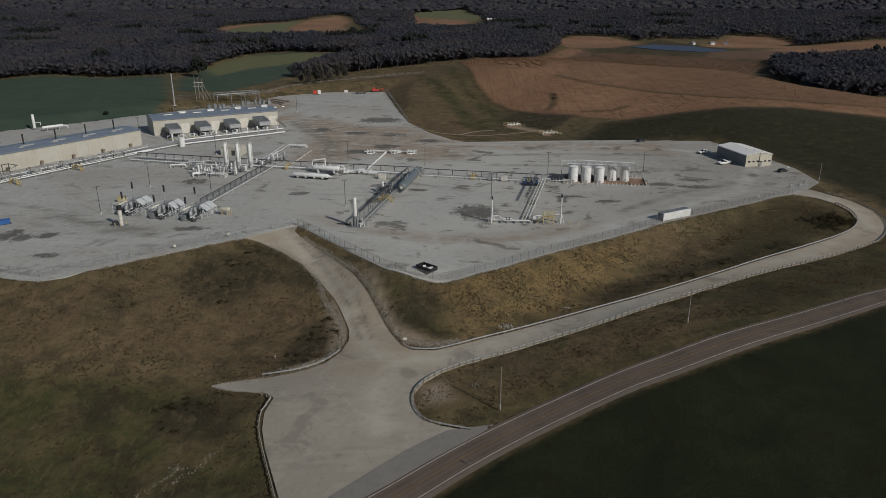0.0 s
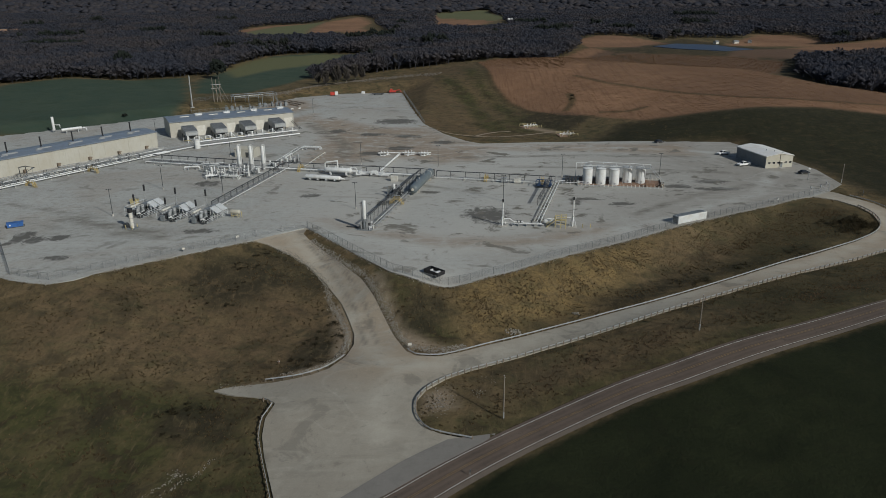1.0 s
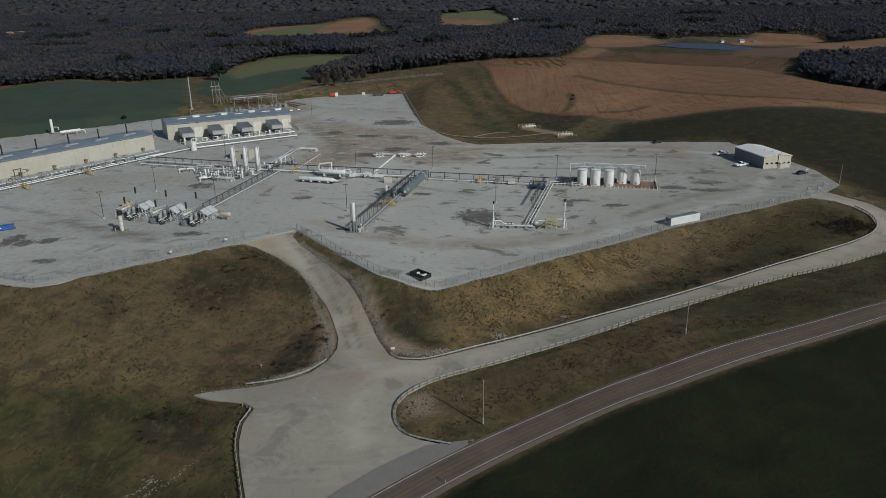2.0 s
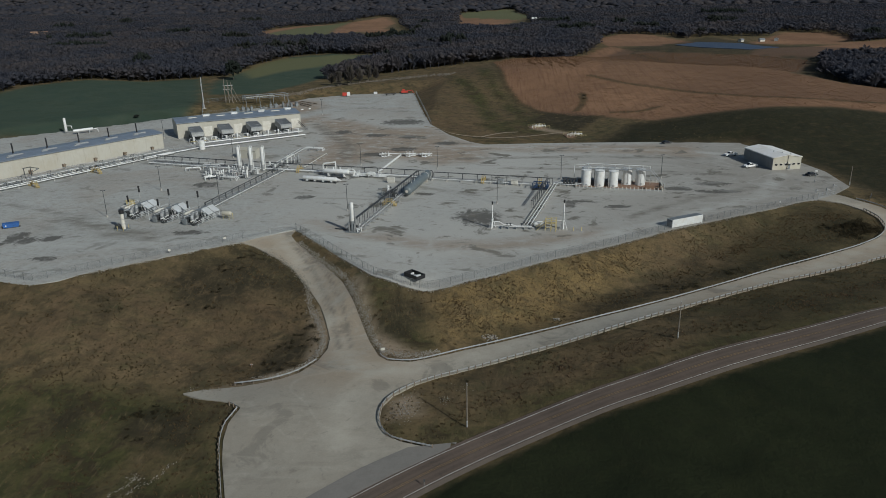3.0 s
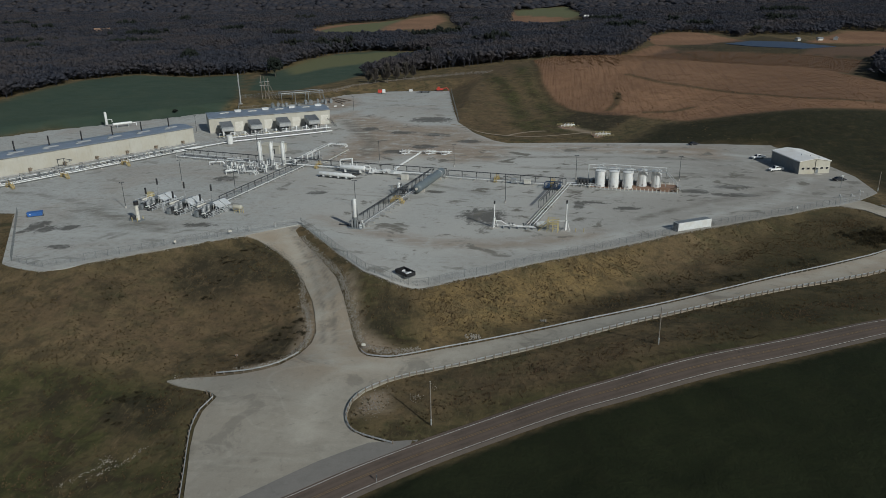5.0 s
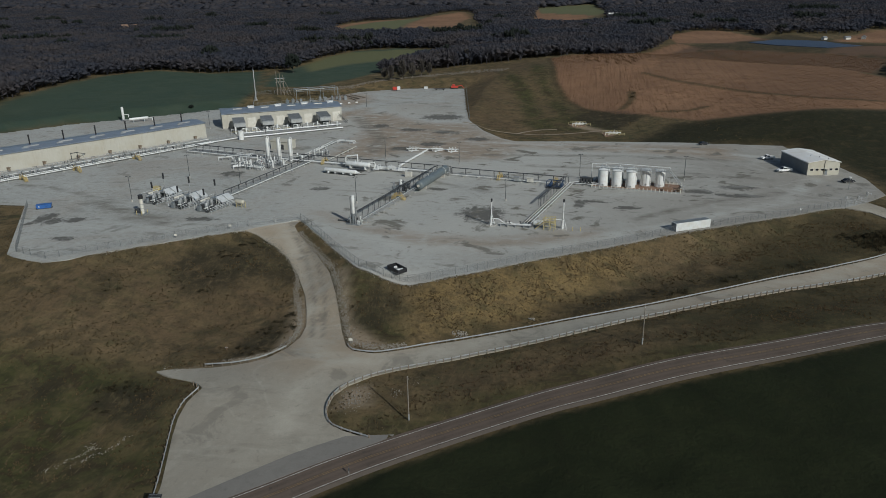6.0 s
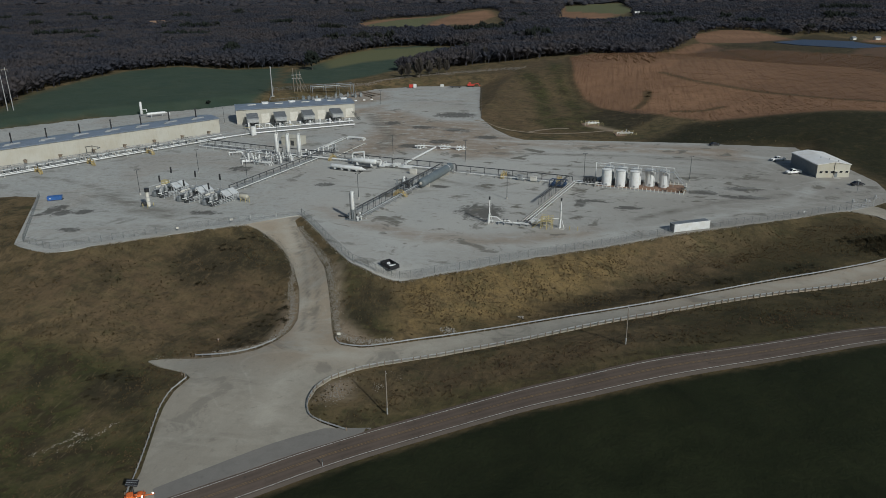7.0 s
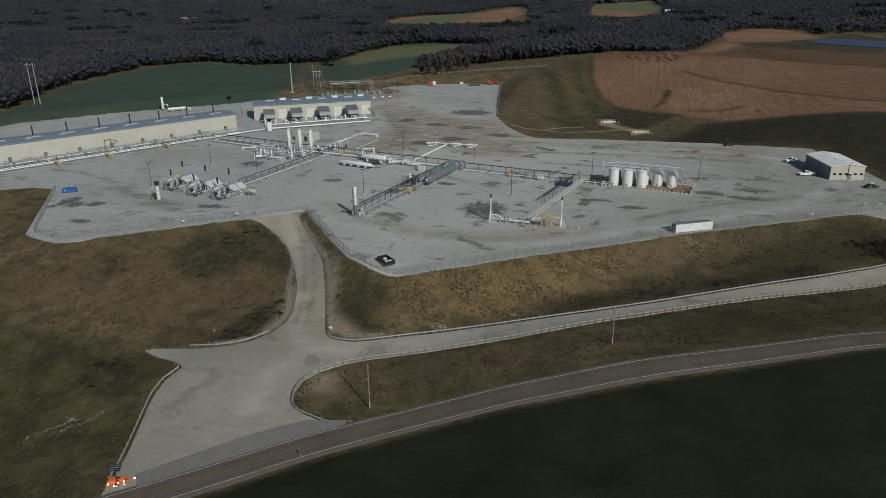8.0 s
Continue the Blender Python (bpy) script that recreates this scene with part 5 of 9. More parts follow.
def bullet_skid():
    """Pumps and a small upright vessel beside the bullet tank."""
    ob = thing("pump_skid", "grey pump skid with white upright vessel", "skid", at(-22.2, 254.5, SITE, 0))
    shape("frame", STEEL, ob, (box, 0, 0, 0, 5.5, 6.5, 0.3))
    bm = B()
    capsule(bm, (-0.6, 0.8, 0.6), (-0.6, 0.8, 4.0), 0.5, 16)
    part("upright_vessel", bm, WHITE, ob)
    for x, y in ((1.6, -1.8), (1.6, 1.2), (-1.8, -2)):
        shape("pump", DARK_STEEL, ob, (rod, (x - 0.7, y, 0.75), (x + 0.5, y, 0.75), 0.4), (box, x + 0.9, y, 0.3, 0.8, 0.6, 0.9))
    shape("piping", GALV, ob, (pipe, [(-2.4, -2.6, 0.8), (2.4, -2.6, 0.8), (2.4, 2.6, 0.8), (2.4, 2.6, 2.4), (-0.6, 2.6, 2.4), (-0.6, 0.8, 4.2)], 0.13), (pipe, [(-2.0, 2.4, 0.5), (-2.0, 2.4, 3.2), (1.0, 2.4, 3.2), (1.0, -2.2, 3.2), (1.0, -2.2, 0.6)], 0.1))
    rnd = random.Random(5)
    for k in range(12):
        px, py, z = rnd.uniform(-2.6, 2.6), rnd.uniform(-3.2, 5.0), rnd.uniform(1.0, 3.6)
        shape("piping", rnd.choice((GALV, STEEL, DARK_STEEL, WHITE)), ob, (pipe, [(px, py, 0.2), (px, py, z), (px + rnd.uniform(-1.5, 1.5), py, z), (px, py + rnd.uniform(0.6, 1.6), z), (px, py + 0.6, 0.2)], rnd.uniform(0.06, 0.11), 6))
    for px, py, h in ((-2.0, 3.6, 1.6), (0.8, 4.4, 1.9), (-1.0, -2.6, 1.5), (2.0, -0.4, 2.0), (-2.4, 1.2, 1.8)):
        shape("motor", rnd.choice((DARK_STEEL, STEEL)), ob, (rod, (px, py - 0.5, h - 0.4), (px, py + 0.5, h - 0.4), 0.4, None, 10), (box, px, py, 0, 0.8, 0.9, h - 0.6))
    shape("platform", DARK_STEEL, ob, (box, 1.2, 0, 2.5, 2.6, 4.5, 0.1))
    for x in (0, 2.4):
        shape("handrail", DARK_STEEL, ob, (rod, (x, -2.2, 3.6), (x, 2.2, 3.6), 0.05, None, 6))
        for y in (-2.2, 2.2):
            shape("post", DARK_STEEL, ob, (rod, (x, y, 0), (x, y, 3.6), 0.06, None, 6))


bullet_skid()
bm = B()
box(bm, 0, 0, 0.3, 2.8, 1.2, 1.9, 0, 0.04)
box(bm, 0, 0, 0, 2.6, 1.0, 0.3)
tagged(part("switch_cabinet", bm, OFFWHITE), "off-white steel switch cabinet beside the pipe rack", "cabinet").matrix_basis = at(-24.5, 275.5, SITE, 0)


def vent_vessel():
    """The slender white vessel at the rack's foot, with its grey lower works."""
    ob = thing("vent_vessel", "slender white upright vessel on a grey skid", "vessel", at(-27.9, 215, SITE, 0))
    shape("skid", STEEL, ob, (box, 0, 0, 0, 4.6, 2.6, 0.25))
    bm = B()
    capsule(bm, (0, 0, 3.6), (0, 0, 9.2), 0.62, 18)
    part("shell", bm, WHITE, ob)
    shape("skirt", STEEL, ob, (rod, (0, 0, 0.25), (0, 0, 3.6), 0.64, 0.64, 18), label="grey lower shell")
    bm = B()
    for x, y in ((-0.9, -0.6), (0.9, -0.6), (-0.9, 0.6)):
        box(bm, x, y, 0.25, 0.35, 0.35, 2.6)
        rod(bm, (x, y, 2.7), (0, 0, 3.4), 0.08, seg=6)
    pipe(bm, [(-0.7, 0, 9.0), (-1.0, 0, 8.6), (-1.0, 0, 0.8), (-2.4, 0, 0.8)], 0.12)
    pipe(bm, [(0.6, 0, 5), (1.1, 0, 5), (1.1, 0, 0.8), (2.2, 0, 0.8)], 0.1)
    part("piping", bm, GALV, ob)
    for x, y in ((-2.0, 0.5), (1.8, -0.8), (2.6, 0.4)):
        shape("valve", WHITE, ob, (rod, (x, y, 0.25), (x, y, 1.2), 0.16), (box, x, y, 1.2, 0.5, 0.4, 0.3))
    rnd = random.Random(9)
    for k in range(8):
        px, py, h = rnd.uniform(-2.4, 2.6), rnd.uniform(-1.2, 1.2), rnd.uniform(1.0, 2.6)
        shape("instrument", rnd.choice((DARK_STEEL, STEEL, DARK_STEEL, WHITE)), ob, (rod, (px, py, 0.2), (px, py, h), 0.09, None, 6), (box, px, py, h - 0.4, 0.45, 0.4, 0.5))
    bm = B()
    solid(bm, [(-6.6, 1.2, 0), (-2.4, 1.0, 0), (-2.4, 1.5, 0), (-6.6, 1.7, 0), (-6.6, 1.2, 0.35), (-2.4, 1.0, 0.35), (-2.4, 1.5, 0.35), (-6.6, 1.7, 0.35)])
    part("loading_beam", bm, DARK_STEEL, ob)
    bm = B()
    for k in range(9):
        rod(bm, (0.7, -0.25, 0.5 + k), (0.7, 0.25, 0.5 + k), 0.04, seg=6)
    rod(bm, (0.7, -0.25, 0), (0.7, -0.25, 9.2), 0.04, seg=6)
    rod(bm, (0.7, 0.25, 0), (0.7, 0.25, 9.2), 0.04, seg=6)
    part("ladder", bm, STEEL, ob)


vent_vessel()


def flare(x, y, h):
    ob = thing("flare_stack", "white flare stack with black tip on splayed legs", "flare stack", at(x, y, SITE, 0), "paired flare stacks")
    shape("shaft", WHITE, ob, (rod, (0, 0, 0.2), (0, 0, h - 1.0), 0.21, 0.19, 14))
    shape("tip", BLACK, ob, (rod, (0, 0, h - 1.0), (0, 0, h), 0.24, 0.28, 14), label="sooty black tip")
    for k in range(3):
        a = 2 * math.pi * k / 3 + 0.5
        shape("leg", WHITE, ob, (rod, (1.1 * math.cos(a), 1.1 * math.sin(a), 0), (0.25 * math.cos(a), 0.25 * math.sin(a), 3.2), 0.11, None, 8))
    shape("footing", CONCRETE, ob, (box, 0, 0, -0.03, 2.6, 2.6, 0.18))
    for z in (3.1, 5.5):
        shape("band", GALV, ob, (rod, (0, 0, z), (0, 0, z + 0.2), 0.31, None, 14))
    shape("pilot_line", GALV, ob, (rod, (0.45, 0.1, 0.4), (0.42, 0.1, h - 0.4), 0.05, None, 6))


flare(15.3, 219.6, 8.6)
flare(37.3, 218.9, 9.5)


def flare_header():
    """The header between the two stacks, with knock-out drum and stair tower."""
    m, length = run_frame((15.3, 219.6), (37.3, 218.9))
    ob = thing("flare_header", "white flare header with small knock-out drum", "pipework", m)
    shape("pipe", WHITE, ob, (pipe, [(0.3, 0, 2.2), (2.2, 0, 2.2), (3.6, -0.2, 1.3), (6.4, -0.2, 1.3), (6.4, -0.2, 0.9), (12.4, -0.4, 0.9)], 0.16), (pipe, [(0.3, -0.4, 1.0), (8, -1.0, 0.9), (13, -1.4, 0.9)], 0.09))
    shape("pipe", WHITE, ob, (pipe, [(16, 0, 1.2), (17.0, 0, 2.9), (21.6, 0, 2.9)], 0.16), (pipe, [(13.6, 0, 1.0), (14, 0, 2.4), (16, 0, 2.4)], 0.14))
    bm = B()
    capsule(bm, (13.2, 0.3, 1.5), (15.8, 0.3, 1.5), 0.75, 18)
    part("knock_out_drum", bm, WHITE, ob)
    for x in (3.0, 5.0, 7.5, 10.0, 12.0):
        shape("sleeper", GALV, ob, (box, x, -0.3, 0, 0.2, 1.4, 0.7))
    for x in (4.6, 5.6, 9, 11.5):
        shape("valve", DARK_STEEL, ob, (rod, (x, -0.25, 0.9), (x, -0.25, 1.7), 0.15), (rod, (x, -0.25, 1.7), (x, -0.25, 1.76), 0.35))
    tower = thing("stair_tower", "yellow steel platform stair beside the flare header", "stair", at(33.2, 217.6, SITE, 0))
    for x in (-1.5, 0.2, 1.7):
        for y in (-0.9, 0.9):
            shape("post", PALE_YELLOW, tower, (box, x, y, 0, 0.18, 0.18, 4.0))
    shape("deck", PALE_YELLOW, tower, (box, 0.1, 0, 2.4, 3.6, 2.0, 0.12))
    bm = B()
    for y in (-0.95, 0.95):
        for z in (3.0, 3.5, 4.0):
            box(bm, 0.1, y, z, 3.6, 0.08, 0.1)
        box(bm, 0.1, y, 1.2, 3.6, 0.08, 0.12)
    part("rail", bm, PALE_YELLOW, tower)
    bm = B()
    for k in range(9):
        box(bm, -1.9 - 0.28 * k, -0.5, 2.2 - 0.27 * k, 0.3, 0.9, 0.06)
    for y in (-0.95, -0.05):
        rod(bm, (-1.6, y, 2.4), (-4.3, y, 0.05), 0.08, seg=6)
        rod(bm, (-1.6, y, 3.4), (-4.3, y, 1.0), 0.05, seg=6)
    part("stair_flight", bm, PALE_YELLOW, tower)
    for x in (40.2, 42.6):
        bm = B()
        rod(bm, (0, 0, 0), (0, 0, 1.2), 0.14)
        tagged(part("bollard", bm, PALE_YELLOW), "short faded yellow bollard on the gravel", "bollard", "bollards by the flares").matrix_basis = at(x, 217.5, 0, 0)


flare_header()


def blue_skid():
    ob = thing("pump_package", "dark blue pump package at the rack's head", "skid", at(33.2, 266.9, SITE, 0))
    shape("base", DARK_STEEL, ob, (box, 0, 0, 0, 6.5, 4.0, 0.3))
    for x in (-1.9, 0.2, 2.2):
        shape("motor", NAVY, ob, (rod, (x, -1.2, 1.1), (x, 0.6, 1.1), 0.6, None, 14), (box, x, 0, 0.3, 0.9, 1.8, 0.5), (box, x, -0.2, 1.6, 0.5, 0.5, 0.4))
        shape("pump", NAVY, ob, (rod, (x, 0.8, 1.0), (x, 1.5, 1.0), 0.5, None, 12), (rod, (x, 1.2, 1.0), (x, 1.2, 2.4), 0.18))
    shape("piping", NAVY, ob, (pipe, [(-3, 1.2, 2.4), (3, 1.2, 2.4)], 0.2), (pipe, [(-3, -1.7, 0.8), (3, -1.7, 0.8)], 0.16), (pipe, [(-3, 1.2, 2.4), (-3, -1.7, 2.4), (-3, -1.7, 0.8)], 0.14))


blue_skid()


def tower_vessel(x, y, h):
    ob = thing("contactor_tower", "tall white contactor tower with grey skirt", "vessel", at(x, y, SITE, 0), "three white towers")
    bm = B()
    capsule(bm, (0, 0, 2.6), (0, 0, h - 0.4), 0.66, 20)
    part("shell", bm, WHITE, ob)
    shape("skirt", GALV, ob, (rod, (0, 0, 0), (0, 0, 2.7), 0.70, 0.66, 20), label="grey skirt")
    shape("piping", WHITE, ob, (pipe, [(0, 0, h), (0, 0, h + 0.35), (1.0, 0, h + 0.35), (1.0, 0, 0.9), (1.0, -2.5, 0.9)], 0.16), (pipe, [(-0.8, 0, 3.4), (-1.3, 0, 3.4), (-1.3, 0, 0.8), (-1.3, -3, 0.8)], 0.15))
    bm = B()
    for yy in (-0.25, 0.25):
        rod(bm, (-0.9, yy, 0), (-0.9, yy, h), 0.04, seg=6)
    for k in range(int(h / 0.5)):
        rod(bm, (-0.9, -0.25, 0.4 + 0.5 * k), (-0.9, 0.25, 0.4 + 0.5 * k), 0.03, seg=5)
    part("ladder", bm, GALV, ob)
    return ob


for x, y, h in ((-91.2, 293.6, 10.6), (-86.3, 294.2, 10.3), (-81.4, 294.9, 10.2)):
    tower_vessel(x, y, h)


def filter_skid(x, y, turn, seed):
    """Filters, meters and looping pipe at the towers' feet."""
    rnd = random.Random(seed)
    ob = thing("filter_skid", "white filter skid with looping pipes and small vessels", "skid", at(x, y, turn, 0), "skids at the towers")
    shape("frame", GALV, ob, (box, 0, -2.2, 0, 4.4, 0.25, 0.3), (box, 0, 2.2, 0, 4.4, 0.25, 0.3), (box, -2.1, 0, 0, 0.25, 4.4, 0.3), (box, 2.1, 0, 0, 0.25, 4.4, 0.3))
    for k in range(3):
        bm = B()
        px, py = -1.4 + 1.4 * k, rnd.uniform(-1, 1)
        capsule(bm, (px, py, 0.5), (px, py, rnd.uniform(2.2, 4.0)), rnd.uniform(0.22, 0.42), 14)
        part("upright_vessel", bm, rnd.choice((WHITE, WHITE, GALV)), ob)
    for k in range(6):
        y0, z = rnd.uniform(-2, 2), rnd.uniform(0.6, 2.0)
        shape("pipe", rnd.choice((WHITE, GALV, STEEL)), ob, (pipe, [(-2.6, y0, z), (-0.5, y0, z), (-0.5, y0, z + 0.9), (1.2, y0, z + 0.9), (1.2, y0 - 0.8, z + 0.9), (1.2, y0 - 0.8, 0.5), (2.8, y0 - 0.8, 0.5)], 0.10))
    for k in range(4):
        px, py = rnd.uniform(-2, 2), rnd.uniform(-2, 2)
        shape("valve", rnd.choice((DARK_STEEL, STEEL, RED if seed % 5 == 0 else STEEL)), ob, (rod, (px, py, 0.3), (px, py, 1.4), 0.13), (box, px, py, 1.3, 0.4, 0.4, 0.4))


for k, (x, y) in enumerate(((-92.6, 288.6), (-87.6, 288.0), (-82.6, 287.6), (-97.5, 286), (-78.0, 297.5), (-90, 283), (-85, 282.4), (-95, 281.5), (-100.5, 283.5), (-104, 291), (-74.6, 303), (-71.5, 308))):
    filter_skid(x, y, SITE, 40 + k)


def launcher_frame(x, y, turn, long, n):
    """Low parallel pipes that bend down at both ends, beside the towers."""
    ob = thing("pipe_manifold", "low white pipe manifold with bent ends", "pipework", at(x, y, turn, 0), "low manifolds")
    for k in range(n):
        yy = (k - (n - 1) / 2) * 1.1
        shape("pipe", WHITE, ob, (pipe, [(-long / 2, yy, 0), (-long / 2, yy, 1.3), (long / 2 - 0.6, yy, 1.3), (long / 2, yy, 0.7), (long / 2, yy, 0)], 0.16))
    for xx in (-long / 4, long / 4):
        shape("sleeper", GALV, ob, (box, xx, 0, 0, 0.2, n * 1.1, 0.95))
    for k in range(n):
        shape("valve", STEEL, ob, (rod, (0.4 * k, (k - (n - 1) / 2) * 1.1, 1.3), (0.4 * k, (k - (n - 1) / 2) * 1.1, 2.1), 0.12), (rod, (0.4 * k, (k - (n - 1) / 2) * 1.1, 2.1), (0.4 * k, (k - (n - 1) / 2) * 1.1, 2.15), 0.3))


launcher_frame(-97.5, 280.8, 30, 7, 3)
launcher_frame(-69.5, 335.5, -11, 9, 3)
launcher_frame(-112, 295, 20, 6, 2)
launcher_frame(-91, 279.6, -11, 8, 3)
launcher_frame(-76.8, 318, 83, 9, 2)
launcher_frame(-106, 300.5, -14, 8, 2)


def separator():
    ob = thing("inlet_separator", "white horizontal separator with tall pipe loop", "vessel", run_frame((-54.2, 286.6), (-40.2, 283.6))[0])
    bm = B()
    capsule(bm, (1.0, 0, 2.1), (11.4, 0, 2.1), 1.0, 24)
    part("shell", bm, WHITE, ob)
    saddles(ob, (2.8, 9.6), 2.1, 1.0, 1.8, WHITE)
    shape("pipe_loop", WHITE, ob, (pipe, [(0.2, 0.4, 0.9), (0.2, 0.4, 4.2), (0.8, 0.4, 5.0), (5.4, 1.2, 5.6), (5.4, 1.2, 2.8)], 0.3))
    shape("pipe_loop", WHITE, ob, (pipe, [(12.0, 0, 2.2), (14.2, 0, 2.2), (14.2, -1.4, 1.0), (16.4, -1.4, 1.0)], 0.3), (pipe, [(11, 0.4, 3.2), (13.4, 0.6, 3.2), (15, 0.6, 0.9), (19, 0.6, 0.9)], 0.22))
    shape("platform", DARK_STEEL, ob, (box, 6.5, -1.9, 0.2, 8, 1.2, 0.2))
    for x in (2, 5, 8):
        shape("nozzle", WHITE, ob, (rod, (x, 0, 3.0), (x, 0, 3.6), 0.2), (rod, (x, 0, 3.6), (x, 0, 3.7), 0.34))
    ob2 = thing("meter_run", "white meter run with flanges and valves", "pipework", run_frame((-40.5, 285.4), (-24, 281.6))[0])
    for k, y in enumerate((-1.6, -0.4, 0.8)):
        shape("pipe", WHITE, ob2, (pipe, [(0, y, 1.0), (4 + k, y, 1.0), (4.6 + k, y, 1.9), (8, y, 1.9), (8.6, y, 1.0), (14, y, 1.0)], 0.24))
        for x in (1.5, 6.5, 11):
            shape("valve", WHITE, ob2, (box, x, y, 0.8, 0.5, 0.7, 0.7), (rod, (x, y, 1.5), (x, y, 2.3), 0.1), (rod, (x, y, 2.3), (x, y, 2.36), 0.32))


separator()


def slug_filter():
    ob = thing("filter_vessel", "long white filter vessel on a low skid", "vessel", run_frame((-60.4, 278.4), (-43.6, 274.3))[0])
    bm = B()
    capsule(bm, (0.6, 0, 1.35), (14.8, 0, 1.35), 0.85, 22)
    part("shell", bm, WHITE, ob)
    shape("head", WHITE, ob, (rod, (15.0, 0, 1.3), (16.9, 0, 1.1), 0.62, 0.2, 16))
    saddles(ob, (2.2, 5.6, 9.2, 12.8), 1.35, 0.8, 1.6, WHITE)
    shape("skid", DARK_STEEL, ob, (box, 7.6, -0.9, 0, 15, 0.2, 0.3), (box, 7.6, 0.9, 0, 15, 0.2, 0.3))


slug_filter()


def rack_cabinet(x, y, mat, label, w=1.8):
    """A steel cabinet with two doors on short legs beside a pipe rack."""
    ob = thing("instrument_cabinet", label, "cabinet", at(x, y, SITE, 0), "cabinets along the rack")
    shape("body", mat, ob, (box, 0, 0, 0.35, w, 0.9, 1.7, 0, 0.04))
    for k in (-1, 1):
        leaf = shape("door", mat, ob, (box, k * w / 4, -0.47, 0.45, w / 2 - 0.08, 0.05, 1.5))
        shape("handle", DARK_STEEL, leaf, (box, k * 0.12, -0.52, 1.1, 0.05, 0.05, 0.2))
        shape("leg", STEEL, ob, (box, k * (w / 2 - 0.15), 0, 0, 0.12, 0.7, 0.36))
    shape("hood", mat, ob, (box, 0, -0.1, 2.05, w + 0.2, 1.2, 0.07))


rack_cabinet(23.4, 272.0, OFFWHITE, "off-white instrument cabinet in front of the pipe rack", 2.4)
rack_cabinet(18.2, 273.2, COOLER_GREY, "grey instrument cabinet in front of the pipe rack", 2.0)


def lifting_frame(x, y, turn):
    """A dark steel portal with a slanting jib over the hall's pipe run."""
    ob = thing("lifting_frame", "dark steel lifting frame over the pipe run", "frame", at(x, y, turn, 0))
    for k in (-1.3, 1.3):
        shape("post", DARK_STEEL, ob, (box, k, 0, 0, 0.24, 0.24, 4.4))
        shape("footing", CONCRETE, ob, (box, k, 0, -0.02, 0.7, 0.7, 0.2))
    shape("beam", DARK_STEEL, ob, (box, 0, 0, 4.4, 3.2, 0.28, 0.3))
    shape("jib", DARK_STEEL, ob, (rod, (1.3, 0, 4.5), (4.6, -0.4, 3.4), 0.13, None, 6), (rod, (1.3, 0, 2.2), (4.6, -0.4, 3.4), 0.09, None, 6))
    shape("hoist", STEEL, ob, (box, 3.6, -0.3, 2.9, 0.5, 0.5, 0.6), (rod, (3.6, -0.3, 1.2), (3.6, -0.3, 2.9), 0.04, None, 6))


lifting_frame(-176.2, 281.0, B1_TURN)


def spare_pipes():
    """Long pipes laid out on timbers, north-east of the engine hall."""
    for k, (x, y, turn, long, mat) in enumerate(((-117, 487, -44, 30, WOOD), (-114, 484, -46, 24, POLE_GREY), (-111, 488, -42, 20, WOOD), (-121, 480, -40, 16, RUST), (-110, 474, -50, 14, POLE_GREY))):
        ob = thing("spare_pipe", "long weathered spare pipe laid out on timbers", "pipe", at(x, y, turn, 0), "spare pipes")
        shape("barrel", mat, ob, (rod, (-long / 2, 0, 0.5), (long / 2, 0, 0.5), 0.26, None, 10))
        for f in (-0.35, 0, 0.35):
            shape("timber", WOOD, ob, (box, f * long, 0, 0, 0.3, 1.2, 0.26))
    for x, y in ((-112.1, 454.8), (-107.6, 458.2), (-103.4, 461.3)):
        ob = thing("barrier", "low white concrete barrier on bare earth", "barrier", at(x, y, 35, 0), "white barriers")
        shape("base", WHITE, ob, (box, 0, 0, 0, 1.8, 0.6, 0.25, 0, 0.05))
        shape("upstand", WHITE, ob, (box, 0, 0, 0.25, 1.7, 0.25, 0.35, 0, 0.04))


spare_pipes()


def pig_launcher(x, y, turn):
    ob = thing("pig_launcher", "white pig launcher with flanged valves", "pipework", at(x, y, turn, 0), "pig launchers")
    shape("barrel", WHITE, ob, (rod, (-2.4, 0, 1.1), (0.6, 0, 1.1), 0.3, None, 14), (rod, (0.6, 0, 1.1), (1.2, 0, 1.1), 0.3, 0.2, 14), (rod, (1.2, 0, 1.1), (3.2, 0, 1.1), 0.2), (pipe, [(2.6, 0, 1.1), (1.2, -2.6, 0.8), (-0.8, -3.2, 0.3)], 0.15), (pipe, [(-2.0, 0.3, 1.0), (-0.2, 2.4, 0.9), (2.2, 2.6, 0.3)], 0.14))
    shape("closure", GALV, ob, (rod, (-2.6, 0, 1.1), (-2.4, 0, 1.1), 0.55, None, 14))
    for k in range(3):
        shape("bypass", WHITE, ob, (pipe, [(-1.6 + 1.5 * k, 0, 1.3), (-1.6 + 1.5 * k, -1.3, 1.3), (-1.6 + 1.5 * k, -1.3, 0.3), (0.4 + 1.2 * k, -1.3, 0.3)], 0.16))
        shape("valve", WHITE, ob, (rod, (-1 + 1.4 * k, 0, 1.3), (-1 + 1.4 * k, 0, 1.9), 0.11), (rod, (-1 + 1.4 * k, 0, 1.9), (-1 + 1.4 * k, 0, 1.96), 0.3))
    for xx, h in ((-1.6, 0.7), (2, 0.8)):
        shape("sleeper", GALV, ob, (box, xx, 0, 0, 0.2, 1.2, h))


for x, y, turn in ((-34.0, 322.6, 20), (-23.0, 323.4, 15), (-15.6, 322.6, 15)):
    pig_launcher(x, y, turn)
bm = B()
pipe(bm, [(-31, 324, 0.9), (-26.5, 323.6, 0.9), (-14, 322.5, 0.9)], 0.25)
tagged(part("gas_pipe", bm, WHITE), "white pipe linking the pig launchers", "pipe")

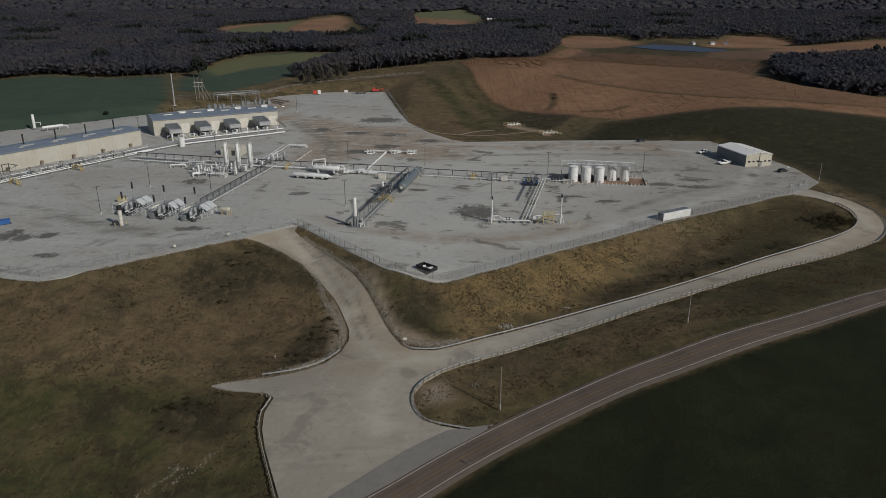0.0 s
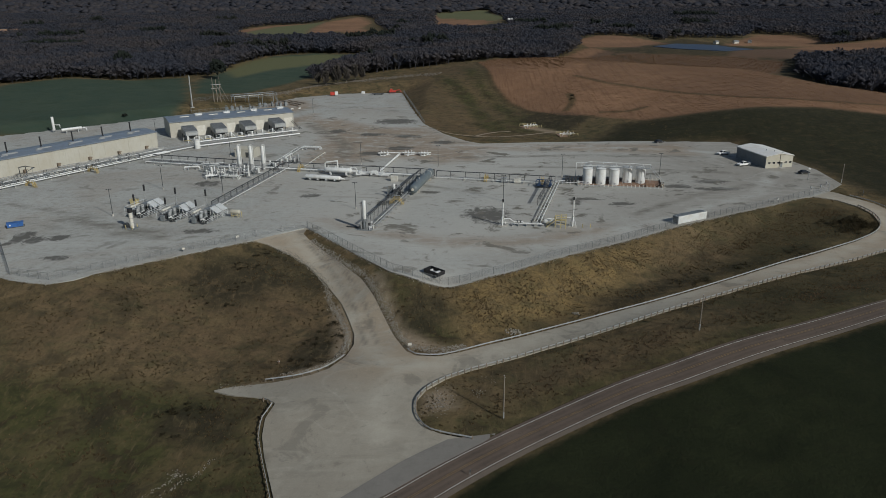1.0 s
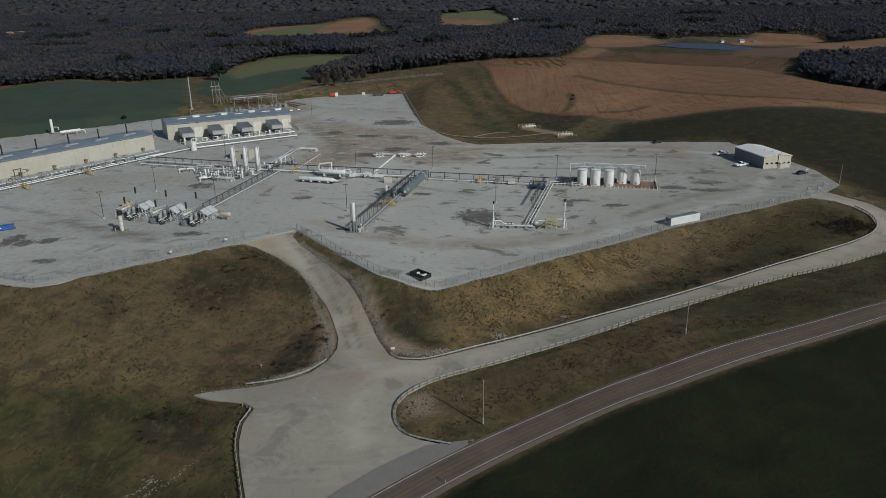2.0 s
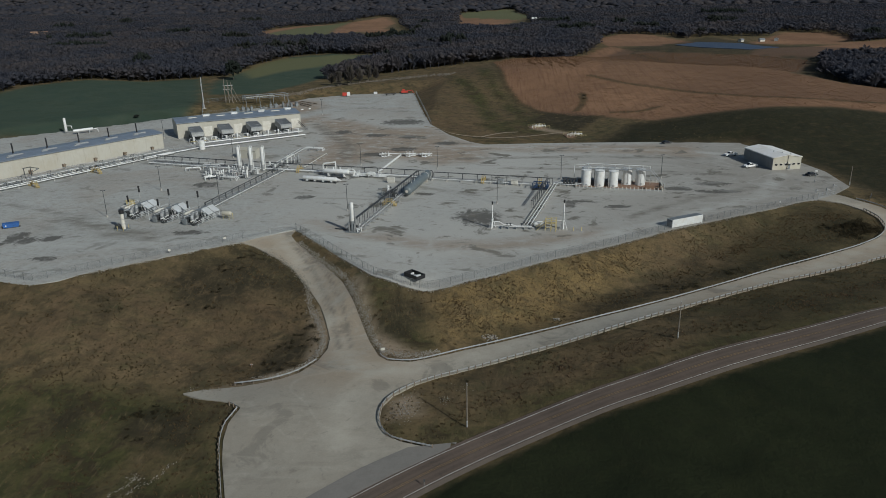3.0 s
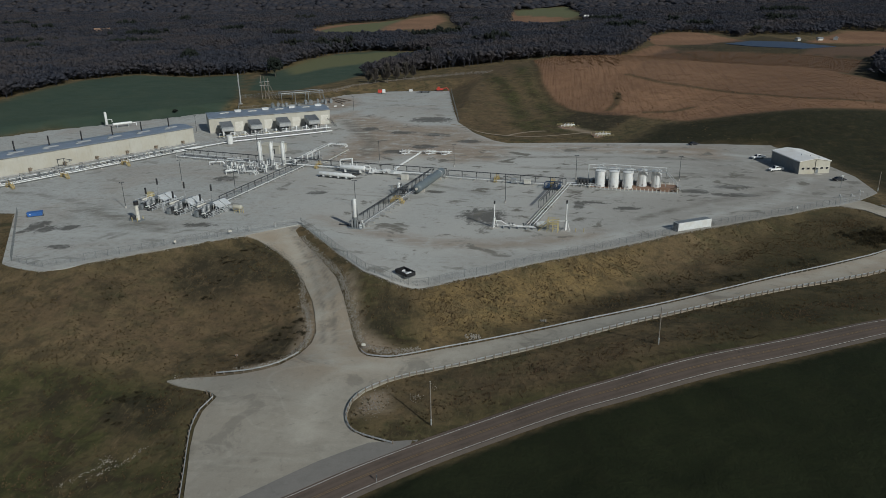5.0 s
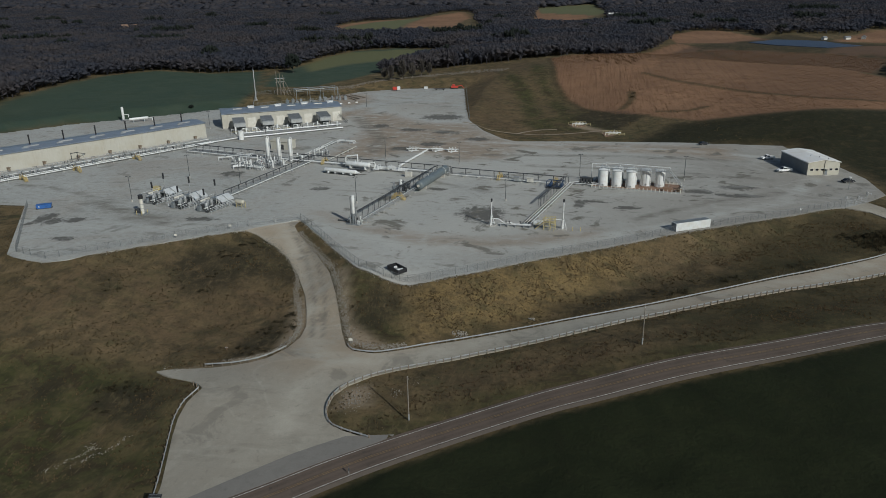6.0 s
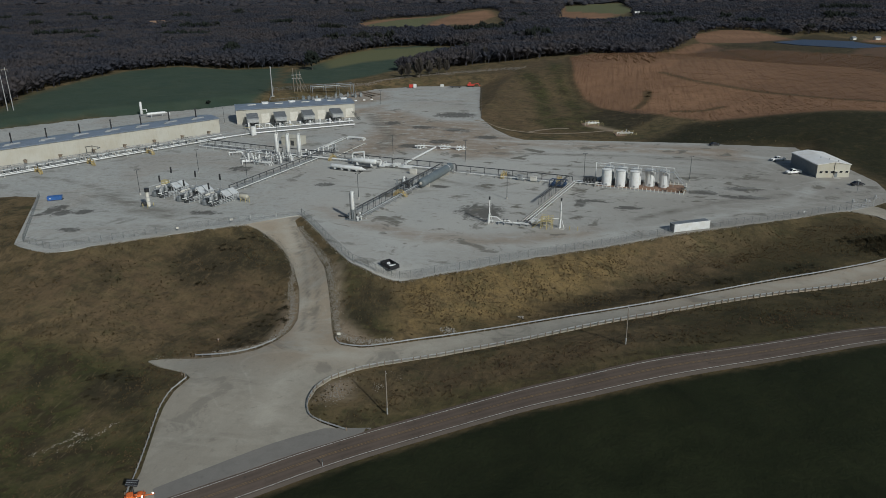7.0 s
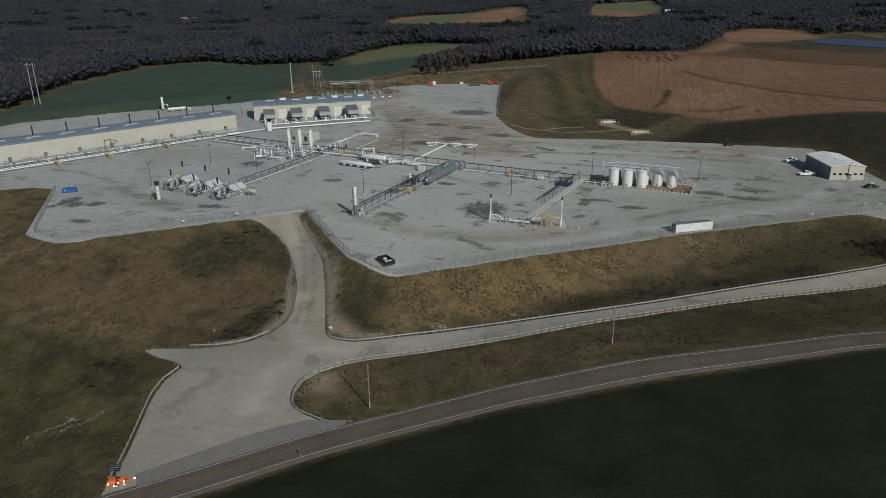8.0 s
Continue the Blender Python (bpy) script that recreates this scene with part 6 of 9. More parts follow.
# ---------------------------------------------------------------- treating skids, coolers, tank battery
def treating_skid(x, y, turn):
    """A skid with sloping cooler panels, drums, tangled pipe and two black-topped stacks."""
    rnd = random.Random(31)
    ob = thing("treating_skid", "steel treating skid with sloping grey cooler panels and stacks", "skid", at(x, y, turn, 0), "three treating skids")
    shape("frame", STEEL, ob, (box, 0, -3.4, 0, 10, 0.25, 0.3), (box, 0, 3.4, 0, 10, 0.25, 0.3), *[(box, -4.8 + 3.2 * k, 0, 0, 0.25, 6.8, 0.3) for k in range(4)])
    for k in range(2):
        bm = B()
        px = 1.7 + 3.2 * k
        solid(bm, [(px - 1.4, -4.2, 2.0), (px + 1.4, -4.2, 2.0), (px + 1.4, -1.5, 3.7), (px - 1.4, -1.5, 3.7), (px - 1.4, -4.3, 2.2), (px + 1.4, -4.3, 2.2), (px + 1.4, -1.6, 3.9), (px - 1.4, -1.6, 3.9)])
        panel = part("cooler_panel", bm, COOLER_PALE, ob, "pale grey sloping louvre panel")
        bm = B()
        for j in range(8):
            f = (j + 0.5) / 8
            box(bm, px, -4.3 + 2.7 * f, 2.21 + 1.7 * f, 2.6, 0.07, 0.04)
        part("slat", bm, COOLER_PALE, panel)
        shape("fan_box", STEEL, ob, (box, px, -0.2, 2.6, 2.6, 2.2, 0.7), *[(box, px + dx, 0.7, 0, 0.12, 0.12, 2.6) for dx in (-1.2, 1.2)], label="dark grey fan housing")
        for xx in (px - 1.3, px + 1.3):
            shape("leg", WHITE, ob, (rod, (xx, -4.1, 0), (xx, -4.1, 2.1), 0.06, None, 6), (rod, (xx, -4.1, 0.3), (xx, -1.6, 3.4), 0.045, None, 6), (rod, (xx, -1.6, 0), (xx, -1.6, 3.7), 0.06, None, 6))
    for k in range(3):
        bm = B()
        px = -3.9 + 1.3 * k
        capsule(bm, (px, -0.9 + 0.7 * (k % 2), 0.5), (px, -0.9 + 0.7 * (k % 2), 2.6 + 0.4 * k), 0.52, 14)
        part("upright_drum", bm, (GALV, COOLER_GREY, GALV)[k], ob)
    bm = B()
    capsule(bm, (-3.4, 1.6, 1.5), (2.6, 1.6, 1.5), 0.7, 16)
    part("reboiler", bm, COOLER_GREY, ob)
    bm = B()
    capsule(bm, (-2.4, 2.9, 2.6), (1.6, 2.9, 2.6), 0.35, 14)
    part("still_column", bm, OFFWHITE, ob)
    for px, py, h in ((-0.3, 3.1, 6.4), (5.3, 3.0, 8.4)):
        st = shape("exhaust_stack", GALV, ob, (rod, (px, py, 0.4), (px, py, h - 2.2), 0.15, 0.15, 10))
        shape("cowl", BLACK, st, (rod, (px, py, h - 2.2), (px, py, h), 0.31, 0.31, 12), label="black stack cowl")
    for k in range(22):
        px, py, z = rnd.uniform(-5.4, 4.8), rnd.uniform(-3.6, 3.4), rnd.uniform(0.9, 3.6)
        shape("piping", rnd.choice((WHITE, STEEL, STEEL, WHITE, DARK_STEEL)), ob, (pipe, [(px, py, 0.3), (px, py, z), (px + rnd.uniform(-2.4, 2.4), py, z), (px + rnd.uniform(-1, 1), py + rnd.uniform(-2, 2), z), (px, py + 1.0, 0.4)], rnd.uniform(0.05, 0.11), 6))
    shape("piping", GALV, ob, (pipe, [(-4.8, 2.8, 0.7), (4.8, 2.8, 0.7)], 0.12), (pipe, [(-2.6, -3.3, 0.7), (4.8, -3.3, 0.7)], 0.09))
    shape("handrail", COOLER_PALE, ob, *[(rod, (-5.8 + 2.3 * k, -4.6, 0), (-5.8 + 2.3 * k, -4.6, 1.3), 0.05, None, 6) for k in range(6)], (rod, (-5.8, -4.6, 1.3), (5.8, -4.6, 1.3), 0.05, None, 6), (rod, (-5.8, -4.6, 0.7), (5.8, -4.6, 0.7), 0.04, None, 6))
    shape("rack_pipe", COOLER_PALE, ob, (pipe, [(-6.5, -3.9, 1.5), (6, -3.9, 1.5)], 0.09), (pipe, [(-5.5, 0.2, 2.9), (5.4, 0.2, 2.9), (5.4, -3, 2.9), (5.4, -3, 0.4)], 0.08), (pipe, [(-5.2, 3.2, 0.4), (-5.2, 3.2, 3.4), (4.4, 3.2, 3.4), (4.4, 3.2, 0.4)], 0.07))
    shape("control_box", GALV, ob, (box, -2.2, -3.6, 0.3, 1.0, 0.6, 1.5, 0, 0.05))
    shape("control_box", STEEL, ob, (box, -5.6, 0.6, 0.2, 0.8, 1.4, 1.8, 0, 0.05))
    for px, py, h in ((-1.2, -2.2, 2.2), (-3.6, 0.8, 2.6), (0.2, -0.4, 2.0), (3.4, 1.2, 2.4)):
        shape("motor", DARK_STEEL, ob, (rod, (px - 0.5, py, h - 0.8), (px + 0.5, py, h - 0.8), 0.35, None, 10), (box, px, py, 0.3, 0.8, 0.6, h - 1.2), label="dark blue-grey motor")
    shape("burner", DARK_STEEL, ob, (rod, (-5.4, -2.4, 1.0), (-4.4, -2.4, 1.0), 0.55, None, 12), (box, -5.0, -2.4, 0, 1.4, 1.0, 0.6), (box, -3.0, -2.6, 0.3, 1.2, 0.9, 1.3))
    return ob


first = treating_skid(-105.6, 232.2, 75)
for x, y in ((-93.2, 228.2), (-82.0, 225.8)):
    copy_thing(first, at(x, y, 75, 0))


def chimney():
    ob = thing("thermal_oxidiser", "short white chimney with black top beside the skids", "chimney", at(-102, 215.4, SITE, 0))
    shape("shaft", OFFWHITE, ob, (rod, (0, 0, 0.3), (0, 0, 5.4), 0.62, 0.58, 18))
    shape("rim", BLACK, ob, (rod, (0, 0, 5.4), (0, 0, 6.7), 0.78, 0.78, 18), label="black cowl")
    shape("base", STEEL, ob, (box, -0.6, 0, 0, 4.4, 2.6, 0.35))
    shape("blower", DARK_STEEL, ob, (rod, (-2.2, -0.5, 1.0), (-2.2, 0.6, 1.0), 0.8, None, 14), (box, -1.2, 0, 0.35, 1.2, 0.9, 0.8))
    for x, y in ((-1.4, -1.3), (0.8, -1.3), (0.9, 1.2)):
        shape("leg", PALE_YELLOW, ob, (box, x, y, 0, 0.2, 0.2, 1.4))
    for z in (2.0, 3.4):
        shape("band", GALV, ob, (rod, (0, 0, z), (0, 0, z + 0.15), 0.66, None, 18))


chimney()
bm = B()
box(bm, 0, 0, 0.2, 2.6, 1.8, 1.7, 0, 0.08)
box(bm, 0, 0, 0, 2.2, 1.5, 0.2)
tagged(part("yellow_cabinet", bm, PALE_YELLOW), "yellow steel equipment cabinet behind the skids", "cabinet").matrix_basis = at(-113.6, 243, SITE, 0)


def glycol_tank():
    ob = thing("drum_stand", "cream horizontal drum on yellow legs", "tank", at(-72.6, 227.4, SITE, 0))
    bm = B()
    capsule(bm, (-1.4, 0, 2.0), (1.4, 0, 2.0), 0.75, 16)
    part("drum", bm, CREAM, ob)
    for x in (-1.1, 1.1):
        for y in (-0.6, 0.6):
            shape("leg", PALE_YELLOW, ob, (box, x, y, 0, 0.15, 0.15, 1.5))
    shape("brace", PALE_YELLOW, ob, (box, 0, -0.6, 0.8, 2.3, 0.08, 0.1), (box, 0, 0.6, 0.8, 2.3, 0.08, 0.1), (box, 2.2, 0, 0, 0.15, 0.15, 2.2))


glycol_tank()


def air_cooler(x, y, turn):
    ob = thing("air_cooler", "grey raised air cooler with louvred top", "cooler", at(x, y, turn, 0), "coolers beside the engine hall")
    w, l = 6.0, 12.0
    bm = B()
    solid(bm, [(-w / 2, -l / 2, 2.8), (w / 2, -l / 2, 2.8), (w / 2, l / 2, 2.8), (-w / 2, l / 2, 2.8), (-w / 2, -l / 2, 5.0), (w / 2, -l / 2, 5.0), (w / 2, l / 2, 6.2), (-w / 2, l / 2, 6.2)])
    part("plenum", bm, COOLER_GREY, ob)
    slope = 1.2 / l
    for k in range(3):
        bm = B()
        for j in range(9):
            x0 = -w / 2 + 0.35 + 0.66 * j
            y0, y1 = -l / 2 + 0.4 + k * 3.8, -l / 2 + 3.9 + k * 3.8
            z0, z1 = 5.05 + (y0 + l / 2) * slope, 5.05 + (y1 + l / 2) * slope
            solid(bm, [(x0, y0, z0), (x0 + 0.4, y0, z0), (x0 + 0.4, y1, z1), (x0, y1, z1), (x0, y0, z0 + 0.12), (x0 + 0.4, y0, z0 + 0.2), (x0 + 0.4, y1, z1 + 0.2), (x0, y1, z1 + 0.12)])
        part("louvre", bm, LOUVRE, ob)
    leg = shape("leg", DARK_STEEL, ob, (box, 0, 0, 0, 0.3, 0.3, 2.8))
    leg.location = (-w / 2 + 0.3, -l / 2 + 0.4, 0)
    for px in (-w / 2 + 0.3, w / 2 - 0.3):
        for py in (-l / 2 + 0.4, 0, l / 2 - 0.4):
            if (px, py) != (-w / 2 + 0.3, -l / 2 + 0.4):
                again("leg", leg, ob, pose(px, py, 0))
    shape("fan_shroud", DARK_STEEL, ob, (rod, (0, -3, 2.0), (0, -3, 2.8), 2.2, 2.5, 20), (rod, (0, 3, 2.0), (0, 3, 2.8), 2.2, 2.5, 20))
    shape("header_box", GALV, ob, (box, 0, -l / 2 - 0.3, 3.2, w, 0.6, 1.3))
    shape("engine", STEEL, ob, (box, 0, 0, 0, 2.4, 7, 1.5, 0, 0.1))
    return ob


c, s = math.cos(radians(B2_TURN)), math.sin(radians(B2_TURN))
W0 = (-92.4 - c * B2_LONG, 397.4 - s * B2_LONG)
prev = None
for f in (0.12, 0.345, 0.575, 0.815):
    m = at(W0[0] + c * B2_LONG * f + s * 9.5, W0[1] + s * B2_LONG * f - c * 9.5, B2_TURN, 0)
    prev = copy_thing(prev, m) if prev else air_cooler(W0[0] + c * B2_LONG * f + s * 9.5, W0[1] + s * B2_LONG * f - c * 9.5, B2_TURN)


def gas_skid(k):
    """Scrubbers and loops between the coolers and the header."""
    rnd = random.Random(70 + k)
    f = 0.08 + 0.082 * k
    ob = thing("scrubber_skid", "white scrubber pipework in front of the engine hall", "skid", at(W0[0] + c * B2_LONG * f + s * 18.6, W0[1] + s * B2_LONG * f - c * 18.6, B2_TURN, 0), "scrubbers along the engine hall")
    bm = B()
    capsule(bm, (0, 0, 0.3), (0, 0, rnd.uniform(2.2, 3.6)), 0.45, 12)
    part("scrubber", bm, WHITE, ob)
    shape("pipe", rnd.choice((WHITE, GALV)), ob, (pipe, [(-2, 1.5, 0.7), (-2, 1.5, 2.4), (0.6, 1.5, 2.4), (0.6, -1.2, 2.4), (2.2, -1.2, 0.6)], 0.15))
    shape("pipe", rnd.choice((WHITE, PALE_YELLOW)), ob, (pipe, [(-2.4, -0.6, 1.4), (1.6, -0.6, 1.4), (1.6, 1.8, 1.4), (1.6, 1.8, 0.3)], 0.12))


for k in range(11):
    gas_skid(k)
bm = B()
rod(bm, (0, 0, 0.2), (0, 0, 4.4), 1.35, 1.35, 20)
rod(bm, (0, 0, 4.4), (0, 0, 4.7), 1.35, 0.3, 20)
tagged(part("lube_tank", bm, WHITE), "white upright lube oil tank by the pipe run", "tank").matrix_basis = at(-125, 337.6, 0, 0)
bm = B()
for k in range(12):
    rod(bm, (k * 0.8, 0, 0.3 * k), (k * 0.8, 1.2, 0.3 * k), 0.06, seg=6)
for y in (0, 1.2):
    rod(bm, (0, y, 0), (9, y, 3.4), 0.1, seg=6)
    rod(bm, (0, y, 1), (9, y, 4.4), 0.06, seg=6)
tagged(part("access_stair", bm, DARK_STEEL), "dark steel access stair at the hall's end", "stair").matrix_basis = at(-86.2, 389.5, 135, 0)


def tank(x, y):
    ob = thing("storage_tank", "white upright storage tank with shallow cone roof", "tank", at(x, y, SITE, 0), "tank battery")
    r, h = 1.83, 6.1
    bm = B()
    rod(bm, (0, 0, 0.1), (0, 0, h), r, r, 32)
    for f in bm.faces:
        f.smooth = len(f.verts) == 4
    for e in bm.edges:
        if abs(e.verts[0].co.z - e.verts[1].co.z) < 0.01:
            e.smooth = False
    part("shell", bm, WHITE, ob)
    shape("roof", WHITE, ob, (rod, (0, 0, h), (0, 0, h + 0.35), r + 0.04, 0.25, 32))
    shape("rim", GALV, ob, (rod, (0, 0, h - 0.12), (0, 0, h + 0.01), r + 0.05, r + 0.05, 32))
    shape("hatch", GALV, ob, (rod, (0.5, 0.3, h + 0.2), (0.5, 0.3, h + 0.6), 0.25), (rod, (-0.5, 0.4, h + 0.2), (-0.5, 0.4, h + 0.9), 0.1))
    shape("manway", GALV, ob, (rod, (0.3, -r - 0.12, 0.8), (0.3, -r + 0.1, 0.8), 0.34, None, 14))
    shape("valve", WHITE, ob, (rod, (-0.8, -r - 0.25, 0.45), (-0.8, -r + 0.5, 0.45), 0.1))
    return ob


first = tank(50.2, 272.0)
ux, uy = math.cos(radians(-9.3)), math.sin(radians(-9.3))
for row, k in ((0, 1), (0, 2), (1, 0), (1, 1), (1, 2), (1, 3), (1, 4)):
    copy_thing(first, at(50.2 + 4.98 * k * ux - 4.5 * row * uy, 272.0 + 4.98 * k * uy + 4.5 * row * ux, SITE, 0))


def battery_works():
    """Containment, catwalk and vapour line of the tank battery; x along the rows."""
    m = pose(46.2, 268.6, 0, 0, 0, -9.3)
    ob = thing("containment", "rust-red earth containment with pale posts round the tanks", "containment", m)
    l, w = 31.0, 12.6
    shape("floor", RUST, ob, (box, l / 2, w / 2, 0, l - 0.3, w - 0.3, 0.06), label="rust-red earth floor")
    for k, (x0, y0, x1, y1) in enumerate(((0, 0, l, 0), (l, 0, l, w), (l, w, 0, w), (0, w, 0, 0))):
        n = 22 if k % 2 == 0 else 9
        shape("wall", CONCRETE if k else GALV, ob, (box, (x0 + x1) / 2, (y0 + y1) / 2, 0, abs(x1 - x0) + 0.1, abs(y1 - y0) + 0.1, 0.55))
        for j in range(n):
            shape("post", OFFWHITE, ob, (box, x0 + (x1 - x0) * j / n, y0 + (y1 - y0) * j / n, 0, 0.26, 0.26, 1.1)) if j == 0 and k == 0 else again("post", [o for o in ob.children if o.name.startswith("post")][0], ob, pose(x0 + (x1 - x0) * j / n, y0 + (y1 - y0) * j / n, 0))
    cat = thing("catwalk", "grey catwalk between the tank tops", "catwalk", m)
    shape("deck", GALV, cat, (box, 14.6, 5.75, 6.15, 24.5, 0.9, 0.1))
    bm = B()
    for y in (5.3, 6.2):
        for z in (6.75, 7.25):
            rod(bm, (2.4, y, z), (26.8, y, z), 0.05, seg=6)
        for k in range(13):
            rod(bm, (2.4 + 2.03 * k, y, 6.2), (2.4 + 2.03 * k, y, 7.25), 0.05, seg=6)
    part("rail", bm, GALV, cat)
    for k in range(8):
        shape("post", GALV, cat, (rod, (3 + 3.4 * k, 5.75, 0), (3 + 3.4 * k, 5.75, 6.15), 0.1, None, 6))
    bm = B()
    for k in range(22):
        box(bm, 27.0 + 0.24 * k, 5.75, 6.0 - 0.28 * k, 0.3, 0.9, 0.05)
    for y in (5.3, 6.2):
        rod(bm, (26.8, y, 6.2), (32.2, y, 0), 0.08, seg=6)
        rod(bm, (26.8, y, 7.2), (32.2, y, 1.0), 0.05, seg=6)
    part("stair_flight", bm, GALV, cat)
    line = thing("vapour_line", "white overhead vapour line along the tanks", "pipework", m)
    shape("pipe", WHITE, line, (pipe, [(-1.2, 6.8, 0.6), (-1.2, 6.8, 7.4), (2.5, 6.8, 7.4), (4.0, 6.8, 7.9), (26.6, 6.8, 7.6), (26.6, 6.8, 6.4)], 0.13))
    shape("pipe", WHITE, line, (pipe, [(0.6, 4.3, 7.0), (16, 4.3, 7.0)], 0.1))
    for k in range(5):
        shape("riser", WHITE, line, (rod, (4 + 4.98 * k, 6.8, 6.2), (4 + 4.98 * k, 6.8, 7.6), 0.12, None, 8))
    ld = thing("loading_steps", "weathered wooden loading steps at the containment's end", "stair", pose(76.2, 266.2, 0, 0, 0, -50))
    for k in range(5):
        shape("tread", WOOD, ld, (box, -1 + 0.5 * k, 0, 0.25 * k, 0.55, 1.6, 0.25 + 0.0 * k))
    for y in (-0.85, 0.85):
        shape("rail", WOOD, ld, (rod, (-1, y, 1.0), (1.2, y, 2.1), 0.06, None, 6), *[(rod, (-1 + 1.1 * k, y, 0), (-1 + 1.1 * k, y, 1.0 + 0.55 * k), 0.07, None, 6) for k in range(3)])
    bm = B()
    box(bm, 0, 0, 0, 3.2, 1.4, 1.5, 0, 0.1)
    tagged(part("pump_box", bm, RUST), "rust-brown pump box inside the containment", "box").matrix_basis = at(72.8, 266.6, SITE, 0.06)
    bm = B()
    for k in range(4):
        box(bm, -1.8 + 1.2 * k, 0, 0, 0.8, 3.4, 2.2, 0, 0.1)
    box(bm, 0, 0.2, 2.2, 5, 1.2, 0.3)
    tagged(part("pump_house", bm, DARK_STEEL), "dark grouped pump units beside the tanks", "pump").matrix_basis = at(44.2, 273.4, SITE, 0)


battery_works()

# ---------------------------------------------------------------- poles, fences, vehicles, yard things
def light_pole(x, y, h=9.4):
    ob = thing("light_pole", "slim dark yard light pole with twin lamp heads", "light pole", at(x, y, 20, 0), "yard lights")
    shape("shaft", DARK_STEEL, ob, (rod, (0, 0, 0.5), (0, 0, h), 0.11, 0.08, 8))
    shape("footing", CONCRETE, ob, (rod, (0, 0, -0.02), (0, 0, 0.7), 0.32, None, 12), label="pale concrete footing")
    arm = shape("arm", DARK_STEEL, ob, (box, 0, 0, h - 0.1, 1.1, 0.08, 0.08))
    for s in (-1, 1):
        shape("lamp_head", DARK_STEEL, arm, (box, s * 0.6, 0, h - 0.22, 0.5, 0.35, 0.2))
    return ob


first = light_pole(16.8, 247.3)
for x, y in ((-8.2, 299), (41.7, 281.8), (80.4, 283), (-41.7, 304.8), (-34.1, 237.6), (-85.9, 255.2), (-103.5, 320), (-156.5, 365), (-90, 439), (-114.6, 228.6), (-111.5, 263)):
    copy_thing(first, at(x, y, 20, 0))


def utility_pole(x, y, h, label):
    ob = thing("utility_pole", label, "utility pole", at(x, y, 35))
    shape("shaft", POLE_GREY, ob, (rod, (0, 0, -0.3), (0, 0, h), 0.14, 0.10, 10))
    shape("marker", GALV, ob, (rod, (0, 0, 0.3), (0, 0, 1.6), 0.155, 0.15, 10), label="pale marker sleeve")
    shape("cap", GALV, ob, (rod, (0, 0, h), (0, 0, h + 0.08), 0.13, 0.1, 10))
    shape("bracket", GALV, ob, (box, 0.12, 0, h - 0.5, 0.25, 0.08, 0.1))


utility_pole(11.2, 123.8, 9.7, "grey timber utility pole in the verge")
utility_pole(56.2, 150, 8.7, "brown timber utility pole in the verge")
utility_pole(146.8, 273.2, 7.2, "timber pole beside the east gate")


def h_frame():
    ob = thing("transmission_frame", "two-legged timber transmission frame in the pasture", "pylon", at(-297, 367, 40))
    for x in (-1.5, 1.5):
        shape("leg", GALV, ob, (rod, (x, 0, -1), (x, 0, 25), 0.3, 0.18, 10))
    shape("crossarm", POLE_GREY, ob, (box, 0, 0, 23.6, 5.6, 0.2, 0.22))
    for x in (-2.6, 0, 2.6):
        shape("insulator", GALV, ob, (rod, (x, 0, 22.6), (x, 0, 23.6), 0.08, None, 8))


h_frame()


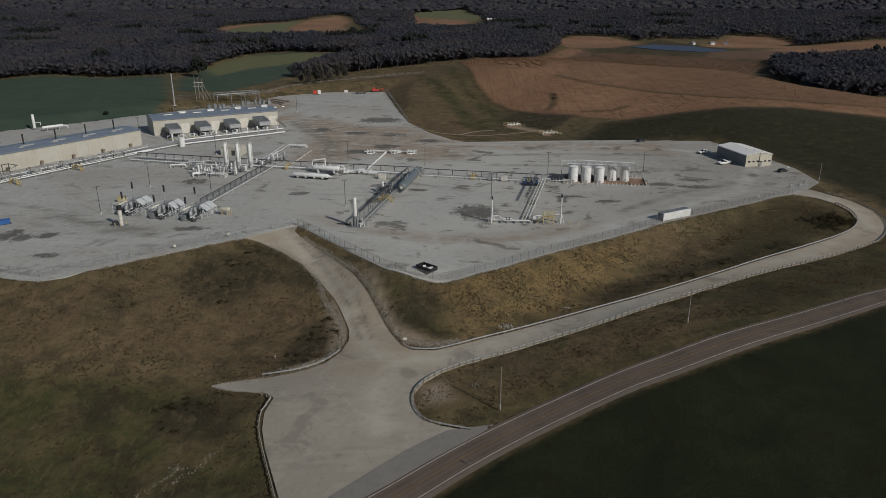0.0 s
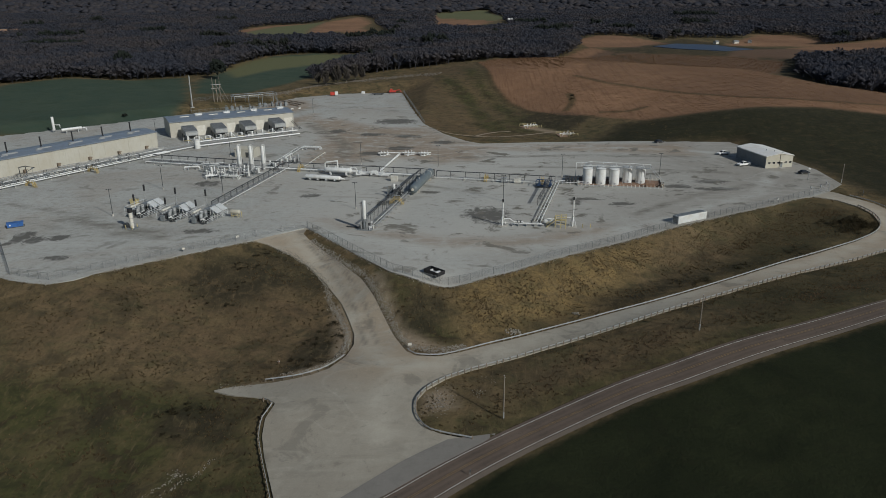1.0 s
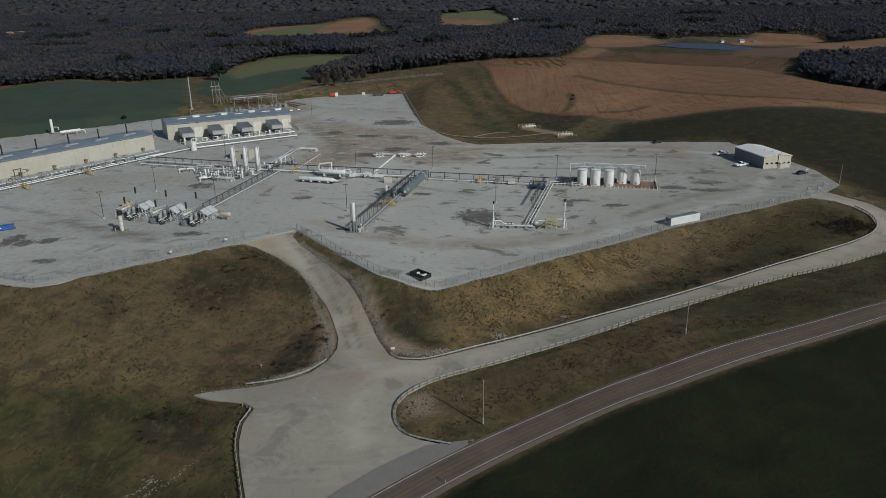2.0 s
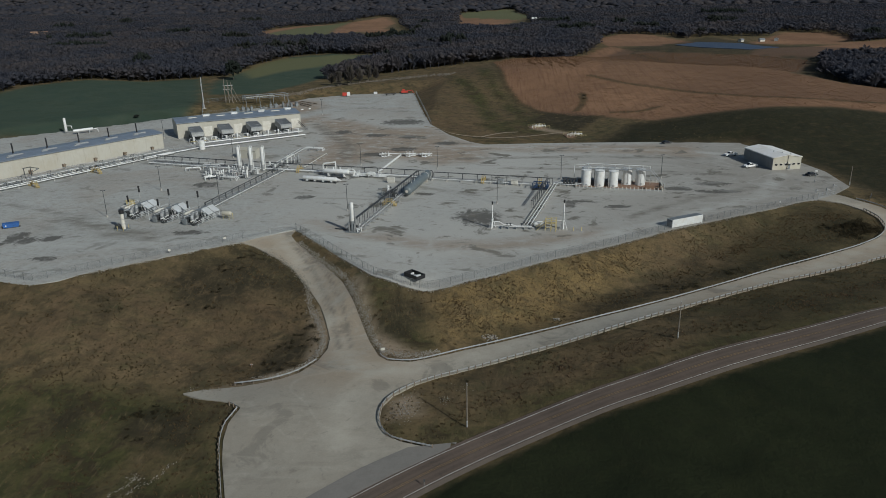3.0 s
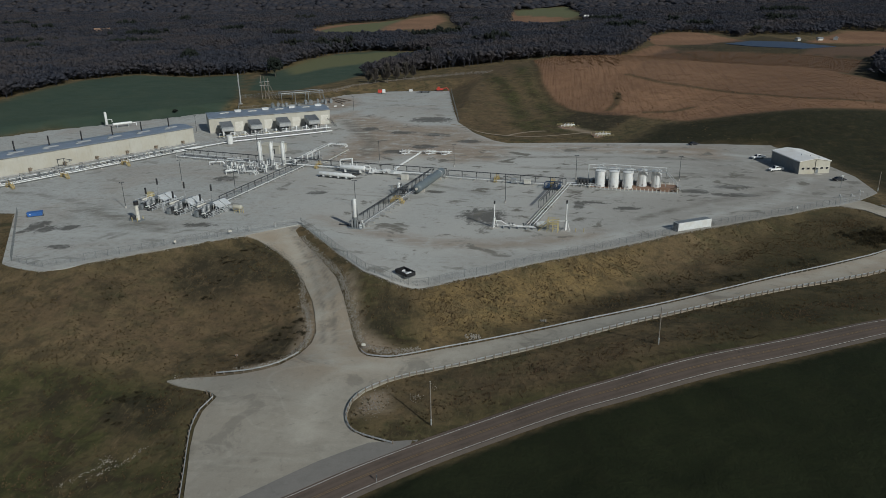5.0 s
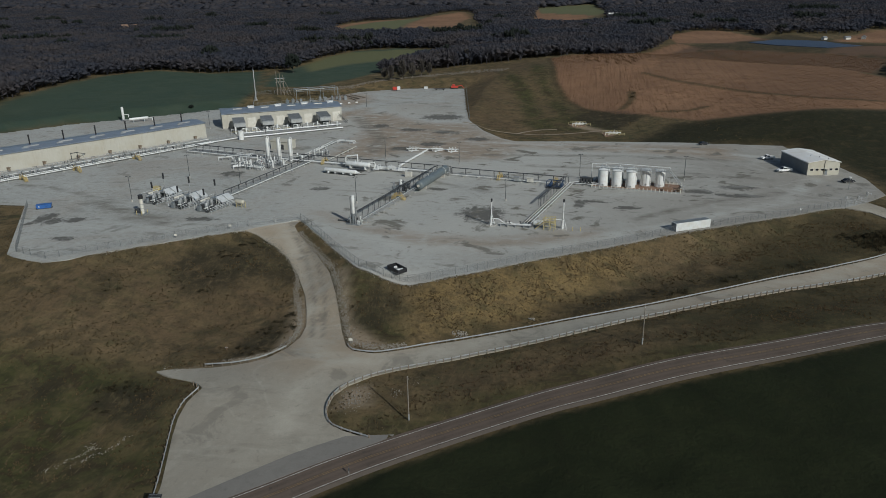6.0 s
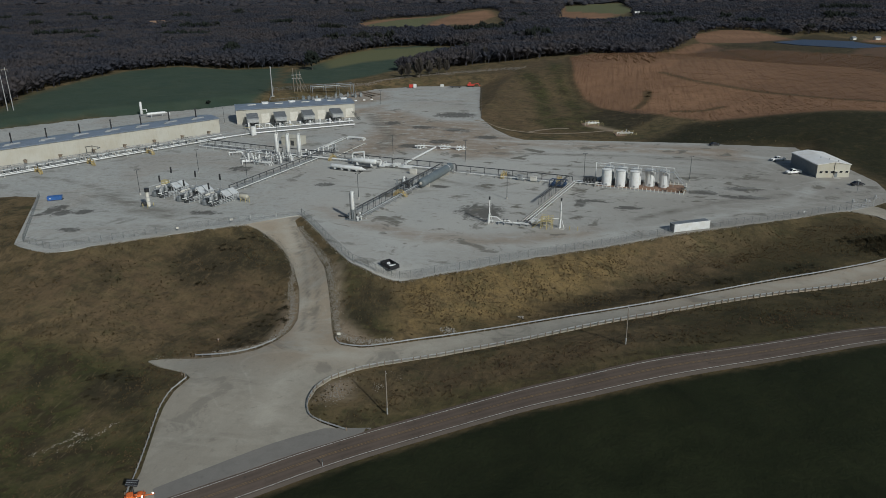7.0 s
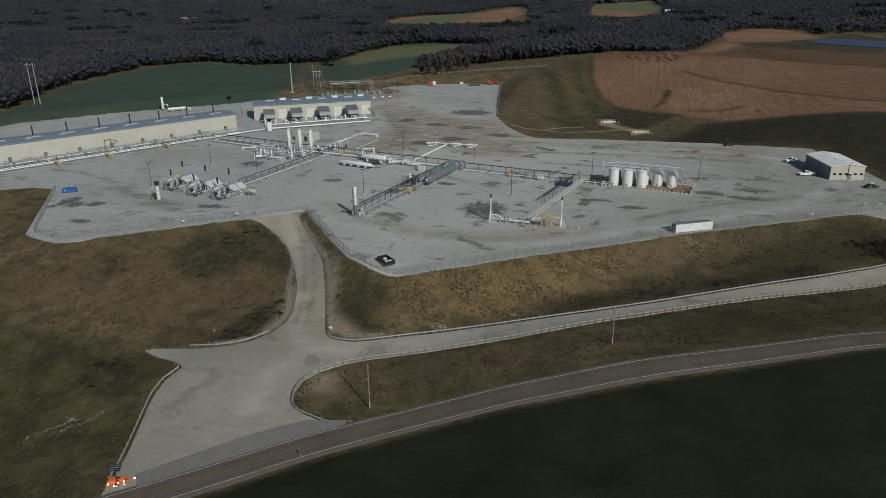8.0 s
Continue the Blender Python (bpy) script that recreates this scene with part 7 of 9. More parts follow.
def substation():
    mast = thing("radio_mast", "tall grey tubular mast behind the engine hall", "mast", at(-168.8, 451, 0))
    shape("shaft", GALV, mast, (rod, (0, 0, 0), (0, 0, 19.8), 0.45, 0.28, 12))
    shape("antenna", GALV, mast, (box, 0.3, 0, 17.5, 0.4, 0.3, 1.6), (box, -0.35, 0, 14, 0.3, 0.3, 1.4))
    shape("platform", STEEL, mast, (rod, (0, 0, 11), (0, 0, 11.2), 0.8, None, 12))
    shape("base", CONCRETE, mast, (box, 0, 0, 0, 2, 2, 0.4))
    term = thing("line_terminal", "three grey poles with braces carrying power lines", "pylon", at(-158, 467, 30))
    for x, h in ((-2.2, 15.5), (0, 14.5), (2.2, 13)):
        shape("pole", POLE_GREY, term, (rod, (x, 0, 0), (x, 0, h), 0.26, 0.17, 8))
    for k in range(3):
        shape("brace", POLE_GREY, term, (rod, (2.2 * (k - 1), 0, 11), (2.2 * (k - 1) + 4.5, -2.5, 0), 0.13, None, 6))
    shape("crossarm", GALV, term, (box, 0, 0, 10.8, 6.4, 0.3, 0.3), (box, 0, 0, 8.5, 6.4, 0.25, 0.25))
    bus = thing("bus_frame", "long grey steel bus frame of a substation", "frame", at(-136, 474.5, 33))
    for x in (-14, -5, 4, 14):
        for y in (-4, 4):
            shape("post", STEEL, bus, (box, x, y, 0, 0.26, 0.26, 6.8))
    for y in (-4, 4):
        shape("beam", STEEL, bus, (box, 0, y, 6.5, 29, 0.28, 0.32), (box, 0, y, 5.4, 29, 0.2, 0.2))
    for x in (-14, -5, 4, 14):
        shape("beam", STEEL, bus, (box, x, 0, 6.5, 0.3, 8, 0.4))
    shape("bus_bar", OFFWHITE, bus, (box, -4, -1.5, 6.0, 19, 1.5, 0.15))
    rnd = random.Random(5)
    for k in range(12):
        ob = thing("transformer", "grey substation transformer with bushings", "transformer", at(-148 + 3.0 * k + rnd.uniform(-1, 1), 451 + 2.2 * k + rnd.uniform(-3, 3), 33), "substation gear")
        h = rnd.uniform(1.6, 3.0)
        shape("body", rnd.choice((STEEL, STEEL, BULLET)), ob, (box, 0, 0, 0, rnd.uniform(1.2, 2.4), 1.5, h, 0, 0.08))
        for x in (-0.4, 0, 0.4):
            shape("bushing", STEEL, ob, (rod, (x, 0, h), (x, 0, h + 0.9), 0.08, None, 6))
    pts = [(-166, 440), (-118, 472), (-128, 497), (-174, 464), (-166, 440)]
    chain_fence("substation_fence", "grey chain-link fence round the substation", pts, 2.4, 3.0)


def chain_fence(name, label, pts, h=2.1, step=3.0, lift=None):
    """Posts, top and bottom rails, and strands along a line."""
    ob = thing(name, label, "fence")
    run = []
    for a, b in zip(pts, pts[1:]):
        n = max(1, round(math.hypot(b[0] - a[0], b[1] - a[1]) / step))
        run += [(a[0] + (b[0] - a[0]) * k / n, a[1] + (b[1] - a[1]) * k / n) for k in range(n)]
    run.append(pts[-1])
    zs = [level(x, y) + 0.1 for x, y in run]
    post = None
    for (x, y), z in zip(run, zs):
        if post is None:
            post = shape("post", FENCE_STEEL, ob, (rod, (0, 0, -0.2), (0, 0, h), 0.05, None, 6))
            post.location = (x, y, z)
        else:
            again("post", post, ob, pose(x, y, z))
    for name2, heights, r in (("top_rail", (h - 0.04,), 0.035), ("strand", tuple(0.08 + 0.3 * k for k in range(int(h / 0.3))), 0.010)):
        bm = B()
        for zz in heights:
            for (a, za), (b, zb) in zip(zip(run, zs), list(zip(run, zs))[1:]):
                rod(bm, (*a, za + zz), (*b, zb + zz), r, seg=4)
        part(name2, bm, FENCE_STEEL, ob)
    bm = B()
    for (a, za), (b, zb) in zip(zip(run, zs), list(zip(run, zs))[1:]):
        for k in range(6):
            p, q = Vector((*a, za)).lerp(Vector((*b, zb)), k / 6), Vector((*a, za)).lerp(Vector((*b, zb)), (k + 1) / 6)
            rod(bm, p + Vector((0, 0, 0.05)), q + Vector((0, 0, h - 0.05)), 0.008, seg=3)
            rod(bm, q + Vector((0, 0, 0.05)), p + Vector((0, 0, h - 0.05)), 0.008, seg=3)
    part("mesh_wire", bm, FENCE_STEEL, ob)
    return ob


substation()
chain_fence("perimeter_fence", "galvanised chain-link fence along the pad's west side", [(-149.5, 219.5), (-117.5, 176), (-105, 172.4), (-97, 179), (-78, 194.6), (-60.5, 207.6)])
chain_fence("perimeter_fence", "galvanised chain-link fence along the pad's southern brow", [(-46.4, 216.8), (-38, 207.3), (-27, 193.4), (-15.7, 180.2), (-7.6, 175.6), (-3, 174.6), (-0.8, 174.5), (5, 175.4), (14, 179.8), (28.2, 190.9), (52.2, 206.8), (70.2, 220.4), (89.6, 232.2), (109.7, 244), (119.2, 250.8), (126.5, 254.6)])
chain_fence("perimeter_fence", "chain-link fence along the pad's northern edge", [(-20, 405), (-31, 467), (-42.5, 533)], 2.0, 4.0)


def gate(pts, label, h=1.8):
    """A swing gate leaf of tube and mesh wire."""
    for a, b in zip(pts, pts[1:]):
        m, length = run_frame(a, b)
        ob = thing("pipe_gate", label, "gate", m, "gates")
        bm = B()
        for z in (0.35, 1.0, h):
            rod(bm, (0.1, 0, z), (length - 0.1, 0, z), 0.045, seg=6)
        for x in (0.1, length / 2, length - 0.1):
            rod(bm, (x, 0, 0.35), (x, 0, h), 0.045, seg=6)
        part("leaf", bm, GALV, ob)
        for x in (0, length):
            shape("gate_post", GALV, ob, (rod, (x, 0, -0.1), (x, 0, h + 0.4), 0.09, None, 8))
        bm = B()
        for k in range(int(length / 0.35)):
            rod(bm, (0.2 + 0.35 * k, 0, 0.35), (0.2 + 0.35 * k, 0, h), 0.01, seg=3)
        part("mesh_wire", bm, GALV, ob)


gate([(-60.2, 208), (-53.5, 212.6), (-46.6, 217.2)], "open-mesh steel gate across the south entrance")
gate([(128, 254.8), (132, 257.8), (136.2, 260.8)], "steel gate across the east entrance")


def sign_post(x, y, mat, label, h=1.5, w=0.8, turn=0):
    ob = thing("sign", label, "sign", at(x, y, turn))
    shape("post", GALV, ob, (rod, (0, 0, -0.1), (0, 0, h), 0.04, None, 6))
    shape("board", mat, ob, (box, 0, -0.05, h - 0.6, w, 0.04, 0.6))


sign_post(-77.5, 194, OFFWHITE, "small pale notice board on the fence", 1.5, 0.7, 30)
sign_post(-65, 204.6, OFFWHITE, "small pale notice board by the gate", 1.6, 0.9, 30)
sign_post(-9.2, 151.2, OFFWHITE, "pale notice board at the road fork", 1.4, 0.9, 10)
sign_post(4.6, 106.6, DARK_STEEL, "thin dark roadside marker post", 1.5, 0.25, 35)
sign_post(112, 246.2, WHITE, "small white notice on the fence", 1.6, 0.9, 30)


def east_gate_gear():
    """Meters, bollards and barrels by the east entrance."""
    for k, (x, y) in enumerate(((130.5, 262.4), (134.6, 263.6), (139.2, 269.0))):
        ob = thing("meter_stand", "white metering stand by the east gate", "meter", at(x, y, 35, 0), "meters at the gate")
        shape("cabinet", GALV, ob, (box, 0, 0, 0.8, 0.6, 0.4, 0.7, 0, 0.04))
        shape("leg", GALV, ob, (rod, (-0.25, 0, 0), (-0.25, 0, 0.8), 0.06, None, 6), (rod, (0.25, 0, 0), (0.25, 0, 0.8), 0.06, None, 6))
        shape("pipe", GALV, ob, (pipe, [(0.5, 0, 0), (0.5, 0, 0.7), (2.2, 0, 0.7), (2.2, 0, 0)], 0.08))
    ob = thing("camera_pole", "slim pole with pale camera head", "pole", at(135.8, 277, 0, 0))
    shape("shaft", STEEL, ob, (rod, (0, 0, 0), (0, 0, 4.2), 0.07, None, 8))
    shape("head", WHITE, ob, (box, 0, 0, 4.2, 0.9, 0.5, 0.5, 0, 0.05))
    ob = thing("cattle_gate", "dark tubular road barrier by the east gate", "barrier", at(147.5, 258.5, 60))
    shape("rail", DARK_STEEL, ob, (rod, (-3, 0, 1.0), (3, 0, 1.0), 0.07, None, 6), (rod, (-3, 0, 0.5), (3, 0, 0.5), 0.07, None, 6))
    for x in (-3, 0, 3):
        shape("post", DARK_STEEL, ob, (rod, (x, 0, -0.2), (x, 0, 1.2), 0.09, None, 6))


east_gate_gear()


def wheel(ob, x, y, r=0.38, w=0.26):
    t = moved(shape("wheel", RUBBER, ob, (rod, (0, -w / 2, 0), (0, w / 2, 0), r, None, 18), label="black tyre"), x, y, r)
    shape("rim", GALV, t, (rod, (0, -w / 2 - 0.01, 0), (0, w / 2 + 0.01, 0), r * 0.6, None, 14))


def profile(bm, pts, w0, w1, zmid):
    """A car body from its side outline: narrower above zmid."""
    rows = []
    for s in (-1, 1):
        rows.append([bm.verts.new((x, s * (w0 if z <= zmid else w1) / 2, z)) for x, z in pts])
    n = len(pts)
    bm.faces.new(rows[0])
    bm.faces.new(list(reversed(rows[1])))
    for k in range(n):
        bm.faces.new((rows[0][k], rows[1][k], rows[1][(k + 1) % n], rows[0][(k + 1) % n]))


def pickup(x, y, turn, label):
    ob = thing("pickup_truck", label, "truck", at(x, y, turn, 0), "parked pickups")
    bm = B()
    profile(bm, [(-2.9, 0.5), (2.85, 0.5), (2.9, 0.95), (2.7, 1.08), (1.3, 1.15), (-0.75, 1.15), (-2.9, 1.15)], 1.95, 1.95, 9)
    part("body", bm, CAR_WHITE, ob)
    bm = B()
    profile(bm, [(1.35, 1.15), (0.55, 1.85), (-0.55, 1.88), (-0.85, 1.15)], 1.85, 1.55, 1.3)
    part("cab", bm, CAR_WHITE, ob)
    shape("windscreen", GLASS, ob, (solid, [(1.33, -0.78, 1.2), (1.33, 0.78, 1.2), (1.3, 0.78, 1.2), (1.3, -0.78, 1.2), (0.62, -0.7, 1.83), (0.62, 0.7, 1.83), (0.58, 0.7, 1.83), (0.58, -0.7, 1.83)]))
    for s in (-1, 1):
        shape("side_window", GLASS, ob, (solid, [(-0.7, s * 0.90, 1.22), (1.1, s * 0.90, 1.22), (1.1, s * 0.92, 1.22), (-0.7, s * 0.92, 1.22), (-0.5, s * 0.79, 1.76), (0.5, s * 0.79, 1.76), (0.5, s * 0.82, 1.76), (-0.5, s * 0.82, 1.76)]))
        shape("headlight", GLASS, ob, (box, 2.88, s * 0.75, 0.8, 0.06, 0.35, 0.18))
    shape("bed", DARK_STEEL, ob, (box, -1.85, 0, 1.12, 1.95, 1.6, 0.06), label="dark load bed")
    shape("tailgate", CAR_WHITE, ob, (box, -2.88, 0, 1.1, 0.08, 1.8, 0.22), (box, -1.85, -0.92, 1.1, 2.0, 0.1, 0.22), (box, -1.85, 0.92, 1.1, 2.0, 0.1, 0.22))
    shape("bumper", GALV, ob, (box, 2.95, 0, 0.45, 0.14, 1.8, 0.22))
    shape("bumper", GALV, ob, (box, -2.97, 0, 0.45, 0.14, 1.8, 0.22))
    for px in (1.85, -1.75):
        for py in (-0.86, 0.86):
            wheel(ob, px, py)


pickup(120.2, 301.6, 200, "white crew-cab pickup parked beside the office")
pickup(118.8, 323.2, 203, "white pickup parked behind the office")


def saloon(x, y, turn, mat, label):
    ob = thing("car", label, "car", at(x, y, turn, 0), "parked cars")
    bm = B()
    profile(bm, [(-2.3, 0.35), (2.3, 0.35), (2.35, 0.7), (1.3, 0.92), (-1.6, 0.98), (-2.35, 0.9)], 1.8, 1.8, 9)
    part("body", bm, mat, ob)
    bm = B()
    profile(bm, [(1.25, 0.92), (0.45, 1.42), (-1.1, 1.45), (-1.95, 0.96)], 1.7, 1.35, 1.0)
    part("cabin", bm, GLASS, ob, "dark glazed cabin")
    shape("car_roof", mat, ob, (solid, [(0.45, -0.66, 1.42), (0.45, 0.66, 1.42), (-1.1, 0.66, 1.45), (-1.1, -0.66, 1.45), (0.42, -0.62, 1.47), (0.42, 0.62, 1.47), (-1.06, 0.62, 1.5), (-1.06, -0.62, 1.5)]))
    for px in (1.45, -1.4):
        for py in (-0.8, 0.8):
            wheel(ob, px, py, 0.33, 0.22)
    for s in (-1, 1):
        shape("headlight", WHITE, ob, (box, 2.3, s * 0.65, 0.62, 0.1, 0.3, 0.12))


saloon(139.0, 287.6, 20, CAR_BLACK, "black saloon car parked near the east gate")
saloon(97.2, 350.2, 25, CAR_BLACK, "dark car parked at the pad's far edge")


def yard_things():
    # black open-topped skip with white scrap
    ob = thing("scrap_skip", "black open steel skip holding white scrap", "skip", at(-4.6, 178.4, -42, 0))
    for x, y, sx, sy in ((0, -1.35, 5.0, 0.15), (0, 1.35, 5.0, 0.15), (-2.5, 0, 0.15, 2.8), (2.5, 0, 0.15, 2.8)):
        shape("side", BLACK, ob, (box, x, y, 0.12, sx, sy, 1.0))
    shape("bottom", DARK_STEEL, ob, (box, 0, 0, 0.05, 5.0, 2.7, 0.12))
    rnd = random.Random(3)
    for k in range(7):
        shape("scrap", WHITE if k % 2 else GALV, ob, (box, 0, 0, 0, rnd.uniform(0.6, 1.6), rnd.uniform(0.2, 0.6), rnd.uniform(0.2, 0.6), rnd.uniform(0, 3))).matrix_basis = pose(rnd.uniform(-1.5, 1.5), rnd.uniform(-0.7, 0.7), 0.2, 0, rnd.uniform(-15, 15), 0)
    for x in (-2.3, 0, 2.3):
        for s in (-1, 1):
            shape("rib", BLACK, ob, (box, x, s * 1.45, 0.0, 0.14, 0.1, 1.15))
    # blue covered trailer box
    ob = thing("roll_off_box", "blue tarpaulin-covered roll-off box on gravel", "container", at(-140.8, 216.9, 31, 0))
    shape("body", BLUE, ob, (solid, [(-2.2, -1.0, 0.25), (2.2, -1.0, 0.25), (2.2, 1.0, 0.25), (-2.2, 1.0, 0.25), (-2.4, -1.15, 1.4), (2.4, -1.15, 1.4), (2.4, 1.15, 1.4), (-2.4, 1.15, 1.4)]))
    shape("cover", BLUE, ob, (box, 0, 0, 1.4, 4.9, 2.4, 0.15, 0, 0.06))
    shape("runner", DARK_STEEL, ob, (box, 0, -0.7, 0, 5.2, 0.2, 0.25), (box, 0, 0.7, 0, 5.2, 0.2, 0.25))
    shape("marking", WHITE, ob, (box, -1.4, -1.12, 0.8, 0.35, 0.1, 0.35), label="plain white mark")
    # things at the far end of the pad
    ob = thing("site_tank", "small red and white fuel trailer at the pad's far end", "trailer", at(-91, 520, 10, 0))
    shape("tank_body", RED, ob, (box, -1.6, 0, 0.5, 3.0, 2.2, 2.2, 0, 0.1))
    shape("side_box", WHITE, ob, (box, 1.2, 0, 0.4, 2.2, 2.2, 2.6, 0, 0.1))
    shape("axle", DARK_STEEL, ob, (rod, (-0.4, -1.2, 0.45), (-0.4, 1.2, 0.45), 0.45, None, 12))
    ob = thing("red_machine", "red digging machine parked at the pad's far end", "machine", at(-50.8, 533, 8, 0))
    shape("body", RED, ob, (box, 0, 0, 0.7, 5.0, 2.4, 1.3, 0, 0.15), (box, -0.8, 0, 2.0, 1.8, 1.8, 1.1, 0, 0.15))
    shape("boom", RED, ob, (rod, (2.2, 0, 1.8), (5.2, 0, 2.4), 0.25), (rod, (5.2, 0, 2.4), (6.6, 0, 0.5), 0.2))
    shape("track", RUBBER, ob, (box, 0, -1.1, 0, 4.6, 0.5, 0.8, 0, 0.2), (box, 0, 1.1, 0, 4.6, 0.5, 0.8, 0, 0.2))
    ob = thing("flatbed_trailer", "dark flat trailer at the pad's far end", "trailer", at(-60.5, 524.5, 6, 0))
    shape("bed", DARK_STEEL, ob, (box, 0, 0, 0.9, 8.5, 2.4, 0.2), *[(box, -4.1 + 8.2 * k, 0, 1.1, 0.15, 2.2, 0.9) for k in range(2)])
    for px in (-2.4, 2.8):
        shape("axle", RUBBER, ob, (rod, (px, -1.2, 0.42), (px, 1.2, 0.42), 0.42, None, 12))
    ob = thing("white_cabinet", "small white cabinet at the pad's far end", "cabinet", at(-72, 531, 0, 0))
    shape("body", WHITE, ob, (box, 0, 0, 0.1, 2.4, 1.6, 1.5, 0, 0.06))
    shape("base", CONCRETE, ob, (box, 0, 0, 0, 2.6, 1.8, 0.12))
    # liquids vessel and scrubber beyond the compressor hall
    ob = thing("scrubber_vessel", "white upright scrubber beyond the compressor hall", "vessel", at(-219, 381, 0, 0))
    bm = B()
    capsule(bm, (0, 0, 1.2), (0, 0, 8.0), 0.7, 18)
    part("shell", bm, WHITE, ob)
    for k in range(3):
        a = 2.1 * k
        shape("leg", GALV, ob, (box, 0.8 * math.cos(a), 0.8 * math.sin(a), 0, 0.25, 0.25, 1.8))
    shape("pipe", WHITE, ob, (pipe, [(0.9, 0, 4), (3.5, 0, 4), (3.5, 0, 2.6)], 0.2))
    ob = thing("drip_vessel", "white horizontal drip vessel beyond the compressor hall", "vessel", run_frame((-213, 376), (-203.5, 386))[0])
    bm = B()
    capsule(bm, (1, 0, 2), (11, 0, 2), 0.72, 18)
    part("shell", bm, WHITE, ob)
    saddles(ob, (3, 9), 2, 0.7, 1.2, GALV)
    shape("pipe", WHITE, ob, (pipe, [(11.5, 0, 2), (13.5, 0, 1.4), (13.5, 0, 0)], 0.25))
    # beyond the fence: two small valve settings on gravel
    for x, y, turn in ((40.5, 416, 20), (58.2, 391, 10)):
        ob = thing("valve_setting", "fenced cluster of white valves on bare gravel", "pipework", at(x, y, turn), "valve settings")
        shape("gravel_bed", RUST, ob, (box, 0, 0, -0.35, 10, 8, 0.4))
        rnd = random.Random(x)
        for k in range(5):
            shape("valve", (OFFWHITE, GALV)[k % 2], ob, (rod, (-2 + k, 1.6 * (k % 2), 0), (-2 + k, 1.6 * (k % 2), rnd.uniform(1.2, 2.4)), 0.14), (box, -2 + k, 1.6 * (k % 2), 1.2, 0.5, 0.4, 0.4))
        shape("pipe", WHITE, ob, (pipe, [(-4, 0, 0), (-4, 0, 1.0), (4, 0, 1.0), (4, 0, 0)], 0.17), (pipe, [(-3, -2, 0), (-3, -2, 0.9), (2, -2, 0.9), (2, 0, 0.9)], 0.15))
        for px in (-5, -2.5, 0, 2.5, 5):
            for py in (-4, 4):
                shape("post", PALE_YELLOW, ob, (rod, (px, py, -0.2), (px, py, 1.5), 0.08, None, 6))
        for py in (-4, 4):
            shape("rail", PALE_YELLOW, ob, (rod, (-5, py, 1.4), (5, py, 1.4), 0.05, None, 6), (rod, (-5, py, 0.8), (5, py, 0.8), 0.05, None, 6))
    # hydrant on its bare patch
    ob = thing("hydrant", "small rusty hydrant on a bare patch of slope", "hydrant", at(-39.3, 148.2, 0))
    shape("barrel", RUST, ob, (rod, (0, 0, -0.1), (0, 0, 0.75), 0.14, 0.13, 12), (rod, (0, 0, 0.75), (0, 0, 0.9), 0.18, 0.05, 12))
    shape("cap", WHITE, ob, (rod, (-0.25, 0, 0.55), (0.25, 0, 0.55), 0.08, None, 8))


yard_things()


def arrow_board():
    """A road-works board trailer parked at the apron's corner, its panel folded back."""
    ob = thing("arrow_board_trailer", "orange road-works trailer with dark tilted panel and lit lamps", "trailer", at(-24.6, 94.3, 28))
    shape("chassis", ORANGE, ob, (box, 0, 0, 0.45, 3.4, 0.14, 0.14), (box, 0, -0.7, 0.45, 3.4, 0.14, 0.14), (box, 0, 0.7, 0.45, 3.4, 0.14, 0.14), (box, -1.6, 0, 0.45, 0.14, 1.6, 0.14), (box, 1.6, 0, 0.45, 0.14, 1.6, 0.14), (box, 0, 0, 0.45, 0.14, 1.6, 0.14))
    shape("battery_box", ORANGE, ob, (box, -0.7, 0, 0.6, 1.1, 1.3, 0.6, 0, 0.04), (box, 0.9, 0.1, 0.6, 0.8, 1.0, 0.45, 0, 0.04))
    shape("drawbar", ORANGE, ob, (box, 2.4, 0, 0.45, 1.6, 0.12, 0.12))
    for x, y in ((-1.5, -0.95), (1.4, -0.95), (-1.5, 0.95), (1.4, 0.95)):
        shape("outrigger", ORANGE, ob, (box, x, y, 0.42, 0.12, 0.6, 0.12), (rod, (x, y * 1.25, 0), (x, y * 1.25, 0.7), 0.05, None, 6))
    for y in (-0.95, 0.95):
        t = moved(shape("wheel", RUBBER, ob, (rod, (0, -0.1, 0), (0, 0.1, 0), 0.34, None, 16)), 0.1, y, 0.34)
        shape("rim", WHITE, t, (rod, (0, -0.11, 0), (0, 0.11, 0), 0.2, None, 12))
    shape("mast", BLACK, ob, (rod, (-0.1, 0.2, 0.6), (-0.1, 0.5, 2.7), 0.08, None, 8))
    panel = shape("panel", BLACK, ob, (box, 0, 0, -0.06, 2.2, 1.2, 0.1))
    panel.matrix_basis = pose(-0.2, 0.9, 2.8, 32, 0, -20)
    shape("panel_bar", GALV, panel, *[(box, 0, -0.4 + 0.4 * k, 0.05, 2.0, 0.05, 0.04) for k in range(3)])
    for x, y, z in ((-1.3, -0.8, 0.75), (0.4, -0.8, 0.7), (-0.3, -1.0, 0.3), (1.3, -0.7, 0.8), (2.9, 0.1, 0.6), (1.35, -0.9, 0.35)):
        shape("lamp", LAMP, ob, (rod, (x, y, z), (x, y - 0.05, z + 0.12), 0.14, 0.12, 12), label="lit white lamp")


arrow_board()


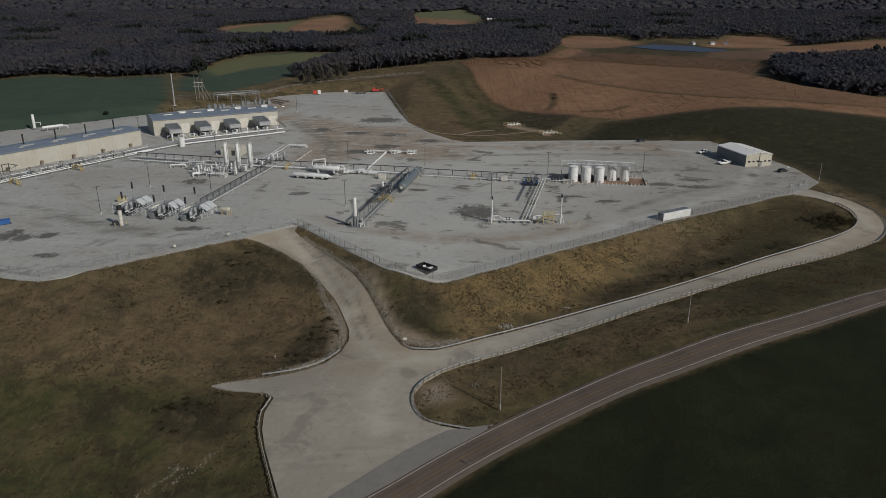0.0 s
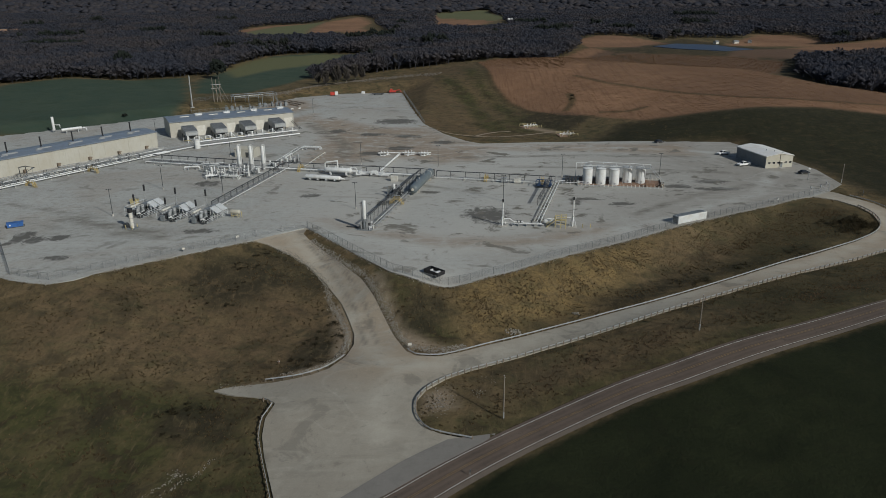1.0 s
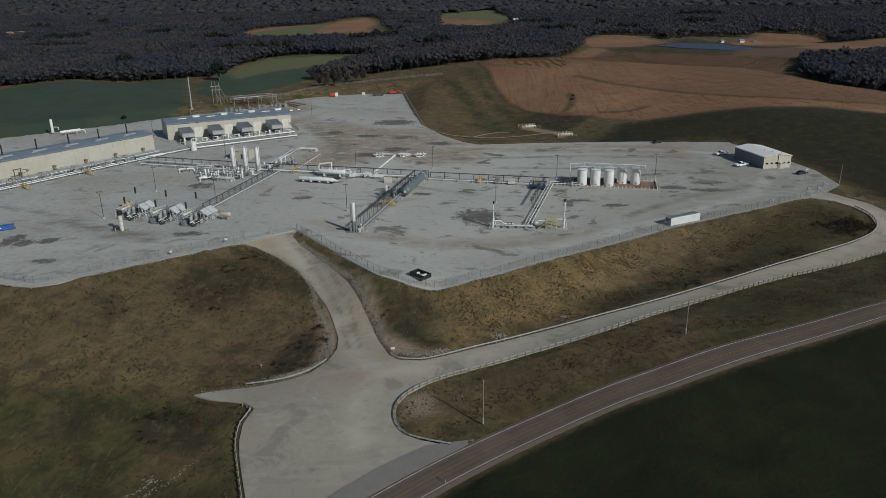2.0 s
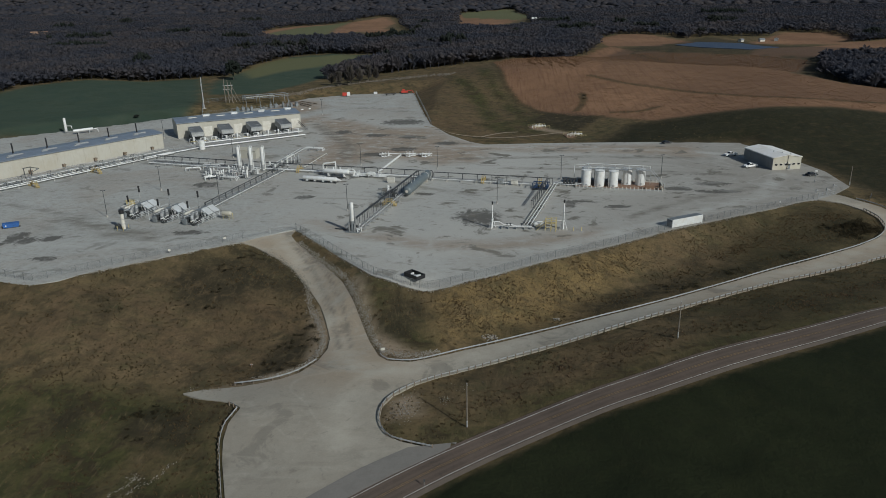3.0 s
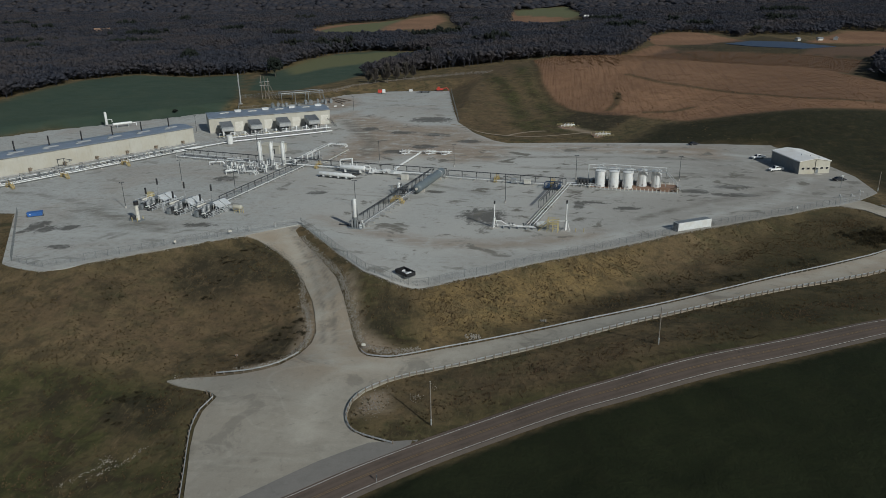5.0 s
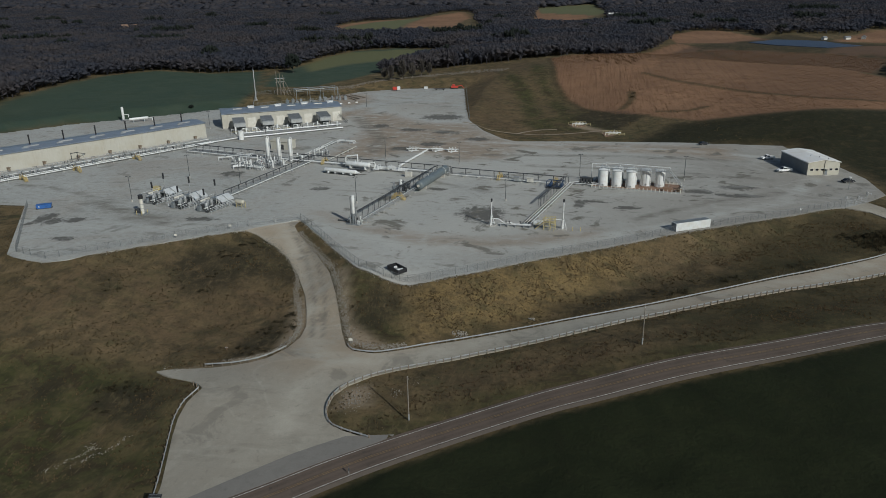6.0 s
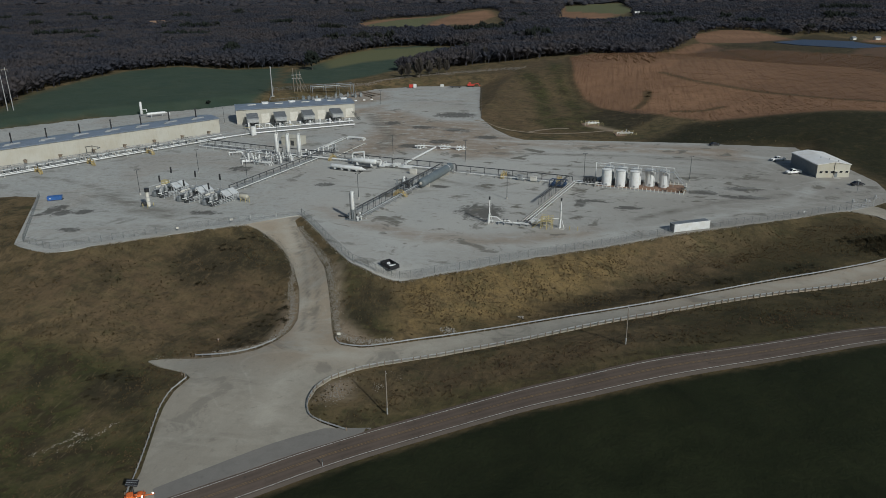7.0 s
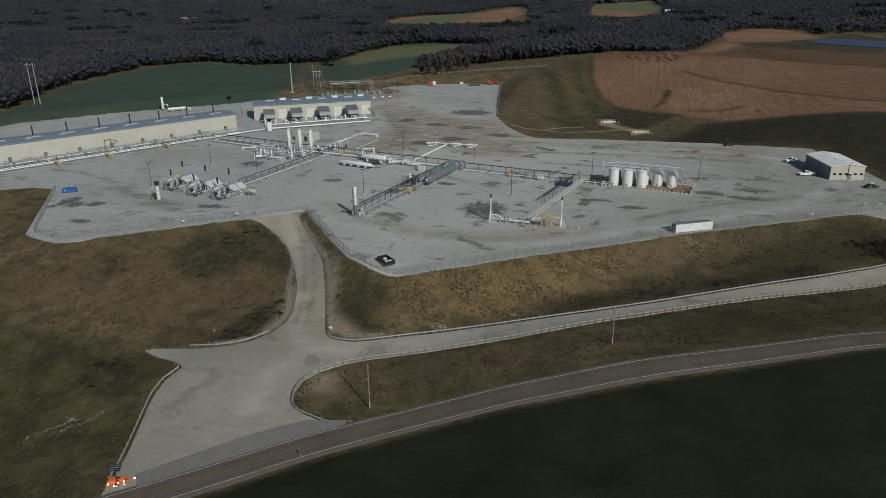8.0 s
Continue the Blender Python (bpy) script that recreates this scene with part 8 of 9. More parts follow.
def guardrail(label, pts, step=1.905, flip=1):
    """Steel W-beam on timber posts along a line."""
    run = smooth_line(pts, step)
    ob = thing("guardrail", label, "guardrail")
    zs = land([p[0] for p in run], [p[1] for p in run])
    post = None
    for k, ((x, y), z) in enumerate(zip(run, zs)):
        a, b = run[max(k - 1, 0)], run[min(k + 1, len(run) - 1)]
        turn = math.degrees(math.atan2(b[1] - a[1], b[0] - a[0]))
        m = pose(x, y, z, 0, 0, turn)
        if post is None:
            post = shape("post", WOOD, ob, (box, 0, -0.16 * flip, -0.2, 0.18, 0.2, 1.0))
            post.matrix_basis = m
        else:
            again("post", post, ob, m)
    bm = B()
    prof = [(0.0, 0.42), (0.08, 0.48), (0.08, 0.53), (0.0, 0.58), (0.08, 0.63), (0.08, 0.68), (0.0, 0.74), (-0.02, 0.74), (-0.02, 0.42)]
    rows = []
    for k, ((x, y), z) in enumerate(zip(run, zs)):
        a, b = run[max(k - 1, 0)], run[min(k + 1, len(run) - 1)]
        d = Vector((b[0] - a[0], b[1] - a[1])).normalized()
        rows.append([bm.verts.new((x - d.y * o * flip, y + d.x * o * flip, z + h)) for o, h in prof])
    for u, w in zip(rows, rows[1:]):
        for j in range(len(prof)):
            bm.faces.new((u[j], u[(j + 1) % len(prof)], w[(j + 1) % len(prof)], w[j]))
    bm.faces.new(rows[0])
    bm.faces.new(list(reversed(rows[-1])))
    part("beam", bm, GALV, ob, "galvanised W-beam")


guardrail("galvanised guardrail along the access road's inner bend", [(-9.6, 150.2)] + INNER_EDGE[1:17], 1.905, -1)
guardrail("galvanised guardrail curving round the grass island", OUTER_EDGE[1:24], 1.905, -1)
guardrail("galvanised guardrail along the apron's west edge", [(-26.8, 95), (-28.9, 101), (-34.1, 114), (-36, 119.5), (-36.6, 124.5), (-35.7, 128.7), (-38, 130.8)], 1.905, -1)
guardrail("low guardrail along the foot of the west slope", [(-24.1, 148.6), (-27.0, 143.9), (-30.4, 141.4), (-34, 140), (-40, 139.2)], 1.905, 1)

# ---------------------------------------------------------------- farms far off
def farmhouse(x, y, turn, w, l, h, wall, roof, name="farmhouse", label="far white farmhouse with dark roof"):
    ob = thing(name, label, "house", at(x, y, turn))
    bm = B()
    gable_walls(bm, l, w, h, w * 0.3)
    part("wall", bm, wall, ob)
    bm = B()
    gable_roof(bm, l, w, h + 0.02, w * 0.3, 0.5, 0.3)
    part("roof", bm, roof, ob)


farmhouse(346, 960, 20, 4, 6.5, 2.4, OFFWHITE, SIDING, "barn", "far white barn on a brown knoll")
farmhouse(366, 966, 70, 4.5, 7, 2.6, GALV, SIDING, "farmhouse", "far pale farmhouse beside a barn")
farmhouse(318, 950, 40, 4, 6, 2.4, OFFWHITE, SIDING, "barn", "small far white farm shed")
farmhouse(-708, 1138, 20, 14, 24, 6, OFFWHITE, RUST, "barn", "far barn with red roof in the woods")
farmhouse(1480, 2880, 5, 25, 120, 9, WHITE, ROOF_PALE, "barn", "far long white farm building")
farmhouse(1340, 2900, 5, 20, 60, 8, WHITE, ROOF_PALE, "barn", "far white farm building")
farmhouse(660, 2940, 10, 25, 110, 8, OFFWHITE, ROOF_PALE, "barn", "far pale farm building")
farmhouse(92, 1480, 10, 10, 16, 6, WHITE, ROOF_PALE, "farmhouse", "far white house at the wood's edge")


# ---------------------------------------------------------------- woods, weeds, corn and rubble
rng = np.random.default_rng(11)


def blob(n_lat, n_lon):
    """A unit clump as vertices and triangles."""
    v = [(0, 0, 1.0)]
    for i in range(1, n_lat):
        t = math.pi * i / n_lat
        v += [(math.sin(t) * math.cos(2 * math.pi * (j + 0.5 * i) / n_lon), math.sin(t) * math.sin(2 * math.pi * (j + 0.5 * i) / n_lon), math.cos(t)) for j in range(n_lon)]
    v.append((0, 0, -1.0))
    f = []
    for j in range(n_lon):
        f.append((0, 1 + j, 1 + (j + 1) % n_lon))
        for i in range(n_lat - 2):
            a, b = 1 + i * n_lon, 1 + (i + 1) * n_lon
            f += [(a + j, b + j, b + (j + 1) % n_lon), (a + j, b + (j + 1) % n_lon, a + (j + 1) % n_lon)]
        k = 1 + (n_lat - 2) * n_lon
        f.append((k + j, len(v) - 1, k + (j + 1) % n_lon))
    return np.array(v), np.array(f)


def twiggy(seed, twigs):
    """A leafless crown about one high and one wide: a trunk and many thin rising twigs."""
    rnd = np.random.default_rng(seed)
    v, f = [], []
    for k in range(twigs):
        a, h0 = rnd.uniform(0, 6.28), rnd.uniform(0.15, 0.7)
        r0 = 0.16 * rnd.uniform() * h0
        out, up = rnd.uniform(0.06, 0.46) * (1.25 - h0), rnd.uniform(0.12, 0.42)
        x0, y0 = r0 * math.cos(a), r0 * math.sin(a)
        b = a + rnd.normal(0, 0.5)
        x1, y1, z1 = x0 + out * math.cos(b), y0 + out * math.sin(b), min(h0 + up, 1.02 - 0.35 * out)
        w, t = rnd.uniform(0.02, 0.05), rnd.uniform(0, 6.28)
        n = len(v)
        v += [(x0, y0, h0), (x1 + w * math.cos(t), y1 + w * math.sin(t), z1 - 0.02), (x1 - w * math.cos(t), y1 - w * math.sin(t), z1 + 0.05)]
        f.append((n, n + 1, n + 2))
    n = len(v)
    v += [(x * w, y * w, z) for z, w in ((0, 0.03), (0.8, 0.008)) for x, y in ((1, 0), (-0.5, 0.87), (-0.5, -0.87))]
    f += [(n + a, n + b, n + c) for a, b, c in ((0, 1, 4), (0, 4, 3), (1, 2, 5), (1, 5, 4), (2, 0, 3), (2, 3, 5))]
    return np.array(v), np.array(f)


def crown(rnd, clumps, ragged, lobe=0.3):
    """A crown about one high and one wide: many small ragged clumps on an uneven dome over a trunk."""
    vs, fs, n = [], [], 0
    bv, bf = blob(2, 4)
    for k in range(clumps):
        a, h = rnd.uniform(0, 6.28), rnd.uniform(0.38, 1.0)
        r = 0.5 * math.sqrt(max(0.03, 1 - ((h - 0.62) / 0.42) ** 2)) * math.sqrt(rnd.uniform(0.05, 1.2))
        size = lobe * rnd.uniform(0.5, 1.15) * 0.5
        jit = 1 + ragged * rnd.uniform(-1, 1, bv.shape)
        vs.append(bv * jit * np.array([size, size, size * rnd.uniform(0.8, 1.5)]) + np.array([r * math.cos(a), r * math.sin(a), h * 0.96]))
        fs.append(bf + n)
        n += len(bv)
    t = np.array([(x * w, y * w, z) for z, w in ((0, 0.028), (0.75, 0.010)) for x, y in ((1, 0), (-0.5, 0.87), (-0.5, -0.87))])
    vs.append(t)
    fs.append(np.array([(0, 1, 4), (0, 4, 3), (1, 2, 5), (1, 5, 4), (2, 0, 3), (2, 3, 5)]) + n)
    return np.concatenate(vs), np.concatenate(fs)


def scatter(name, label, category, kinds, x, y, z, tall, wide, mat, soft=False):
    """Many copies of a few shapes joined into one mesh."""
    vs, fs, n = [], [], 0
    pick = rng.integers(0, len(kinds), len(x))
    turn = rng.uniform(0, 6.28, len(x))
    for i in range(len(x)):
        v, f = kinds[pick[i]]
        c, s = math.cos(turn[i]), math.sin(turn[i])
        w = wide[i]
        vs.append(np.stack([(v[:, 0] * c - v[:, 1] * s) * w + x[i], (v[:, 0] * s + v[:, 1] * c) * w + y[i], v[:, 2] * tall[i] + z[i]], 1))
        fs.append(f + n)
        n += len(v)
    v, f = np.concatenate(vs), np.concatenate(fs)
    me = bpy.data.meshes.new(name)
    me.vertices.add(len(v))
    me.vertices.foreach_set("co", v.astype(np.float32).ravel())
    me.loops.add(f.size)
    me.loops.foreach_set("vertex_index", f.astype(np.int32).ravel())
    me.polygons.add(len(f))
    me.polygons.foreach_set("loop_start", np.arange(0, f.size, 3, dtype=np.int32))
    me.update(calc_edges=True)
    me.validate()
    if soft:
        me.shade_smooth()
    me.materials.append(mat)
    return tagged(new(name, me), label, category, kind="stuff")


CLEARINGS = [[(-311, 1719), (-272, 1843), (-221, 1768), (-159, 1387), (-105, 1113), (-107, 980), (-162, 960), (-200, 1100)], [(-79, 2033), (10, 2193), (65, 2174), (80, 1460), (78, 1340), (24, 1240), (-30, 1280), (-45, 1394)],
             [(-353, 1216), (-333, 1377), (-309, 1460), (-241, 1335), (-175, 1072), (-178, 985), (-215, 955), (-278, 985), (-342, 1110)], [(100, 634), (112, 725), (143, 907), (189, 1030), (238, 1031), (255, 967), (296, 1017), (351, 1028), (430, 1050), (430, 930), (320, 720), (262, 590), (252, 500), (235, 480)]]
OPEN = CLEARINGS + [[(55, 455), (100, 440), (100, 520), (50, 520)], [(50, 412), (86, 412), (86, 462), (50, 462)]] + PASTURES + STUBBLES + [POND, PAD, [(-160, 420), (-185, 470), (-208, 540), (-226, 590), (-206, 605), (-185, 560), (-178, 500), (-140, 500)], [(-140, 480), (-150, 520), (-118, 585), (-70, 622), (-20, 640), (14, 660), (60, 430), (160, 300), (160, 240), (-100, 200)], [(140, 260), (130, 350), (60, 352), (60, 400), (110, 405), (200, 408), (300, 370), (420, 330), (420, 100)]]


def wood_places(y0, y1, gap, spread, clear):
    """Jittered places in the wooded country between two distances."""
    xs, ys = np.meshgrid(np.arange(-y1 * spread * 1.4, y1 * spread, gap), np.arange(y0, y1, gap))
    x, y = xs.ravel() + rng.uniform(-0.45, 0.45, xs.size) * gap, ys.ravel() + rng.uniform(-0.45, 0.45, xs.size) * gap
    ok = (x < y * spread + 30) & (x > -1.4 * y * spread - 90)
    x, y = x[ok], y[ok]
    for p in OPEN:
        d = nearest(p, x, y)[0]
        ok = ~inside(p, x, y) & (d > clear)
        x, y = x[ok], y[ok]
    return x, y


def canopy(seed, clumps, twigs, lobe):
    """A bare, flat-topped crown: loose rounded masses of fine twigs, feathered by single ones over the trunk."""
    rnd = np.random.default_rng(seed)
    vs, fs, n = [], [], 0
    bv, bf = blob(2, 5)
    for k in range(clumps):
        a, r = rnd.uniform(0, 6.28), 0.5 * math.sqrt(rnd.uniform())
        size = lobe * rnd.uniform(0.6, 1.2) * 0.5
        jit = 1 + 0.35 * rnd.uniform(-1, 1, bv.shape)
        vs.append(bv * jit * np.array([size, size, size * 0.8]) + np.array([r * math.cos(a), r * math.sin(a), 0.86 - 1.3 * r * r + rnd.normal(0, 0.05)]))
        fs.append(bf + n)
        n += len(bv)
    v2, f2 = twiggy(seed, twigs)
    return np.concatenate(vs + [v2]), np.concatenate(fs + [f2 + n])


trees = [canopy(k, 4, 60, 0.36) for k in range(10)]
x, y = wood_places(300, 1000, 6.2, 0.80, 3.0)
ok = (y > 430) | (x < -296)
x, y = x[ok], y[ok]
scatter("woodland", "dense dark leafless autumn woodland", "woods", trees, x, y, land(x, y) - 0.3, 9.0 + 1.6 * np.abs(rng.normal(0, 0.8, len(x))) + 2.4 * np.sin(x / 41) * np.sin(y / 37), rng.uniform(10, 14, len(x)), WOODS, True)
mid = [canopy(20 + k, 3, 28, 0.42) for k in range(6)]
x, y = wood_places(1000, 2000, 11.5, 0.80, 4.0)
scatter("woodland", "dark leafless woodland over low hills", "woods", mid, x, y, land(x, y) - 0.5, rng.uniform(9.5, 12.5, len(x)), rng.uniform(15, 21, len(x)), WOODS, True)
far = [crown(np.random.default_rng(40 + k), 4, 0.3, 0.9) for k in range(4)]
x, y = wood_places(2000, 4700, 34, 0.80, 10.0)
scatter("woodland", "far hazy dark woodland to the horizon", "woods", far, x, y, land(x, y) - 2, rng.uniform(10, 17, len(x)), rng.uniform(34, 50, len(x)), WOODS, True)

# dark evergreen stands among the bare woods
x, y = wood_places(600, 1500, 13, 0.75, 4.0)
dens = np.array([noise.noise((a * 0.012, b * 0.012, 21.0)) for a, b in zip(x, y)])
x, y = x[dens > 0.42], y[dens > 0.42]
scatter("evergreen_stand", "dark evergreen stands among bare woods", "woods", [crown(np.random.default_rng(80 + k), 26, 0.45, 0.3) for k in range(4)], x, y, land(x, y) - 0.5, rng.uniform(11, 16, len(x)), rng.uniform(9, 14, len(x)), EVERGREEN)


def lone_tree(name, label, x, y, h, w, clumps, mat, seed):
    """A single tree: tapered trunk with limbs, and a crown of many clumps."""
    rnd = np.random.default_rng(seed)
    ob = thing(name, label, "tree", at(x, y))
    bm = B()
    rod(bm, (0, 0, -0.3), (0, 0, h * 0.85), 0.03 * h * 0.6, 0.03, seg=7)
    for k in range(9):
        a, z = rnd.uniform(0, 6.28), h * rnd.uniform(0.3, 0.75)
        r = w * rnd.uniform(0.25, 0.45)
        rod(bm, (0, 0, z), (r * math.cos(a), r * math.sin(a), z + h * rnd.uniform(0.1, 0.25)), 0.07, 0.02, seg=5)
    part("trunk", bm, BARK, ob)
    v, f = crown(rnd, clumps, 0.45, 0.2) if mat is not TWIGS else twiggy(seed, 4 * clumps)
    me = bpy.data.meshes.new("crown")
    me.from_pydata((v[:-6] * np.array([w, w, h])).tolist(), [], f[:-6].tolist())
    me.materials.append(mat)
    cr = new("crown", me)
    cr.parent = ob


for k, (x, y, h, w) in enumerate(((-101, 542, 11, 7), (-93, 546, 15, 8), (-88, 556, 12, 7), (-97, 553, 10, 6), (-83, 567, 13, 8), (-78, 573, 10, 6), (-108, 548, 9, 6), (-84, 640, 12, 6), (-58, 636, 14, 8))):
    lone_tree("bare_tree", "leafless tree with pale trunk at the wood's edge", x, y, h, w, 60, TWIGS, k)
for k, (x, y, h, w) in enumerate(((-196, 583, 15, 12), (-198, 420, 2.2, 3), (73.5, 482, 1.2, 2.2), (72, 474, 1.0, 2.4))):
    lone_tree("bushy_shrub" if h < 8 else "evergreen_tree", "small bushy shrub in rough ground" if h < 8 else "dark dense evergreen behind the plant", x, y, h, w, 140, WEEDS if h < 6 and x > 0 else EVERGREEN, 30 + k)


def tuft(seed, blades):
    """A handful of leaning blades about one high."""
    rnd = np.random.default_rng(seed)
    v, f = [], []
    for k in range(blades):
        a, r = rnd.uniform(0, 6.28), rnd.uniform(0, 0.45)
        bx, by = r * math.cos(a), r * math.sin(a)
        t, lean, wd = rnd.uniform(0, 6.28), rnd.uniform(0.05, 0.4), rnd.uniform(0.06, 0.16)
        n = len(v)
        v += [(bx - wd * math.sin(t), by + wd * math.cos(t), 0), (bx + wd * math.sin(t), by - wd * math.cos(t), 0), (bx + lean * math.cos(t), by + lean * math.sin(t), rnd.uniform(0.5, 1.1))]
        f.append((n, n + 1, n + 2))
    return np.array(v), np.array(f)


def grass_places(n, x0, x1, y0, y1):
    x, y = rng.uniform(x0, x1, n), rng.uniform(y0, y1, n)
    ok = ~inside(PAD, x, y) & ~inside(GRAVEL_ROAD, x, y) & ~inside(CROP, x, y) & (nearest(HIGHWAY, x, y, False)[0] > 6.2) & (nearest(GRAVEL_ROAD, x, y)[0] > 0.7)
    dens = np.array([noise.noise((a * 0.06, b * 0.06, 3.0)) + 0.6 * noise.noise((a * 0.25, b * 0.25, 8.0)) for a, b in zip(x, y)])
    ok &= rng.uniform(-0.55, 0.55, n) < dens
    return x[ok], y[ok]


tufts = [tuft(k, 9) for k in range(6)]
x, y = grass_places(90000, -150, 160, 85, 262)
scatter("weeds", "dry brown weeds and tall grass on the banks", "grass", tufts, x, y, land(x, y) - 0.12, rng.uniform(0.18, 0.5, len(x)), rng.uniform(0.4, 0.9, len(x)), WEEDS, True)


def stand_places(polys, n):
    """Places strewn over a few outlines, off the roads and the pad."""
    out = []
    for p in polys:
        px, py = [v[0] for v in p], [v[1] for v in p]
        x, y = rng.uniform(min(px), max(px), n), rng.uniform(min(py), max(py), n)
        ok = inside(p, x, y) & ~inside(GRAVEL_ROAD, x, y) & ~inside(PAD, x, y) & (nearest(HIGHWAY, x, y, False)[0] > 6.2) & (nearest(GRAVEL_ROAD, x, y)[0] > 1.0)
        thin = np.array([noise.noise((a * 0.10, b * 0.10, 31.0)) for a, b in zip(x, y)])
        ok &= rng.uniform(-0.5, 0.5, n) - 0.5 * np.clip(nearest(p, x, y)[0] / 7.0, 0, 1) < 0.8 * thin - 0.25
        out.append(np.stack([x[ok], y[ok]], 1))
    return np.concatenate(out).T


x, y = stand_places([RUSSETS[0], RUSSETS[1], GOLDEN[0]], 13000)
scatter("tall_grass", "tall dry grass and dead weeds on the bank and verge", "grass", [tuft(40 + k, 8) for k in range(6)], x, y, land(x, y) - 0.12, rng.uniform(0.2, 0.45, len(x)), rng.uniform(0.4, 0.9, len(x)), TALL_GRASS, True)


x, y = stand_places([RUSSETS[0]], 30000)
scatter("dead_weeds", "standing russet dead weeds along the verge", "grass", [tuft(60 + k, 8) for k in range(6)], x, y, land(x, y) - 0.12, rng.uniform(0.3, 0.7, len(x)), rng.uniform(0.5, 1.0, len(x)), VERGE_WEEDS, True)


def brush_places(n, x0, x1, y0, y1, cut):
    """Thickets: places where a slow ripple of density runs high."""
    x, y = rng.uniform(x0, x1, n), rng.uniform(y0, y1, n)
    ok = ~inside(PAD, x, y) & ~inside(GRAVEL_ROAD, x, y) & ~inside(CROP, x, y) & (nearest(HIGHWAY, x, y, False)[0] > 6.5) & (nearest(GRAVEL_ROAD, x, y)[0] > 1.2) & (nearest(PAD, x, y)[0] > 1.5)
    for p in PASTURES + STUBBLES[:1]:
        ok &= ~inside(p, x, y)
    dens = np.array([noise.noise((a * 0.045, b * 0.045, 13.0)) + 0.5 * noise.noise((a * 0.16, b * 0.16, 5.0)) for a, b in zip(x, y)])
    ok &= dens > cut
    return x[ok], y[ok]


bushes = [twiggy(60 + k, 34) for k in range(6)]
x, y = brush_places(16000, -150, 200, 88, 262, 0.12)
ok = np.zeros(x.shape, bool)
for p in SCRUB:
    ok |= inside(p, x, y)
ok |= rng.uniform(0, 1, len(x)) < 0.008
x, y = x[ok], y[ok]
scatter("brush", "low dark brambles and brush on the banks", "shrubs", bushes, x, y, land(x, y) - 0.15, rng.uniform(0.3, 0.8, len(x)), rng.uniform(1.2, 3.2, len(x)), BRUSH)
x, y = brush_places(1800, -45, 140, 354, 640, 0.10)
scatter("brush", "rough brown weeds on the slope behind the pad", "shrubs", tufts, x, y, land(x, y) - 0.15, rng.uniform(0.3, 0.7, len(x)), rng.uniform(1.0, 2.2, len(x)), WEEDS)
x, y = rng.normal(130.0, 4, 70), rng.normal(227.0, 3.5, 70)
ok = ~inside(PAD, x, y) & ~inside(GRAVEL_ROAD, x, y)
x, y = x[ok], y[ok]
scatter("thicket", "dark leafless thicket below the east gate", "shrubs", bushes, x, y, land(x, y) - 0.2, rng.uniform(0.8, 2.0, len(x)), rng.uniform(2.0, 4.0, len(x)), BRUSH)


def rubble(name, label, places, size, mat=STONE):
    bv, bf = blob(3, 5)
    kinds = []
    for k in range(5):
        r = np.random.default_rng(k)
        kinds.append((bv * (1 + 0.4 * r.uniform(-1, 1, bv.shape)), bf))
    x, y = np.array([p[0] for p in places]), np.array([p[1] for p in places])
    s = rng.uniform(size[0], size[1], len(x))
    scatter(name, label, "stones", kinds, x, y, land(x, y) + 0.05, s * 0.7, s, mat)


def along(line, width, n, side=0.0):
    out = []
    for a, b in zip(line, line[1:]):
        k = max(1, int(n * math.hypot(b[0] - a[0], b[1] - a[1])))
        for _ in range(k):
            t, o = rng.uniform(), rng.normal(side, width)
            d = math.hypot(b[0] - a[0], b[1] - a[1])
            out.append((a[0] + (b[0] - a[0]) * t - (b[1] - a[1]) / d * o, a[1] + (b[1] - a[1]) * t + (b[0] - a[0]) / d * o))
    return out


rubble("riprap", "pale limestone riprap along the access road", along([(-52, 201.6), (-46, 197.6), (-40.6, 192.4), (-34.7, 184.4), (-31.5, 174), (-27.6, 167), (-24.6, 159), (-24, 153.5), (-25.3, 148.6), (-28.3, 144.6), (-33, 142)], 0.55, 26, -0.3) + along([(-44, 207), (-32.6, 192), (-24, 181.5), (-19, 171.5), (-15.5, 163.8), (-12.3, 156.4), (-9, 151.5), (-3, 149.5), (4, 152.5)], 0.7, 30, 0.5), (0.06, 0.19))
rubble("rock_pile", "heap of pale rubble on the grass island", [(rng.normal(-1.6, 1.6), rng.normal(129.5, 2.2)) for _ in range(260)] + [(rng.normal(6.5, 0.7), rng.normal(133, 0.8)) for _ in range(40)] + [(rng.normal(10, 1.2), rng.normal(138.5, 1.0)) for _ in range(40)], (0.05, 0.15))
rubble("rock_pile", "pale rocks at the foot of the bank", [(rng.normal(15.2, 0.9), rng.normal(159.8, 0.6)) for _ in range(60)] + [(rng.normal(31.5, 0.5), rng.normal(168.8, 0.4)) for _ in range(22)], (0.08, 0.28))
rubble("rock_pile", "scattered pale rocks on the western slope", [(rng.normal(-49.3, 0.8), rng.normal(110.9, 0.7)) for _ in range(50)] + along([(-54.5, 103.4), (-51.5, 107.6), (-49, 110.7)], 0.35, 7) + along([(-50.3, 105.7), (-47.8, 108.7), (-45.4, 110.8), (-43.1, 115)], 0.35, 6) + [(rng.normal(-35.2, 1.0), rng.normal(142.4, 0.4)) for _ in range(60)] + along([(-50, 137.4), (-42, 137.6)], 0.6, 8), (0.05, 0.15))
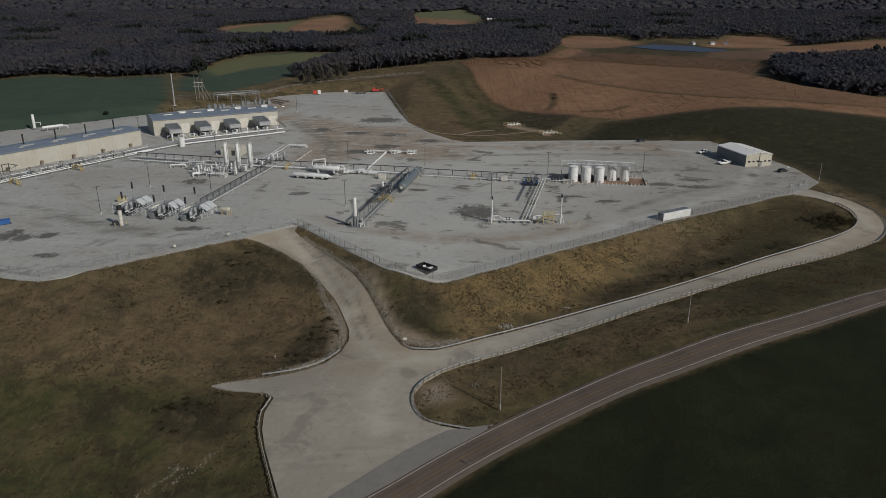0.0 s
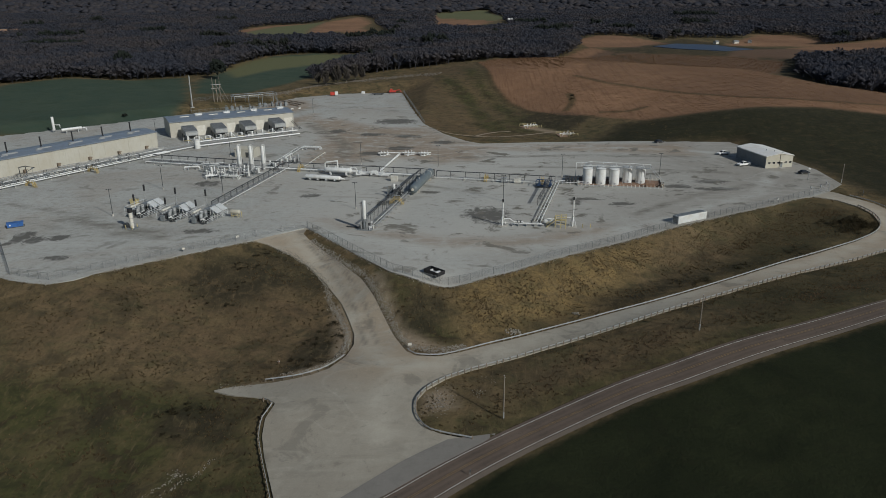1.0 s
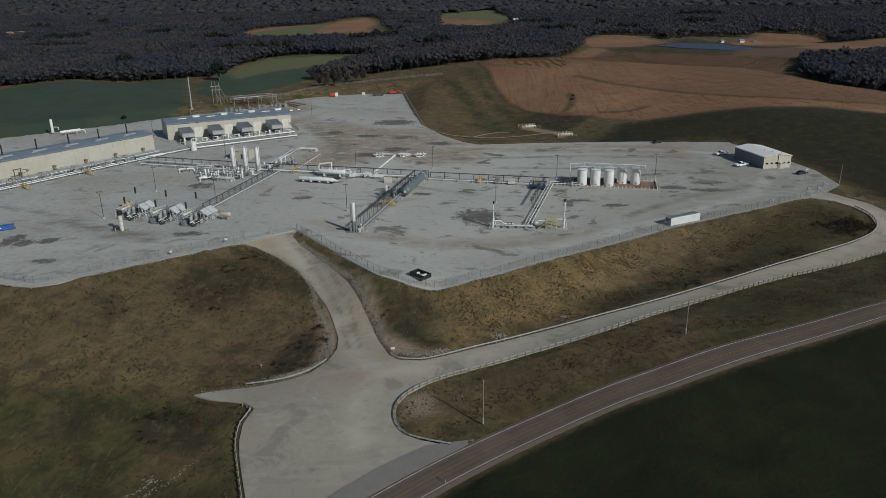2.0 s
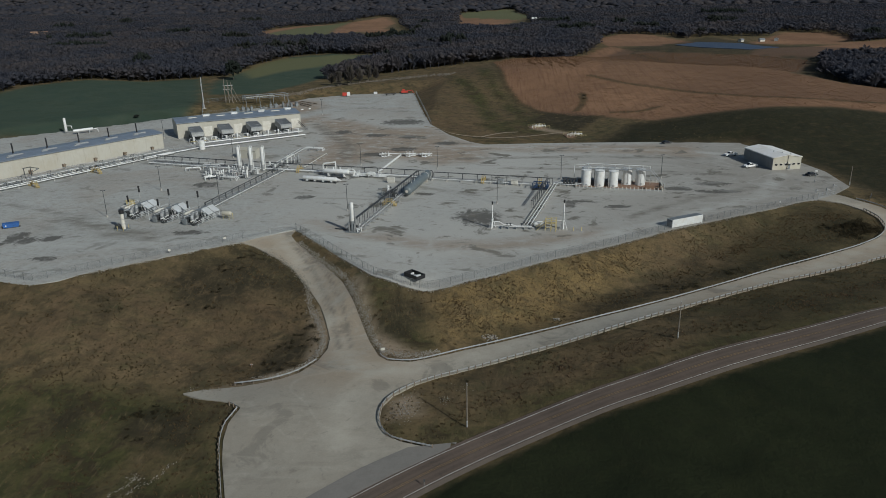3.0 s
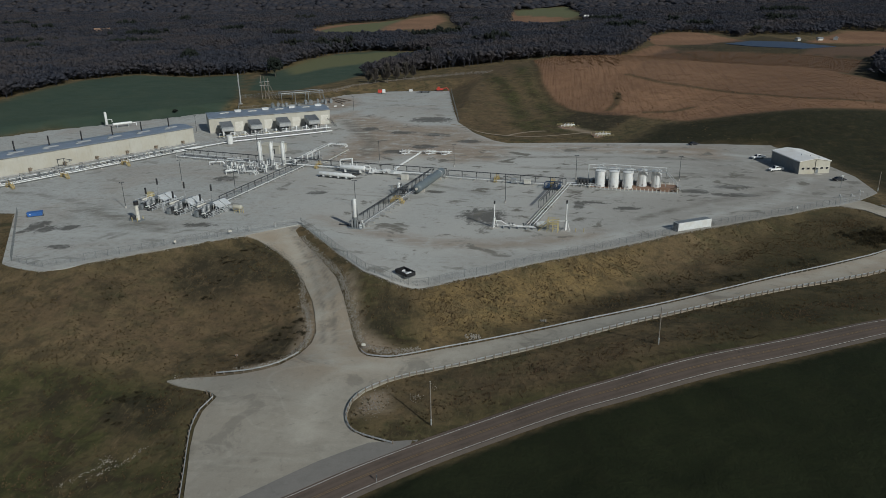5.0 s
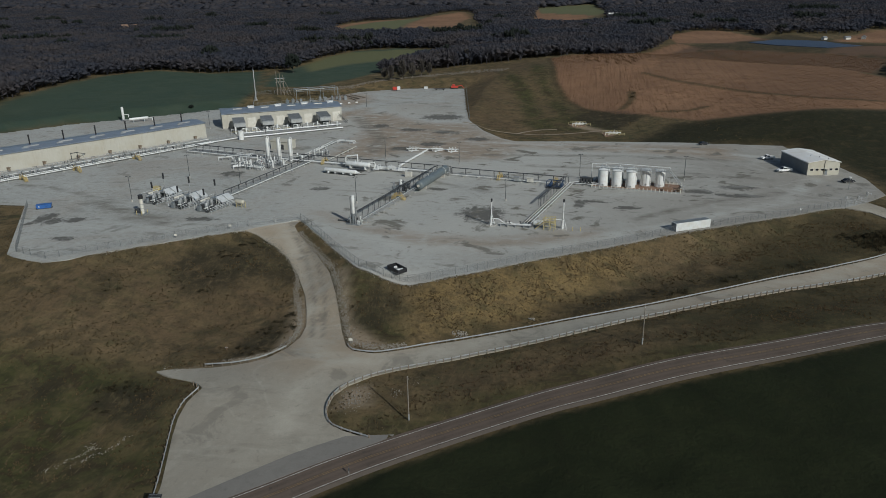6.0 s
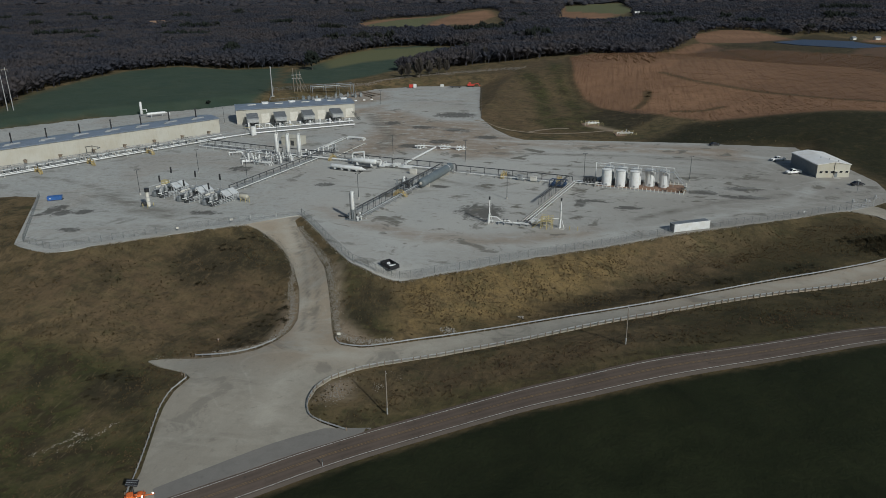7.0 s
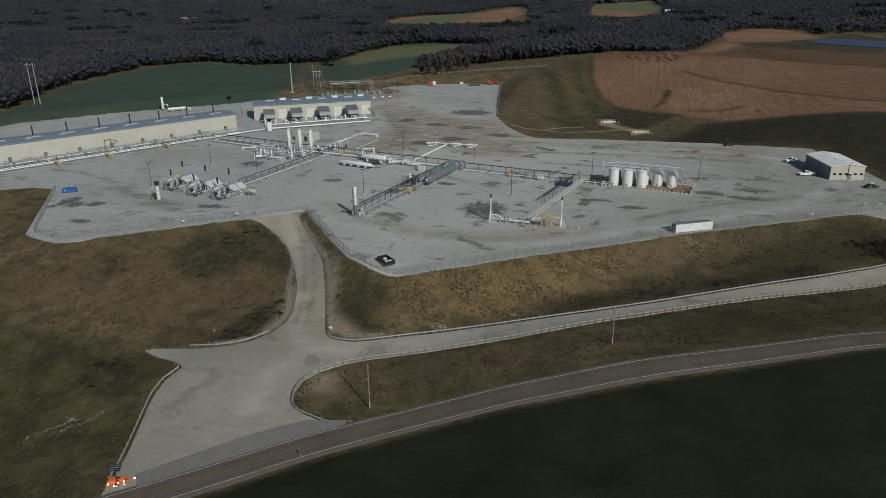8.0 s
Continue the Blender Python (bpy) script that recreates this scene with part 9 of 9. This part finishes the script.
rubble("rock_pile", "long row of tan boulders behind the pad", along([(-134, 501), (-118.4, 526.3), (-102.8, 550.2), (-83.7, 564.8)], 1.3, 5) + along([(-83.7, 564.8), (-59.6, 580), (-32.3, 580.7), (-18, 574)], 4.2, 7), (0.2, 0.85), BOULDER)
rubble("edge_stones", "pale stones along the gravel pad's brow", along([(-149, 218), (-118, 174), (-104, 169.6), (-96, 176), (-71, 196), (-60, 204)], 0.3, 9) + along([(-46, 216), (-38, 206), (-27, 192.2), (-16, 179), (-8, 174.4), (-0.6, 173.2), (5, 174), (14, 178.4), (28.5, 189.6), (52.5, 205.4), (70.5, 219), (90, 230.8), (119.6, 249.6)], 0.3, 9), (0.06, 0.17))


def corn_stubble():
    """Cut dry corn over the brown hill, thickest in standing rows along its crest."""
    field = STUBBLES[0]
    x, y = rng.uniform(10, 300, 26000), rng.uniform(400, 720, 26000)
    ok = inside(field, x, y) & (nearest(field, x, y)[0] > 1.5)
    x, y = x[ok], y[ok]
    rows = np.round(x / 2.1) * 2.1 + rng.normal(0, 0.25, len(x))
    x = np.where(rng.uniform(0, 1, len(x)) < 0.6, rows, x)
    tall = rng.uniform(0.2, 0.55, len(x)) + 0.5 * np.clip((y - 585) / 50, 0, 1)
    scatter("corn", "dry brown corn stubble over the hill", "crop", tufts, x, y, land(x, y) - 0.08, tall, rng.uniform(0.6, 1.3, len(x)), CORN)

    # unharvested rows left standing on the crest
    uncut = [(41.7, 668), (85.3, 634), (78.5, 566), (59.7, 585), (40.5, 600)]
    x, y = rng.uniform(38, 88, 2600), rng.uniform(560, 670, 2600)
    x = np.round((x + 0.2 * y) / 5.2) * 5.2 - 0.2 * y + rng.normal(0, 0.35, len(x))
    ok = inside(uncut, x, y) & (np.sin(x * 0.9 + y * 0.05) > -0.3)
    x, y = x[ok], y[ok]
    scatter("standing_corn", "dark rows of standing dry corn on the crest", "crop", tufts, x, y, land(x, y) - 0.08, rng.uniform(1.0, 2.0, len(x)), rng.uniform(0.35, 0.7, len(x)), CORN)


corn_stubble()
